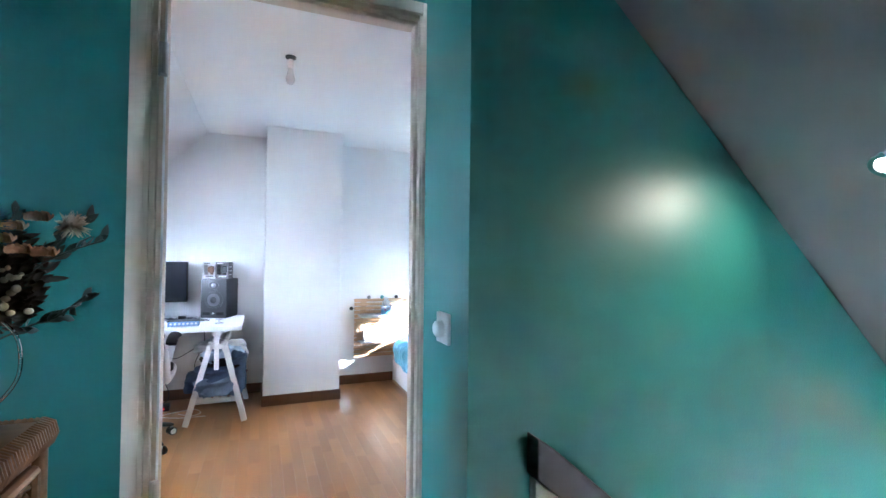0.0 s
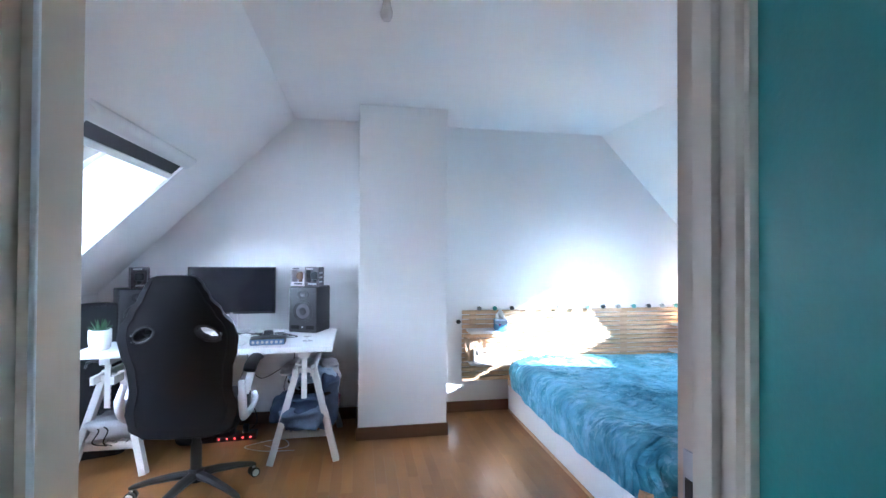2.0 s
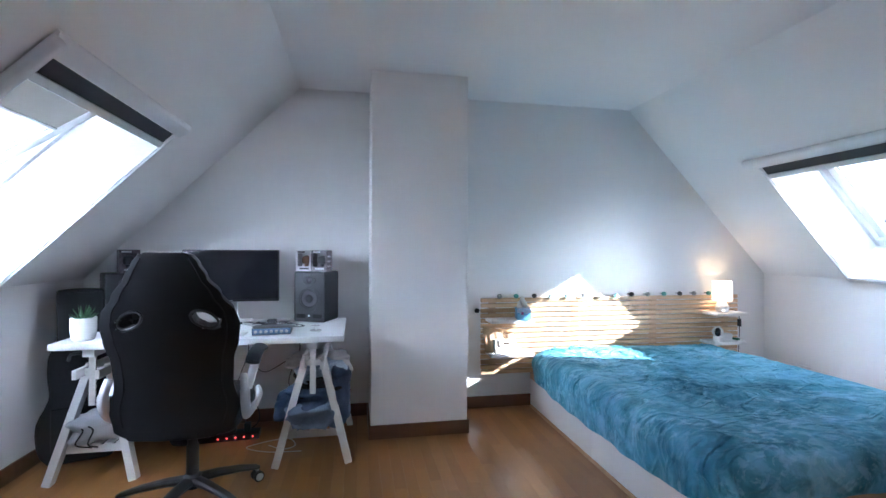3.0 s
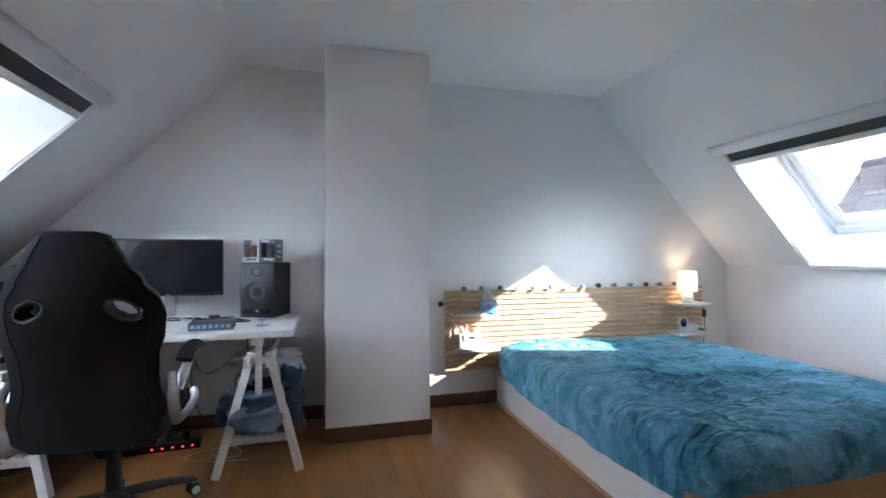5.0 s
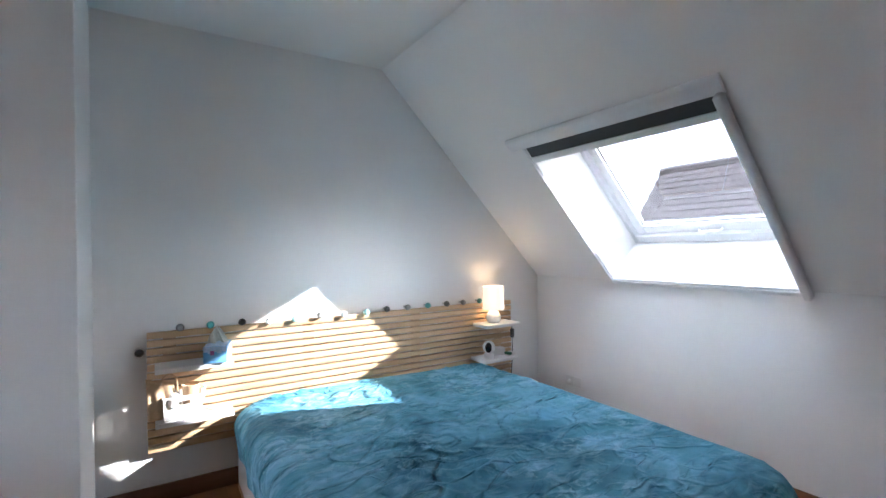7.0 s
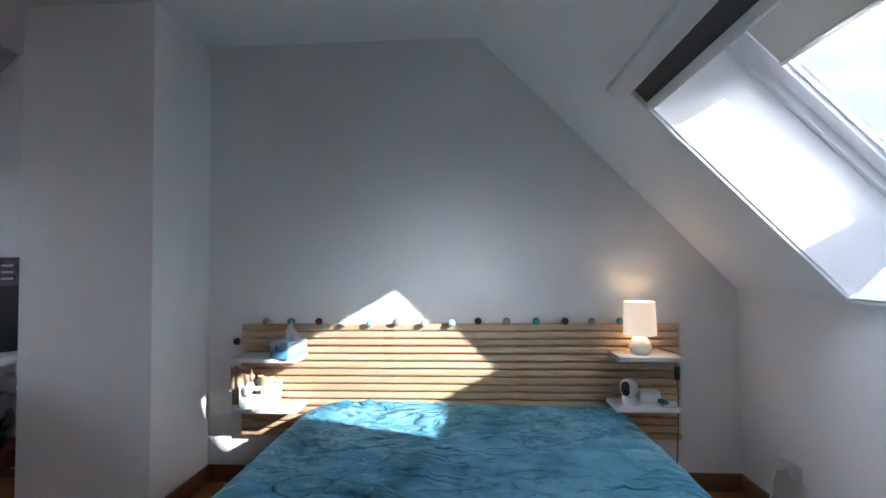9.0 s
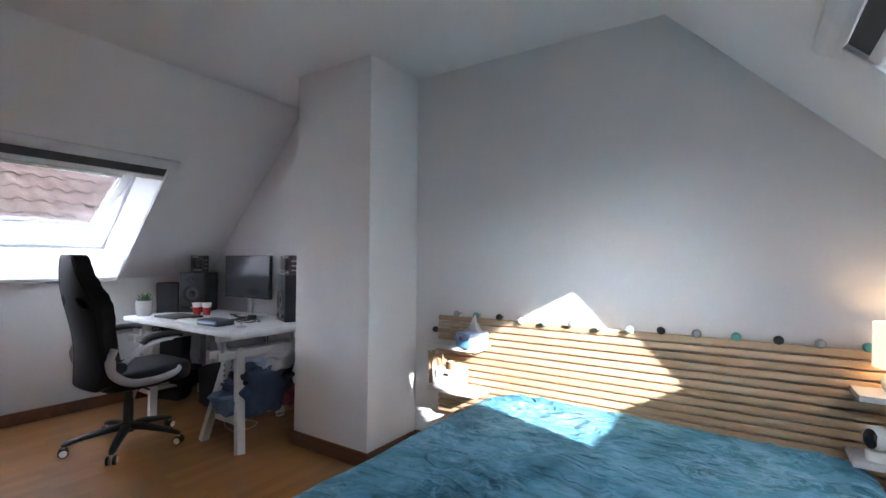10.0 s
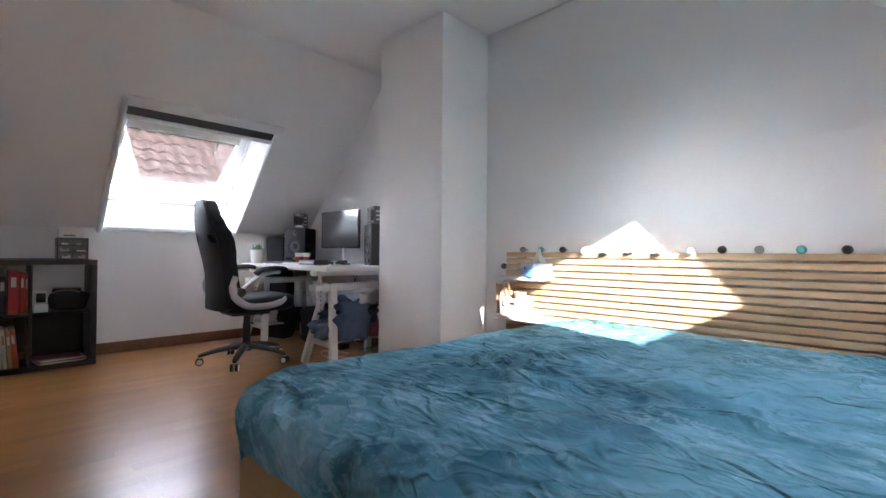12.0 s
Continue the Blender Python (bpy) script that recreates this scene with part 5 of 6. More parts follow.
# clothes
JEAN = mat("faded blue denim", (0.19, 0.26, 0.36), 0.85, vary=0.5, grain=200, patch=9, bump=0.05)
JEAN_D = mat("dark blue denim", (0.06, 0.09, 0.15), 0.85, vary=0.5, grain=200, patch=9, bump=0.05)
PALE_JEAN = mat("pale blue denim", (0.38, 0.46, 0.56), 0.85, vary=0.45, grain=200, patch=9, bump=0.05)
GREY_CLOTH = mat("grey white cloth", (0.48, 0.48, 0.48), 0.9, vary=0.15, grain=200, patch=8, bump=0.05)
PINK_CLOTH = mat("dark pink cloth", (0.25, 0.08, 0.10), 0.9, vary=0.2, grain=200)


def garment(name, label, material, place, size, seed, turn=0, folds=3.6, rough=0.30):
    bm = B()
    add_lump(bm, size, seed, rough, (44, 26), 0.5, m=Matrix.Translation((0, 0, size[2] / 2)), folds=folds)
    return single(name, bm, material, label, "clothes", smooth=80, place=place, turn=turn, group="clothes under the desk")


garment("jeans", "folded blue jeans on the trestle shelf", JEAN, (0.17, 4.55, 0.195), (0.33, 0.48, 0.16), 1, 5)
garment("jeans", "folded dark blue jeans in the heap", JEAN_D, (0.19, 4.58, 0.29), (0.31, 0.46, 0.14), 2, -8)
garment("black_trousers", "crumpled black trousers in the heap", BLACK_CLOTH, (0.20, 4.6, 0.36), (0.29, 0.42, 0.14), 3, 10)
garment("jeans", "pale blue jeans on top of the heap", PALE_JEAN, (0.20, 4.6, 0.44), (0.28, 0.38, 0.14), 4, 12, 2.4)
garment("shirt", "pale grey shirt bunched on the heap", GREY_CLOTH, (0.12, 4.62, 0.53), (0.22, 0.3, 0.07), 18, -12, 2.4, 0.3)
garment("shirt", "crumpled grey white shirt hanging over the heap", GREY_CLOTH, (0.30, 4.68, 0.47), (0.16, 0.30, 0.12), 5, 25, 2.4, 0.3)
garment("jeans", "dark blue jeans hanging over the shelf edge", JEAN_D, (0.33, 4.52, 0.2), (0.13, 0.30, 0.34), 6, 8, 2.5, 0.3)
garment("jeans", "dark jeans spilling towards the chair", JEAN_D, (0.02, 4.6, 0.2), (0.14, 0.30, 0.16), 16, -8, 2.5, 0.3)
garment("pullover", "dark pink pullover in the heap", PINK_CLOTH, (0.33, 4.78, 0.21), (0.13, 0.2, 0.12), 7)
garment("jogging_trousers", "light grey trousers with dark cords on the shelf", GREY_CLOTH, (-1.0, 4.45, 0.198), (0.28, 0.26, 0.14), 8, 20, 2.2)
garment("black_clothes", "heap of black clothes on the shelf", BLACK_CLOTH, (-0.93, 4.64, 0.198), (0.30, 0.28, 0.13), 9, -10)
garment("black_bag", "slouched black bag on the floor under the desk", BLACK_CLOTH, (-0.62, 4.78, 0.0), (0.30, 0.26, 0.36), 10, 15, 1.4, 0.15)
for k in range(2):
    bm = B()
    add_tube(bm, smooth_path([(-1.08 + 0.05 * k, 4.33, 0.31), (-1.03 + 0.05 * k, 4.30, 0.29), (-1.06 + 0.06 * k, 4.29, 0.22), (-0.98 + 0.03 * k, 4.29, 0.2)]), 0.004, 6)
    single("cord", bm, BLACK_CLOTH, "dark drawstring of the grey trousers", "cord")

# gig bag in the corner
bm = B()
out = [(0.0, 0.0), (0.15, 0.0), (0.2, 0.08), (0.21, 0.25), (0.17, 0.40), (0.18, 0.55), (0.16, 0.68), (0.125, 0.76), (0.125, 1.0), (0.1, 1.04), (-0.08, 1.04), (-0.11, 1.0), (-0.105, 0.76), (-0.14, 0.66), (-0.15, 0.55), (-0.14, 0.40), (-0.2, 0.25), (-0.19, 0.08), (-0.14, 0.0)]
add_prism(bm, [(p.x, p.y) for p in smooth_path([(x, y, 0) for x, y in out], 3)][::-1], Matrix.Rotation(radians(90), 4, "X"), 0.11, 0.012)
for v in bm.verts:
    v.co.y += 0.012 * noise.noise(v.co * 9)
gig = thing("gig_bag", "black padded instrument bag leaning in the corner", "instrument bag", (-1.25, 4.70, 0.0), 22)
part("body", bm, BLACK_CLOTH, gig, smooth=50)
bm = B()
add_tube(bm, smooth_path([(-0.05, -0.115, 0.62), (-0.03, -0.145, 0.66), (0.03, -0.145, 0.66), (0.05, -0.115, 0.62)]), 0.009, 8)
part("carry_handle", bm, BLACK_PLASTIC, gig)
bm = B()
add_prism(bm, [(0.13, 0.08), (0.13, 0.34), (-0.13, 0.34), (-0.13, 0.08)], Matrix.Translation((0, -0.108, 0)) @ Matrix.Rotation(radians(90), 4, "X"), 0.018, 0.008)
part("front_pocket", bm, BLACK_CLOTH, gig, smooth=50)

# monitor
mo = thing("monitor", "wide black computer monitor, switched off", "monitor", (-0.415, 4.9, DZ))
bm = B()
add_box(bm, (-0.315, -0.035, 0.148), (0.315, -0.005, 0.508), 0.006)
part("housing", bm, BLACK_PLASTIC, mo)
bm = B()
add_box(bm, (-0.309, -0.0375, 0.164), (0.309, -0.0345, 0.502), 0.0008, 1)
part("screen", bm, SCREEN_BLACK, mo, "dark glossy screen")
bm = B()
add_box(bm, (-0.03, 0.0, 0.02), (0.03, 0.02, 0.3), 0.004)
part("stand", bm, SILVER, mo)
bm = B()
add_box(bm, (-0.12, -0.09, 0.0), (0.12, 0.08, 0.014), 0.005)
part("foot", bm, SILVER, mo)
bm = B()
add_box(bm, (-0.012, -0.038, 0.152), (0.012, -0.0352, 0.158))
part("badge", bm, SILVER, mo, smooth=None)


# loudspeakers
def loudspeaker(place, turn, label):
    s = thing("loudspeaker", label, "loudspeaker", place, turn, group="desk loudspeakers")
    w, h, d = 0.236, 0.356, 0.235
    bm = B()
    add_box(bm, (-w / 2, 0, 0), (w / 2, d, h), 0.012, 3)
    part("cabinet", bm, BLACK_PLASTIC, s)
    front = Matrix.Rotation(radians(90), 4, "X")
    bm = B()
    add_lathe(bm, [(0.088, -0.002), (0.088, 0.005), (0.074, 0.007), (0.071, 0.001)], 40, Matrix.Translation((0, 0.0, 0.165)) @ front)
    part("driver_ring", bm, BLACK_PLASTIC, s)
    bm = B()
    add_lathe(bm, [(0.071, 0.003), (0.062, 0.006), (0.055, -0.001)], 40, Matrix.Translation((0, 0, 0.165)) @ front)
    part("surround", bm, BLACK_PLASTIC, s, "rubber surround")
    bm = B()
    add_lathe(bm, [(0.056, -0.001 + 0.0015), (0.028, -0.0 + 0.0012)], 40, Matrix.Translation((0, 0, 0.165)) @ front)
    part("cone", bm, CONE_GREY, s, "grey woven cone")
    bm = B()
    add_lathe(bm, [(0.03, 0.0015), (0.024, 0.008), (0.012, 0.013), (0, 0.014)], 28, Matrix.Translation((0, 0, 0.165)) @ front)
    part("dust_cap", bm, CONE, s)
    bm = B()
    add_lathe(bm, [(0.043, 0.0), (0.04, 0.004), (0.03, 0.001), (0.022, 0.001)], 32, Matrix.Translation((0, 0, 0.296)) @ front @ Matrix.Diagonal((1.15, 0.85, 1, 1)))
    part("tweeter_plate", bm, BLACK_PLASTIC, s)
    bm = B()
    add_lathe(bm, [(0.021, 0.001), (0.016, 0.006), (0, 0.009)], 24, Matrix.Translation((0, 0, 0.296)) @ front)
    part("tweeter", bm, CHROME_DULL, s, "silver tweeter dome")
    # ports are solid; near-black colour stands in for the shade inside them
    for x in (-0.062, 0.062):
        bm = B()
        add_box(bm, (x - 0.034, -0.002, 0.028), (x + 0.034, 0.004, 0.056), 0.013, 3)
        part("port", bm, DEEP_BLACK, s, "bass port")
    bm = B()
    add_box(bm, (-0.007, -0.002, 0.04), (0.007, 0.001, 0.05), 0.001)
    part("badge", bm, SILVER, s)
    return s


CONE_GREY = mat("grey woven cone", (0.075, 0.075, 0.08), 0.5, vary=0.25, grain=500)
CHROME_DULL = mat("dull metal dome", (0.12, 0.12, 0.125), 0.35, metal=0.8)
DEEP_BLACK = mat("near-black standing in for port shade", (0.004, 0.004, 0.004), 0.9)
loudspeaker((0.112, 4.815, DZ), -22, "black studio loudspeaker with two boxed figures on top")
loudspeaker((-0.995, 4.715, DZ), 33, "black studio loudspeaker with a boxed figure on top")

# boxed figures on the loudspeakers
BOX_PRINT = mat("black and white printed carton", (0.12, 0.10, 0.11), 0.4, vary=0.9, grain=60, patch=22)
BOX_WHITE = mat("white carton", (0.66, 0.64, 0.66), 0.45, vary=0.1)
CLEAR = glass("clear plastic window", 0.02)
FIG = {"a": mat("brown figure", (0.18, 0.10, 0.06), 0.5), "b": mat("dark figure", (0.03, 0.03, 0.035), 0.4)}


def figure_box(place, turn, kind, label):
    f = thing("figure_box", label, "toy box", place, turn, group="boxed figures")
    w, d, h = 0.115, 0.09, 0.15
    bm = B()
    for lo, hi in (((-w / 2, -d / 2, 0), (w / 2, d / 2, 0.012)), ((-w / 2, -d / 2, h - 0.022), (w / 2, d / 2, h)), ((-w / 2, d / 2 - 0.002, 0.012), (w / 2, d / 2, h - 0.022)),
                   ((-w / 2, -d / 2, 0.012), (-w / 2 + 0.012, -d / 2 + 0.002, h - 0.022)), ((w / 2 - 0.012, -d / 2, 0.012), (w / 2, -d / 2 + 0.002, h - 0.022)),
                   ((-w / 2, -d / 2, 0.012), (w / 2, -d / 2 + 0.002, 0.035)), ((-w / 2, -d / 2 + 0.002, 0.012), (-w / 2 + 0.002, d / 2 - 0.002, h - 0.022))):
        add_box(bm, lo, hi)
    part("carton", bm, BOX_PRINT if kind == "b" else BOX_WHITE, f, smooth=None)
    bars = [((w / 2 - 0.001, -0.03, 0.03 + 0.035 * k), (w / 2 + 0.0006, 0.02, 0.042 + 0.035 * k)) for k in range(3)]
    bars += [((-0.045, -d / 2 - 0.0007, h - 0.018), (0.01, -d / 2, h - 0.007)), ((-0.03, -d / 2 - 0.0007, 0.014), (0.04, -d / 2, 0.026))]
    for lo, hi in bars:
        bm = B()
        add_box(bm, lo, hi)
        part("printed_bar", bm, FIG["b"] if kind == "a" else BOX_WHITE, f, smooth=None)
    bm = B()
    add_box(bm, (w / 2 - 0.0022, -d / 2 + 0.004, 0.012), (w / 2 - 0.001, d / 2 - 0.002, h - 0.022))
    part("side_panel", bm, BOX_PRINT, f, smooth=None)
    bm = B()
    add_lathe(bm, [(0, 0.014), (0.016, 0.016), (0.014, 0.05), (0.028, 0.056), (0.033, 0.08), (0.028, 0.105), (0, 0.115)], 20)
    bmesh.ops.recalc_face_normals(bm, faces=bm.faces[:])
    part("figure", bm, FIG[kind], f, "plain toy figure")
    return f


figure_box((0.085, 4.90, DZ + 0.357), -22, "a", "white boxed toy figure on the loudspeaker")
figure_box((0.195, 4.862, DZ + 0.357), -22, "b", "black and white boxed toy figure on the loudspeaker")
figure_box((-1.03, 4.80, DZ + 0.357), 33, "b", "dark boxed toy figure on the loudspeaker")

# potted succulent
pot = thing("potted_succulent", "small succulent in a white ceramic pot", "plant", (-1.06, 4.36, DZ))
bm = B()
add_lathe(bm, [(0, 0), (0.045, 0.0), (0.056, 0.012), (0.062, 0.06), (0.062, 0.128), (0.057, 0.128), (0.056, 0.11), (0, 0.108)], 36)
part("pot", bm, CERAMIC, pot)
bm = B()
for ring, (n, tilt, ln) in enumerate(((4, 0.25, 0.085), (7, 0.6, 0.08), (9, 1.05, 0.07))):
    for i in range(n):
        a = 6.283 * i / n + ring * 0.5
        way = Vector((math.cos(a) * math.sin(tilt), math.sin(a) * math.sin(tilt), math.cos(tilt)))
        root = Vector((math.cos(a) * 0.008, math.sin(a) * 0.008, 0.108))
        add_tube(bm, [root, root + way * ln * 0.4, root + way * ln * 0.8 + Vector((0, 0, 0.004)), root + way * ln + Vector((0, 0, 0.008))], [0.006, 0.0085, 0.005, 0.0008], 6, 0.45)
part("leaves", bm, GREEN_LEAF, pot, "pointed dark green leaves")

# small things on the desk
ai = thing("audio_interface", "flat silver and blue audio interface with knobs", "audio device", (-0.06, 4.40, DZ), 4)
bm = B()
add_box(bm, (-0.11, -0.07, 0.004), (0.11, 0.07, 0.045), 0.004)
part("case", bm, BLACK_PLASTIC, ai)
bm = B()
add_box(bm, (-0.108, -0.0715, 0.006), (0.108, -0.0695, 0.043), 0.001)
part("front_panel", bm, mat("blue anodised panel", (0.16, 0.24, 0.38), 0.35, metal=0.3), ai)
for k in range(7):
    bm = B()
    add_lathe(bm, [(0.009, 0), (0.008, 0.012), (0, 0.013)], 14, Matrix.Translation((-0.088 + 0.029 * k, -0.0715, 0.025)) @ Matrix.Rotation(radians(90), 4, "X"))
    part("knob", bm, SILVER, ai)
lt = thing("laptop", "closed dark laptop on the desk", "laptop", (-0.72, 4.47, DZ), 3)
bm = B()
add_box(bm, (-0.16, -0.11, 0.002), (0.16, 0.11, 0.018), 0.005)
part("body", bm, BLACK_PLASTIC, lt)
kb = thing("keyboard", "flat white computer keyboard", "keyboard", (-0.36, 4.40, DZ))
bm = B()
add_box(bm, (-0.15, -0.055, 0.0), (0.15, 0.055, 0.012), 0.004)
part("case", bm, WHITE_GLOSS, kb)
key_me = None
for r in range(5):
    for c in range(14):
        if key_me is None:
            bm = B()
            add_box(bm, (-0.0088, -0.0085, 0), (0.0088, 0.0085, 0.004), 0.001, 1)
            key_me = mesh_of("key", bm, PAPER)
        k = new("key", key_me)
        k.parent = kb
        k.matrix_basis = pose(-0.137 + 0.0211 * c, -0.041 + 0.0205 * r, 0.0122)
ms = thing("mouse", "small white wireless computer mouse", "mouse", (-0.16, 4.52, DZ))
bm = B()
add_lump(bm, (0.06, 0.1, 0.034), 1, 0.0, (24, 14), 0.85, m=Matrix.Translation((0, 0, 0.017)))
part("shell", bm, WHITE_GLOSS, ms, smooth=180)
RED_CUP = mat("red paper cup", (0.5, 0.03, 0.03), 0.5)
for x, y in ((-0.80, 4.66), (-0.72, 4.70)):
    c = thing("paper_cup", "red and white paper cup on the desk", "cup", (x, y, DZ), group="cups on the desk")
    bm = B()
    add_lathe(bm, [(0, 0), (0.027, 0), (0.034, 0.065)], 28)
    part("band", bm, RED_CUP, c, "red printed wall")
    bm = B()
    add_lathe(bm, [(0.034, 0.0652), (0.038, 0.1), (0.040, 0.102), (0.036, 0.1), (0.026, 0.006), (0, 0.006)], 28)
    part("rim", bm, PAPER, c, "white upper rim")
dish = thing("glass_dish", "small clear glass dish on the desk", "dish", (0.19, 4.44, DZ))
bm = B()
add_lathe(bm, [(0, 0), (0.03, 0), (0.035, 0.004), (0.035, 0.008), (0.028, 0.007), (0.006, 0.009), (0.005, 0.03), (0.028, 0.034), (0.027, 0.037), (0, 0.035)], 28)
part("dish", bm, CERAMIC, dish)
rng = random.Random(11)
for k in range(7):
    bm = B()
    x, y = -0.28 + 0.05 * k, 4.72 - 0.02 * k
    pts = [(x + rng.uniform(-0.1, 0.1), y + rng.uniform(-0.07, 0.07), DZ + 0.006 + abs(rng.gauss(0, 0.018))) for _ in range(7)]
    add_tube(bm, smooth_path(pts, 6), 0.0035, 6)
    single("cable", bm, WHITE_GLOSS if k == 1 else BLACK_PLASTIC, "loose cable coiled on the desk" if k != 1 else "loose white cable on the desk", "cable", group="desk cables")
bm = B()
add_box(bm, (-0.03, -0.02, 0), (0.03, 0.02, 0.04), 0.004)
single("power_adapter", bm, BLACK_PLASTIC, "small black power adapter among the cables", "adapter", place=(-0.12, 4.73, DZ))
bm = B()
add_tube(bm, smooth_path([(-0.3, 5.0, DZ - 0.02), (-0.28, 4.95, 0.5), (-0.2, 4.9, 0.42), (-0.05, 4.85, 0.5), (0.04, 4.9, 0.55)]), 0.0035, 6)
single("cable", bm, BLACK_PLASTIC, "black cable hanging behind the desk", "cable", group="hanging cables")
for k, x in enumerate((-0.36, -0.27, 0.0)):
    bm = B()
    add_tube(bm, smooth_path([(x, 4.98, DZ - 0.03), (x + 0.03 * (-1) ** k, 5.0, 0.55), (x - 0.05, 5.02, 0.3), (x - 0.02 + 0.05 * k, 4.95, 0.08), (x - 0.05, 4.85, 0.01)]), 0.0035, 6)
    single("cable", bm, BLACK_PLASTIC, "black cable hanging behind the desk", "cable", group="hanging cables")
bm = B()
add_tube(bm, smooth_path([(-0.12, 4.62, 0.01), (-0.02, 4.55, 0.008), (0.05, 4.60, 0.008), (-0.02, 4.72, 0.008), (-0.2, 4.66, 0.008), (-0.25, 4.6, 0.008), (-0.1, 4.52, 0.008), (0.1, 4.5, 0.008)]), 0.0025, 6)
single("white_cable", bm, WHITE_GLOSS, "thin white cable looped on the floor", "cable")
# power strip with red switches
ps = thing("power_strip", "black power strip with lit red switches on the floor", "power strip", (-0.41, 4.80, 0.0), 4)
bm = B()
add_box(bm, (-0.2, -0.05, 0.0), (0.2, 0.05, 0.045), 0.005)
part("case", bm, BLACK_PLASTIC, ps)
for k in range(7):
    bm = B()
    add_box(bm, (-0.165 + 0.054 * k - 0.005, -0.0525, 0.018), (-0.165 + 0.054 * k + 0.005, -0.0495, 0.027), 0.001)
    part("switch", bm, RED_LED, ps, "lit red switch")
for k in range(4):
    bm = B()
    add_box(bm, (-0.15 + 0.09 * k - 0.02, -0.025, 0.0455), (-0.15 + 0.09 * k + 0.02, 0.025, 0.10), 0.006)
    part("plug", bm, BLACK_PLASTIC, ps, "black plug")

# ---------------------------------------------------------------- desk chair
CH = thing("desk_chair", "black racing-style desk chair with silver armrests", "chair", (-0.37, 3.98, 0.0))
for k in range(5):
    a = radians(36 + 72 * k)
    d = Vector((math.cos(a), math.sin(a), 0))
    bm = B()
    add_tube(bm, [d * 0.03 + Vector((0, 0, 0.125)), d * 0.12 + Vector((0, 0, 0.12)), d * 0.24 + Vector((0, 0, 0.1)), d * 0.325 + Vector((0, 0, 0.078)), d * 0.345 + Vector((0, 0, 0.07))], [0.034, 0.03, 0.025, 0.02, 0.012], 10, 0.75)
    leg = part("base_leg", bm, BLACK_PLASTIC, CH)
    side = Vector((-d.y, d.x, 0))
    for s in (-1, 1):
        bm = B()
        m = Matrix.Translation(d * 0.335 + side * s * 0.018 + Vector((0, 0, 0.028))) @ (side * s).to_track_quat("Z", "Y").to_matrix().to_4x4()
        add_lathe(bm, [(0, -0.008), (0.028, -0.008), (0.028, 0.008), (0.02, 0.011)], 20, m)
        wheel = part("wheel", bm, BLACK_PLASTIC, leg, "black caster wheel")
        bm = B()
        add_lathe(bm, [(0.021, 0.0112), (0.014, 0.013), (0, 0.0135)], 16, m)
        part("wheel_cap", bm, PAPER, leg, "white wheel cap")
    bm = B()
    add_tube(bm, [d * 0.335 + Vector((0, 0, 0.03)), d * 0.335 + Vector((0, 0, 0.08))], 0.008, 8)
    part("caster_pin", bm, STEEL, leg)
bm = B()
add_lathe(bm, [(0, 0.09), (0.04, 0.09), (0.042, 0.15), (0.03, 0.16), (0.029, 0.30), (0.024, 0.31), (0.023, 0.40), (0, 0.40)], 24)
bmesh.ops.recalc_face_normals(bm, faces=bm.faces[:])
part("gas_column", bm, BLACK_PLASTIC, CH)
bm = B()
add_box(bm, (-0.13, -0.16, 0.385), (0.13, 0.14, 0.42), 0.01)
add_tube(bm, [(0.1, 0.02, 0.4), (0.22, 0.03, 0.395)], 0.007, 8)
part("mechanism", bm, BLACK_PLASTIC, CH)
bm = B()
add_lump(bm, (0.50, 0.54, 0.13), 3, 0.015, (48, 24), 0.35, m=Matrix.Translation((0, 0.05, 0.475)) @ Matrix.Rotation(radians(2), 4, "X"))
part("seat", bm, BLACK_LEATHER, CH, "padded black seat", smooth=180)

# backrest: a shaped shell with two openings
PROFILE = [(0.0, 0.17), (0.04, 0.24), (0.13, 0.262), (0.25, 0.238), (0.36, 0.243), (0.46, 0.268), (0.53, 0.276), (0.58, 0.262), (0.66, 0.21), (0.74, 0.155), (0.80, 0.125), (0.835, 0.10), (0.845, 0.07)]


def back_half(t):
    for (a, wa), (b, wb) in zip(PROFILE, PROFILE[1:]):
        if t <= b:
            k = (t - a) / (b - a)
            k = k * k * (3 - 2 * k)
            return wa + (wb - wa) * k
    return 0.08


NU, NV = 56, 76
HOLES = [(-0.15, 0.55), (0.15, 0.55)]
bm = B()
vs = [[None] * (NV + 1) for _ in range(NU + 1)]


def hole_r(x, z):
    best = 9
    for hx, hz in HOLES:
        dx, dz = x - hx, z - hz
        s = math.copysign(1, hx)
        c, sn = math.cos(0.5 * s), math.sin(0.5 * s)
        u, v = dx * c - dz * sn, dx * sn + dz * c
        best = min(best, math.hypot(u / 0.058, v / 0.034))
    return best


for i in range(NU + 1):
    for j in range(NV + 1):
        z = 0.845 * j / NV
        x = (i / NU * 2 - 1) * back_half(z)
        r = hole_r(x, z)
        wing = (abs(x) / 0.276) ** 2
        y = -0.235 - 0.085 * (z / 0.845) ** 1.3 + 0.05 * wing + 0.02 * math.sin(z * 7)
        vs[i][j] = bm.verts.new((x, y, 0.43 + z))
for i in range(NU):
    for j in range(NV):
        q = (vs[i][j], vs[i + 1][j], vs[i + 1][j + 1], vs[i][j + 1])
        c = sum((v.co for v in q), Vector()) / 4
        if hole_r(c.x, c.z - 0.43) > 1:
            bm.faces.new(q)
bmesh.ops.delete(bm, geom=[v for v in bm.verts if not v.link_faces], context="VERTS")
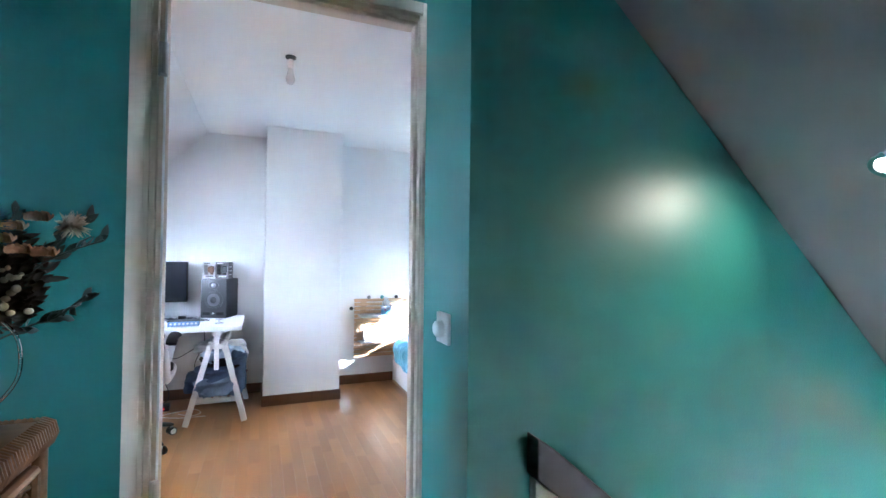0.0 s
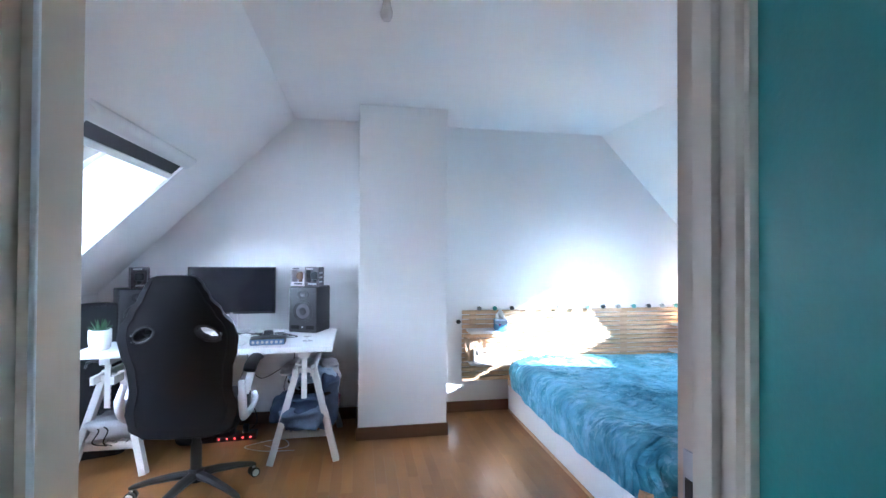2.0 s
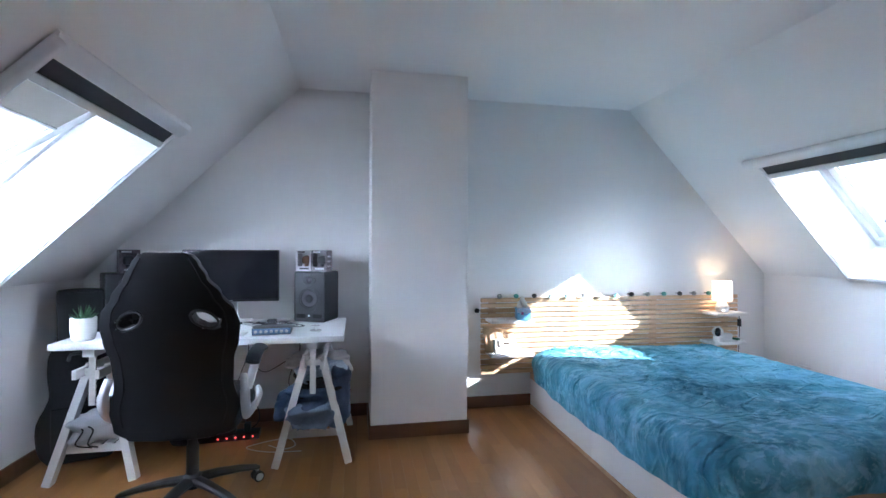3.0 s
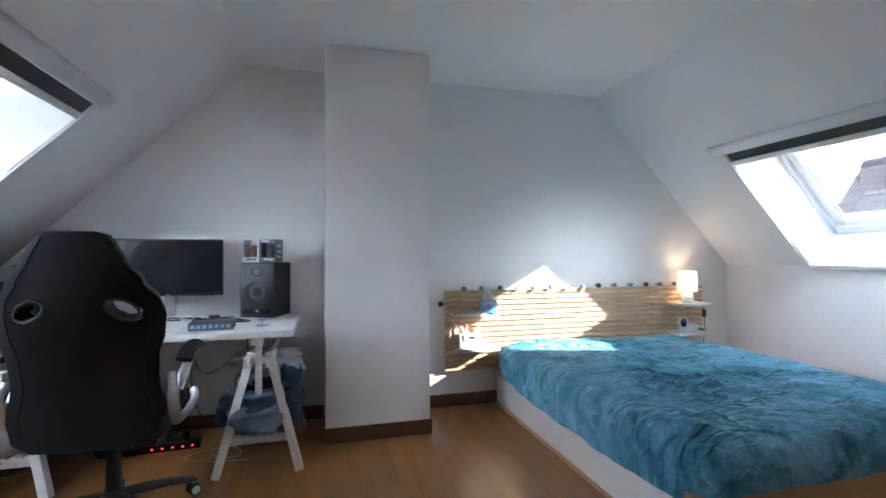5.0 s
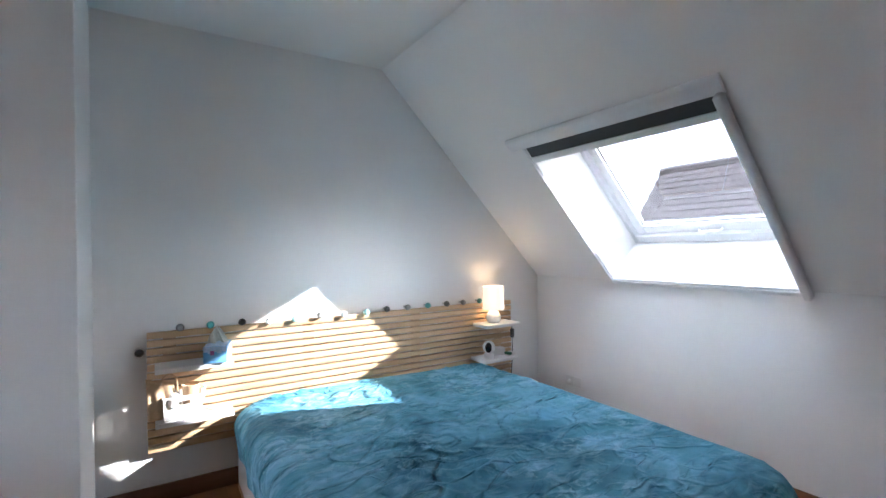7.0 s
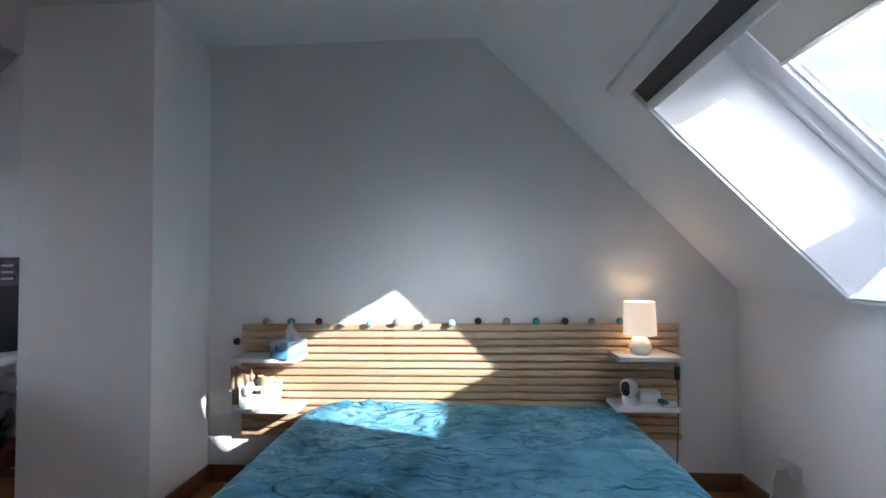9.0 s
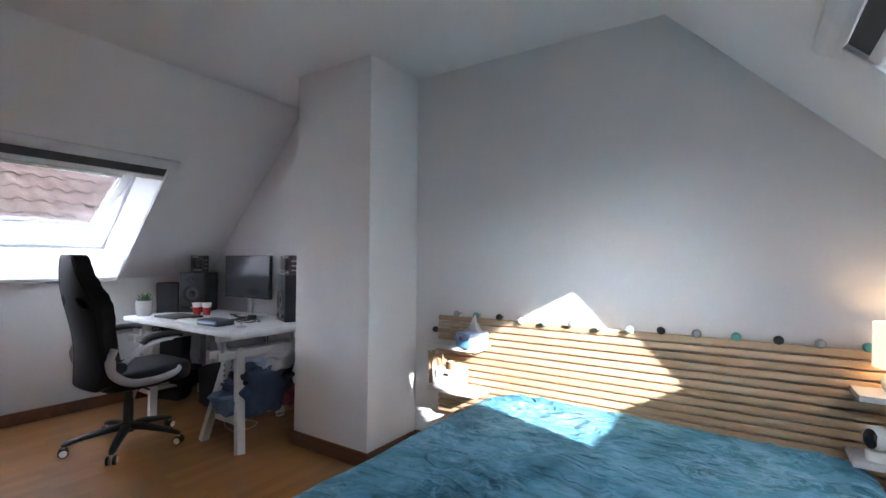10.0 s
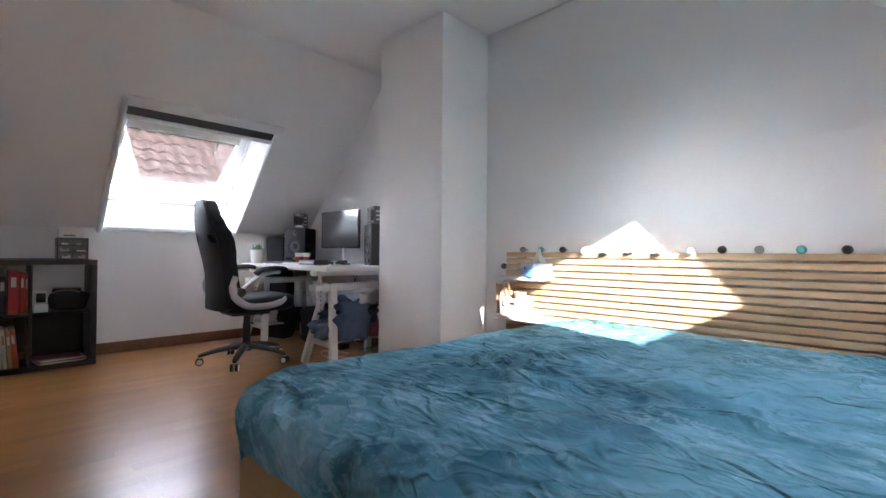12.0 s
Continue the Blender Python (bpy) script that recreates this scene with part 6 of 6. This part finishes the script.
for v in bm.verts:
    if v.is_boundary and hole_r(v.co.x, v.co.z - 0.43) < 1.5:
        hx, hz = min(HOLES, key=lambda h: (h[0] - v.co.x) ** 2 + (h[1] + 0.43 - v.co.z) ** 2)
        r = hole_r(v.co.x, v.co.z - 0.43)
        v.co.x, v.co.z = hx + (v.co.x - hx) / r, hz + 0.43 + (v.co.z - hz - 0.43) / r
rim_loops = [[v.co.copy() for v in bm.verts if v.is_boundary and abs(v.co.x - hx) < 0.075 and abs(v.co.z - 0.43 - hz) < 0.06] for hx, hz in HOLES]
bk_ = part("backrest", bm, BLACK_LEATHER, CH, "tall black backrest with two openings", smooth=60)
sol = bk_.modifiers.new("thickness", "SOLIDIFY")
sol.thickness, sol.offset = 0.085, 0.0
bev = bk_.modifiers.new("soft edge", "BEVEL")
bev.width, bev.segments, bev.limit_method, bev.angle_limit = 0.022, 3, "ANGLE", radians(60)
for pts, (hx, hz) in zip(rim_loops, HOLES):
    bm = B()
    c = sum(pts, Vector()) / len(pts)
    pts.sort(key=lambda p: math.atan2(p.z - c.z, p.x - c.x))
    ring = [p + Vector((0, -0.043, 0)) for p in pts[::2]]
    add_tube(bm, ring + ring[:2], 0.006, 8)
    part("opening_rim", bm, BLACK_PLASTIC, bk_, "plastic rim of the opening")
# stitched seams and pads
for s in (-1, 1):
    bm = B()
    pts = []
    for j in range(30):
        z = 0.06 + 0.76 * j / 29
        x = s * back_half(z) * 0.86
        y = -0.235 - 0.085 * (z / 0.845) ** 1.3 + 0.05 * (abs(x) / 0.276) ** 2 + 0.02 * math.sin(z * 7) - 0.044
        pts.append((x, y, 0.43 + z))
    add_tube(bm, pts, 0.004, 6)
    part("piping", bm, BLACK_CLOTH, bk_, "piping along the backrest edge")
    # arm: silver loop from the backrest along the seat, and the arm itself
    bm = B()
    x = s * 0.285
    add_tube(bm, smooth_path([(x, -0.20, 0.70), (x + s * 0.012, -0.225, 0.63), (x + s * 0.012, -0.20, 0.54), (x, -0.10, 0.475), (x, 0.05, 0.47), (x, 0.16, 0.495), (x - s * 0.02, 0.20, 0.52)]), [0.022] * 8 + [0.028] * 16 + [0.028] * 16 + [0.024] * 8 + [0.016], 12, 0.6)
    loop = part("arm_bracket", bm, SILVER, CH, "silver painted arm bracket")
    bm = B()
    add_tube(bm, smooth_path([(x, -0.17, 0.585), (x + s * 0.01, -0.11, 0.64), (x + s * 0.015, -0.03, 0.70), (x + s * 0.012, 0.06, 0.725), (x + s * 0.01, 0.13, 0.73)]), 0.022, 10, 0.7)
    part("arm", bm, SILVER, CH, "curved silver arm")
    bm = B()
    add_lathe(bm, [(0, -0.03), (0.03, -0.03), (0.032, 0.024), (0.022, 0.034), (0, 0.036)], 20, Matrix.Translation((x + s * 0.01, -0.17, 0.585)) @ Matrix.Rotation(radians(90 * s), 4, "Y"))
    part("pivot", bm, BLACK_PLASTIC, CH, "black pivot knob")
    bm = B()
    add_tube(bm, smooth_path([(x + s * 0.01, -0.06, 0.715), (x + s * 0.01, -0.02, 0.742), (x + s * 0.01, 0.06, 0.757), (x + s * 0.008, 0.15, 0.757), (x + s * 0.008, 0.19, 0.745)]), [0.012] + [0.036] * 31 + [0.02], 12, 0.5)
    part("arm_pad", bm, BLACK_LEATHER, CH, "black arm pad")

# ---------------------------------------------------------------- bookcase
SY0, SY1, SX0, SX1, SZ = 2.33, 3.105, -1.428, -1.078, 0.812
sh = thing("bookcase", "low black-brown open bookcase, half full", "bookcase", ((SX0 + SX1) / 2, (SY0 + SY1) / 2, 0))
# back_panel: dark sheet added behind one cell only, to make its inside dark
for name, lo, hi in (("top", (SX0, SY0, SZ - 0.036), (SX1, SY1, SZ)), ("bottom", (SX0, SY0, 0.0), (SX1, SY1, 0.038)), ("side", (SX0, SY0, 0.0385), (SX1, SY0 + 0.036, SZ - 0.0365)),
                     ("side", (SX0, SY1 - 0.036, 0.0385), (SX1, SY1, SZ - 0.0365)), ("divider", (SX0, 2.709, 0.0385), (SX1 - 0.004, 2.727, SZ - 0.0365)),
                     ("shelf", (SX0, SY0 + 0.0365, 0.405), (SX1 - 0.004, 2.7085, 0.425)), ("back_panel", (SX0, 2.7275, 0.0385), (SX0 + 0.006, SY1 - 0.0365, 0.4045)), ("shelf", (SX0, 2.7275, 0.405), (SX1 - 0.004, SY1 - 0.0365, 0.425))):
    bm = B()
    add_box(bm, lo, hi, 0.004)
    part(name, bm, BLACK_WOOD, sh, world_space=True)


def book(y, z, thick, height, depth, material, label, lean=0, x=SX1 - 0.03, name="book", group="books"):
    b = thing(name, label + " standing in the bookcase", "book", (x, y, z), group=group)
    m = Matrix.Rotation(radians(lean), 4, "X")
    bm = B()
    add_box(bm, (-depth, 0, 0), (0, thick, height), 0.0025, m=m)
    part("cover", bm, material, b)
    bm = B()
    add_box(bm, (-depth + 0.004, 0.003, height - 0.004), (-0.006, thick - 0.003, height + 0.0006), m=m)
    part("pages", bm, PAPER, b, smooth=None)
    bm = B()
    add_box(bm, (-0.001, thick * 0.25, height * 0.62), (0.0008, thick * 0.75, height * 0.85), m=m)
    part("spine_label", bm, PAPER if material is not PAPER else CARD, b, smooth=None)


ORANGE = mat("orange book cloth", (0.45, 0.10, 0.04), 0.6)
DARKB = mat("dark book cloth", (0.03, 0.03, 0.04), 0.6)
book(2.60, 0.4255, 0.055, 0.31, 0.25, RED_CARD, "thick red ring binder", name="ring_binder", group="binders")
book(2.66, 0.4255, 0.026, 0.30, 0.22, RED_CARD, "slim red ring binder", name="ring_binder", group="binders")
book(2.69, 0.4255, 0.012, 0.29, 0.2, ORANGE, "thin orange folder")
book(2.55, 0.4255, 0.04, 0.27, 0.22, DARKB, "dark book")
book(2.50, 0.4255, 0.04, 0.25, 0.22, DARKB, "dark book")
book(2.545, 0.0385, 0.03, 0.27, 0.2, PAPER, "white book", 4)
book(2.58, 0.0385, 0.022, 0.28, 0.2, PAPER, "white book", 4)
book(2.606, 0.0385, 0.024, 0.27, 0.2, CARD, "beige book", 4)
book(2.635, 0.0385, 0.03, 0.28, 0.2, ORANGE, "orange red book", 6)
book(2.50, 0.0385, 0.035, 0.28, 0.2, ORANGE, "orange red book", 2)
book(2.45, 0.0385, 0.035, 0.26, 0.2, PAPER, "white book", 2)
# small clock, dark device heap, papers
ck = thing("desk_clock", "small white framed clock on the shelf", "clock", (-1.12, 2.775, 0.4255))
bm = B()
add_box(bm, (-0.02, -0.038, 0.06), (0.02, 0.038, 0.155), 0.006)
part("frame", bm, WHITE_GLOSS, ck)
bm = B()
add_box(bm, (0.0195, -0.027, 0.075), (0.0212, 0.027, 0.142), 0.001)
part("face", bm, SCREEN_BLACK, ck)
bm = B()
add_box(bm, (-0.03, -0.042, 0.0), (0.03, 0.042, 0.0595), 0.004)
part("foot_box", bm, WHITE_GLOSS, ck)
garment("camera_bag", "dark camera bag lying on the shelf", BLACK_CLOTH, (-1.21, 2.94, 0.4255), (0.2, 0.24, 0.14), 12, 8, 1.6, 0.12)
pr = thing("box_camera", "old dark folding camera with brown trim", "camera", (-1.16, 2.93, 0.56), -10)
bm = B()
add_box(bm, (-0.05, -0.085, 0.0), (0.05, 0.085, 0.035), 0.008)
part("body", bm, BLACK_PLASTIC, pr)
bm = B()
add_tube(bm, smooth_path([(0.052, -0.08, 0.005), (0.06, -0.04, 0.02), (0.06, 0.04, 0.02), (0.052, 0.08, 0.005)]), 0.006, 8)
part("strap", bm, CARD, pr, "brown strap")
for k in range(6):
    bm = B()
    add_box(bm, (-0.10, -0.14, 0), (0.10, 0.13, 0.006), 0.001, 1)
    single("magazine", bm, [PAPER, GREY_CLOTH, PINK_CLOTH][k % 3], "magazine lying in a loose pile", "magazine", group="magazines", place=(-1.20, 2.90 + random.uniform(-0.015, 0.015), 0.0385 + 0.0065 * k), turn=random.uniform(-8, 8))
# on top of the bookcase
dr = thing("drawer_organizer", "small smoky plastic organizer with six drawers", "organizer", (-1.17, 2.955, SZ))
OH = 0.168
bm = B()
for lo, hi in (((-0.07, -0.095, 0), (0.06, -0.089, OH)), ((-0.07, 0.089, 0), (0.06, 0.095, OH)), ((-0.07, -0.089, OH - 0.006), (0.06, 0.089, OH)), ((-0.07, -0.089, 0), (0.06, 0.089, 0.005)), ((-0.07, -0.089, 0.005), (-0.064, 0.089, OH - 0.006))):
    add_box(bm, lo, hi)
part("case", bm, BLACK_PLASTIC, dr, smooth=None)
SMOKE = mat("smoky grey plastic", (0.22, 0.22, 0.21), 0.2, vary=0.4, grain=25, patch=20)
rng = random.Random(5)
for r in range(3):
    for c in range(2):
        bm = B()
        y0, z0 = -0.087 + 0.0875 * c, 0.009 + 0.051 * r
        add_box(bm, (-0.06, y0, z0), (0.063, y0 + 0.0855, z0 + 0.047), 0.004)
        d = part("drawer", bm, SMOKE, dr)
        bm = B()
        add_box(bm, (0.0635, y0 + 0.028, z0 + 0.019), (0.073, y0 + 0.056, z0 + 0.028), 0.002)
        part("grip", bm, SMOKE, d)
        bm = B()   # what shows through the drawer front
        add_box(bm, (0.0628, y0 + 0.01 + rng.uniform(0, 0.02), z0 + 0.004), (0.0636, y0 + rng.uniform(0.05, 0.08), z0 + rng.uniform(0.014, 0.03)))
        part("contents", bm, GREY_CLOTH if (r + c) % 2 else PAPER, d, "pale contents behind the smoky front", smooth=None)
bm = B()
add_box(bm, (-0.06, -0.078, 0), (0.05, 0.072, 0.066), 0.004)
wb = single("white_box", bm, PAPER, "white printed carton on top of the organizer", "box", place=(-1.17, 2.95, SZ + OH + 0.0005))
bm = B()
add_box(bm, (0.0495, -0.05, 0.012), (0.0508, 0.02, 0.024))
part("print", bm, SMOKE, wb, "grey printed picture", smooth=None)
bm = B()
add_box(bm, (-1.40, 2.36, SZ + 0.0005), (-1.09, 2.85, SZ + 0.012), 0.003)
single("grey_board", bm, SMOKE, "thin grey board lying on the bookcase", "board")


# ---------------------------------------------------------------- outside
GROUND = -5.4
GRASS = mat("grass and paving far below", (0.27, 0.26, 0.22), 0.9, vary=0.3, grain=3, patch=0.15, bump=0)
bm = B()
bmesh.ops.create_grid(bm, x_segments=2, y_segments=2, size=1500, matrix=Matrix.Translation((0, 0, GROUND)))
single("ground", bm, GRASS, "gardens and streets below the houses", "ground", kind="structure", smooth=None)
PLASTER = mat("cream rendered house wall", (0.55, 0.50, 0.42), 0.9, vary=0.06, grain=20)
TILE = wood("weathered orange clay tile", (0.15, 0.09, 0.07), (0.24, 0.16, 0.125), rough=0.85, axis=1, scale=1.5, per_piece=0.3)
TILE_BROWN = wood("brown flat roof tile", (0.14, 0.118, 0.112), (0.23, 0.195, 0.185), rough=0.8, axis=1, scale=1.5, per_piece=0.3)

# neighbour to the west, with a pantile roof towards the window
RX, RZ, PITCH = -7.6, 3.42, radians(43)
west = thing("neighbour_house", "cream house with a weathered orange pantile roof", "house", (-9, 8, GROUND), kind="")
bm = B()
add_prism(bm, [(-4.2, 0.0), (4.2, 0.0), (4.2, 4.4), (0.0, 8.6), (-4.2, 4.4)], Matrix.Translation((RX, 14.0, GROUND)) @ Matrix.Rotation(radians(90), 4, "X"), 9.3)
part("wall", bm, PLASTER, west, world_space=True)
# slope frame: x along the ridge (north), y up the slope, z out
sx = Vector((0, 1, 0))
sy = Vector((-math.cos(PITCH), 0, math.sin(PITCH)))
sz = sx.cross(sy)
ms_ = Matrix((sx, sy, sz)).transposed().to_4x4()
ms_.translation = Vector((RX, 4.45, RZ)) - sy * 5.2
bm = B()
add_box(bm, (0, 0, -0.16), (9.8, 5.25, -0.05), m=ms_)
roof = part("roof", bm, TILE, west, "orange pantile roof", world_space=True, smooth=None)
TW, TL = 0.27, 0.335


def pantile(bm, m):
    """One S-shaped pantile, lower end lapping over the row below."""
    n = 10
    top, low = [], []
    for i in range(n + 1):
        x = TW * 1.06 * i / n
        z = 0.032 * math.sin(2 * math.pi * i / n * 0.98 + 0.4)
        top.append((bm.verts.new(m @ Vector((x, 0.0, z + 0.03))), bm.verts.new(m @ Vector((x, TL * 1.12, z - 0.005)))))
        low.append((bm.verts.new(m @ Vector((x, 0.0, z + 0.008))), bm.verts.new(m @ Vector((x, TL * 1.12, z - 0.02)))))
    for a, b, c, d in zip(top, top[1:], low, low[1:]):
        bm.faces.new((a[0], b[0], b[1], a[1]))
        bm.faces.new((c[0], d[0], b[0], a[0]))


bm = B()
pantile(bm, Matrix())
tile_me = mesh_of("tile", bm, TILE, 50)
inv = (west.matrix_basis).inverted()
near = 0
bm = B()
for r in range(15):
    for c in range(34):
        m = ms_ @ Matrix.Translation((TW * c, TL * r, 0)) @ pose(0, 0, 0, random.uniform(-0.6, 0.6), random.uniform(-0.6, 0.6), random.uniform(-0.7, 0.7))
        if c < 22 and r >= 3:
            ob = new("tile", tile_me)
            ob.parent = roof
            ob.matrix_basis = inv @ m
        else:
            pantile(bm, m)
rest = part("tiles", bm, TILE, roof, world_space=False, smooth=50)
rest.data.transform(inv)
tagged(rest, kind="stuff")
bm = B()
for k in range(24):
    y = 4.45 + 0.4 * k
    add_tube(bm, [(RX, y, RZ + 0.02), (RX, y + 0.2, RZ + 0.025), (RX, y + 0.41, RZ + 0.035)], [0.12, 0.115, 0.105], 12, 0.8)
part("ridge_tiles", bm, TILE, roof, "half-round ridge tiles", world_space=True)
bm = B()
add_box(bm, (-0.06, 0, -0.12), (0.02, 5.25, 0.055), 0.01, m=ms_)
part("verge", bm, PLASTER, roof, "pale mortar verge", world_space=True)

# neighbour to the east, brown tiles
east = thing("neighbour_house", "house with a brown flat-tiled roof", "house", (15, 6, GROUND))
EXR, EZR = 12.9, 3.28
bm = B()
add_box(bm, (10.9, -3.0, GROUND), (18.0, 9.2, 1.4), 0.0)
part("wall", bm, PLASTER, east, world_space=True)
e_s = Vector((2.4, 0, 2.9)).normalized()
e_n = Vector((-e_s.z, 0, e_s.x))
me_ = Matrix((Vector((0, -1, 0)), e_s, e_n)).transposed().to_4x4()
me_.translation = Vector((EXR, 9.4, EZR)) - e_s * 3.7
bm = B()
add_box(bm, (-0.15, 0, -0.12), (13, 3.72, -0.03), m=me_)
add_box(bm, (-0.15, 0, -0.12), (13, 3.72, -0.03), m=Matrix.Translation((2 * EXR, 0, 0)) @ Matrix.Diagonal((-1, 1, 1, 1)) @ me_)
roof_e = part("roof", bm, TILE_BROWN, east, "brown flat-tiled roof", world_space=True, smooth=None)
bm = B()
for r in range(19):
    for c in range(44):
        o = 0.14 if r % 2 else 0.0
        m = me_ @ Matrix.Translation((0.285 * c + o, 0.2 * r, 0.012 + random.uniform(0, 0.005))) @ Matrix.Rotation(radians(-7), 4, "X")
        add_box(bm, (-0.138, 0, -0.014), (0.138, 0.225, 0.006), m=m)
tl = part("tiles", bm, TILE_BROWN, roof_e, world_space=True, smooth=None)
tagged(tl, kind="stuff")
bm = B()
for k in range(32):
    y = 9.5 - 0.4 * k
    add_tube(bm, [(EXR, y, EZR + 0.0), (EXR, y - 0.41, EZR + 0.02)], [0.11, 0.1], 10, 0.8)
part("ridge_tiles", bm, TILE_BROWN, roof_e, "ridge tiles", world_space=True)

# a small house farther off, with chimney and aerial
far = thing("far_house", "distant cream house with a white chimney and aerial", "house", (18, 16.6, GROUND))
bm = B()
add_prism(bm, [(-3, 0), (3, 0), (3, 5.2), (0, 7.9), (-3, 5.2)], Matrix.Translation((18.4, 19.0, GROUND)) @ Matrix.Rotation(radians(90), 4, "X"), 5)
part("wall", bm, PLASTER, far, world_space=True)
bm = B()
add_box(bm, (17.55, 15.2, 1.0), (18.25, 15.7, 3.15), 0.02)
add_box(bm, (17.48, 15.13, 3.15), (18.32, 15.77, 3.27), 0.02)
part("chimney", bm, WHITE_WALL, far, "white rendered chimney", world_space=True)
bm = B()
add_tube(bm, [(17.9, 15.45, 3.2), (17.9, 15.45, 4.3)], 0.025, 6)
for k in range(4):
    add_tube(bm, [(17.55 + 0.02 * k, 15.45, 3.75 + 0.15 * k), (18.3 - 0.03 * k, 15.3, 3.75 + 0.15 * k)], 0.015, 5)
part("aerial", bm, STEEL, far, "thin metal aerial", world_space=True)

LEAF_C = mat("dark conifer needles", (0.07, 0.115, 0.075), 0.8, vary=0.4, grain=3)
LEAF_B = mat("green bush leaves", (0.09, 0.12, 0.035), 0.8, vary=0.4, grain=3)
BARK = mat("brown bark", (0.08, 0.055, 0.035), 0.9, vary=0.3)
rng = random.Random(21)


def conifer(x, y, top):
    h = top - GROUND
    t = thing("conifer", "tall dark green conifer behind the houses", "tree", (x, y, GROUND))
    bm = B()
    add_tube(bm, [(0, 0, 0), (0, 0, h * 0.5), (0, 0, h * 0.98)], [0.3, 0.18, 0.03], 10)
    part("trunk", bm, BARK, t)
    bm = B()
    for k in range(46):
        f = k / 45
        z = h * (0.30 + 0.68 * f)
        reach = 2.3 * (1 - f) ** 0.9 + 0.08
        for j in range(6):
            a = rng.uniform(0, 6.28)
            d = Vector((math.cos(a), math.sin(a), 0))
            ln = reach * rng.uniform(0.65, 1.1)
            for s in range(9):
                q = (s + 1) / 9
                c = Vector((0, 0, z)) + d * ln * q + Vector((0, 0, 0.25 * ln * q * q - 0.16 * ln * q))
                for e in range(3):
                    w = d * 0.6 + Vector((rng.gauss(0, 0.7), rng.gauss(0, 0.7), rng.gauss(-0.1, 0.4)))
                    add_leaf(bm, c, w, rng.uniform(0.2, 0.36), 0.075, rng.uniform(0, 6))
    part("crown", bm, LEAF_C, t, "drooping needle branches", smooth=None)


conifer(20.3, 20.6, 7.9)


def bush(x, y, top, r):
    t = thing("garden_tree", "round green garden tree between the houses", "tree", (x, y, GROUND), group="garden trees")
    bm = B()
    add_tube(bm, [(0, 0, 0), (0.1, 0, (top - GROUND) * 0.5), (0, 0.1, top - GROUND - 0.5)], [0.2, 0.14, 0.04], 8)
    part("trunk", bm, BARK, t)
    bm = B()
    for i in range(900):
        d = Vector((rng.gauss(0, 1), rng.gauss(0, 1), rng.gauss(0, 1))).normalized()
        k = r * (0.72 + 0.34 * noise.noise(d * 2.2 + Vector((x, y, 0)))) * rng.uniform(0.6, 1.0)
        c = Vector((0, 0, top - GROUND - r)) + d * k
        add_leaf(bm, c, d + Vector((rng.gauss(0, 0.6), rng.gauss(0, 0.6), rng.gauss(0, 0.6))), rng.uniform(0.18, 0.34), 0.16, rng.uniform(0, 6))
    part("crown", bm, LEAF_B, t, "leafy crown", smooth=None)


for x, y, z, r in ((23.5, 18.2, 3.4, 1.9), (25.5, 17.4, 3.6, 2.0), (27.8, 17.0, 3.3, 2.0), (22.0, 19.6, 2.9, 1.6)):
    bush(x, y, z, r)

# ---------------------------------------------------------------- parquet strips
SW, GAP = 0.0675, 0.0004
lengths = [0.42, 0.5, 0.58]
plank_me = []
for ln in lengths:
    bm = B()
    add_box(bm, (0, 0, -0.006), (SW - GAP, ln - GAP, 0.0))
    plank_me.append(mesh_of("plank", bm, OAK))
rest = B()
rng = random.Random(8)
count = 0
x = WEST
while x < EAST - 0.001:
    y = SOUTH - 0.1 - rng.uniform(0, 0.4)
    w = min(SW, EAST - x)
    while y < NORTH - 0.002:
        k = rng.randrange(3)
        ln = min(lengths[k], NORTH - y)
        lo = max(y, 1.59)
        if -0.45 < x < 1.95 and y > 2.0 and y + lengths[k] < 4.62 and count < 300 and w == SW:
            ob = new("plank", plank_me[k])
            ob.parent = floor
            ob.location = (x, y, rng.uniform(-0.0001, 0.0))
            count += 1
        elif y + ln > lo + 0.005:
            add_box(rest, (x, lo, -0.006), (x + w - GAP, y + ln - GAP, rng.uniform(-0.0001, 0.0)))
        y += lengths[k]
    x += SW
ob = part("planks", rest, OAK, floor, smooth=None)
tagged(ob, kind="stuff")
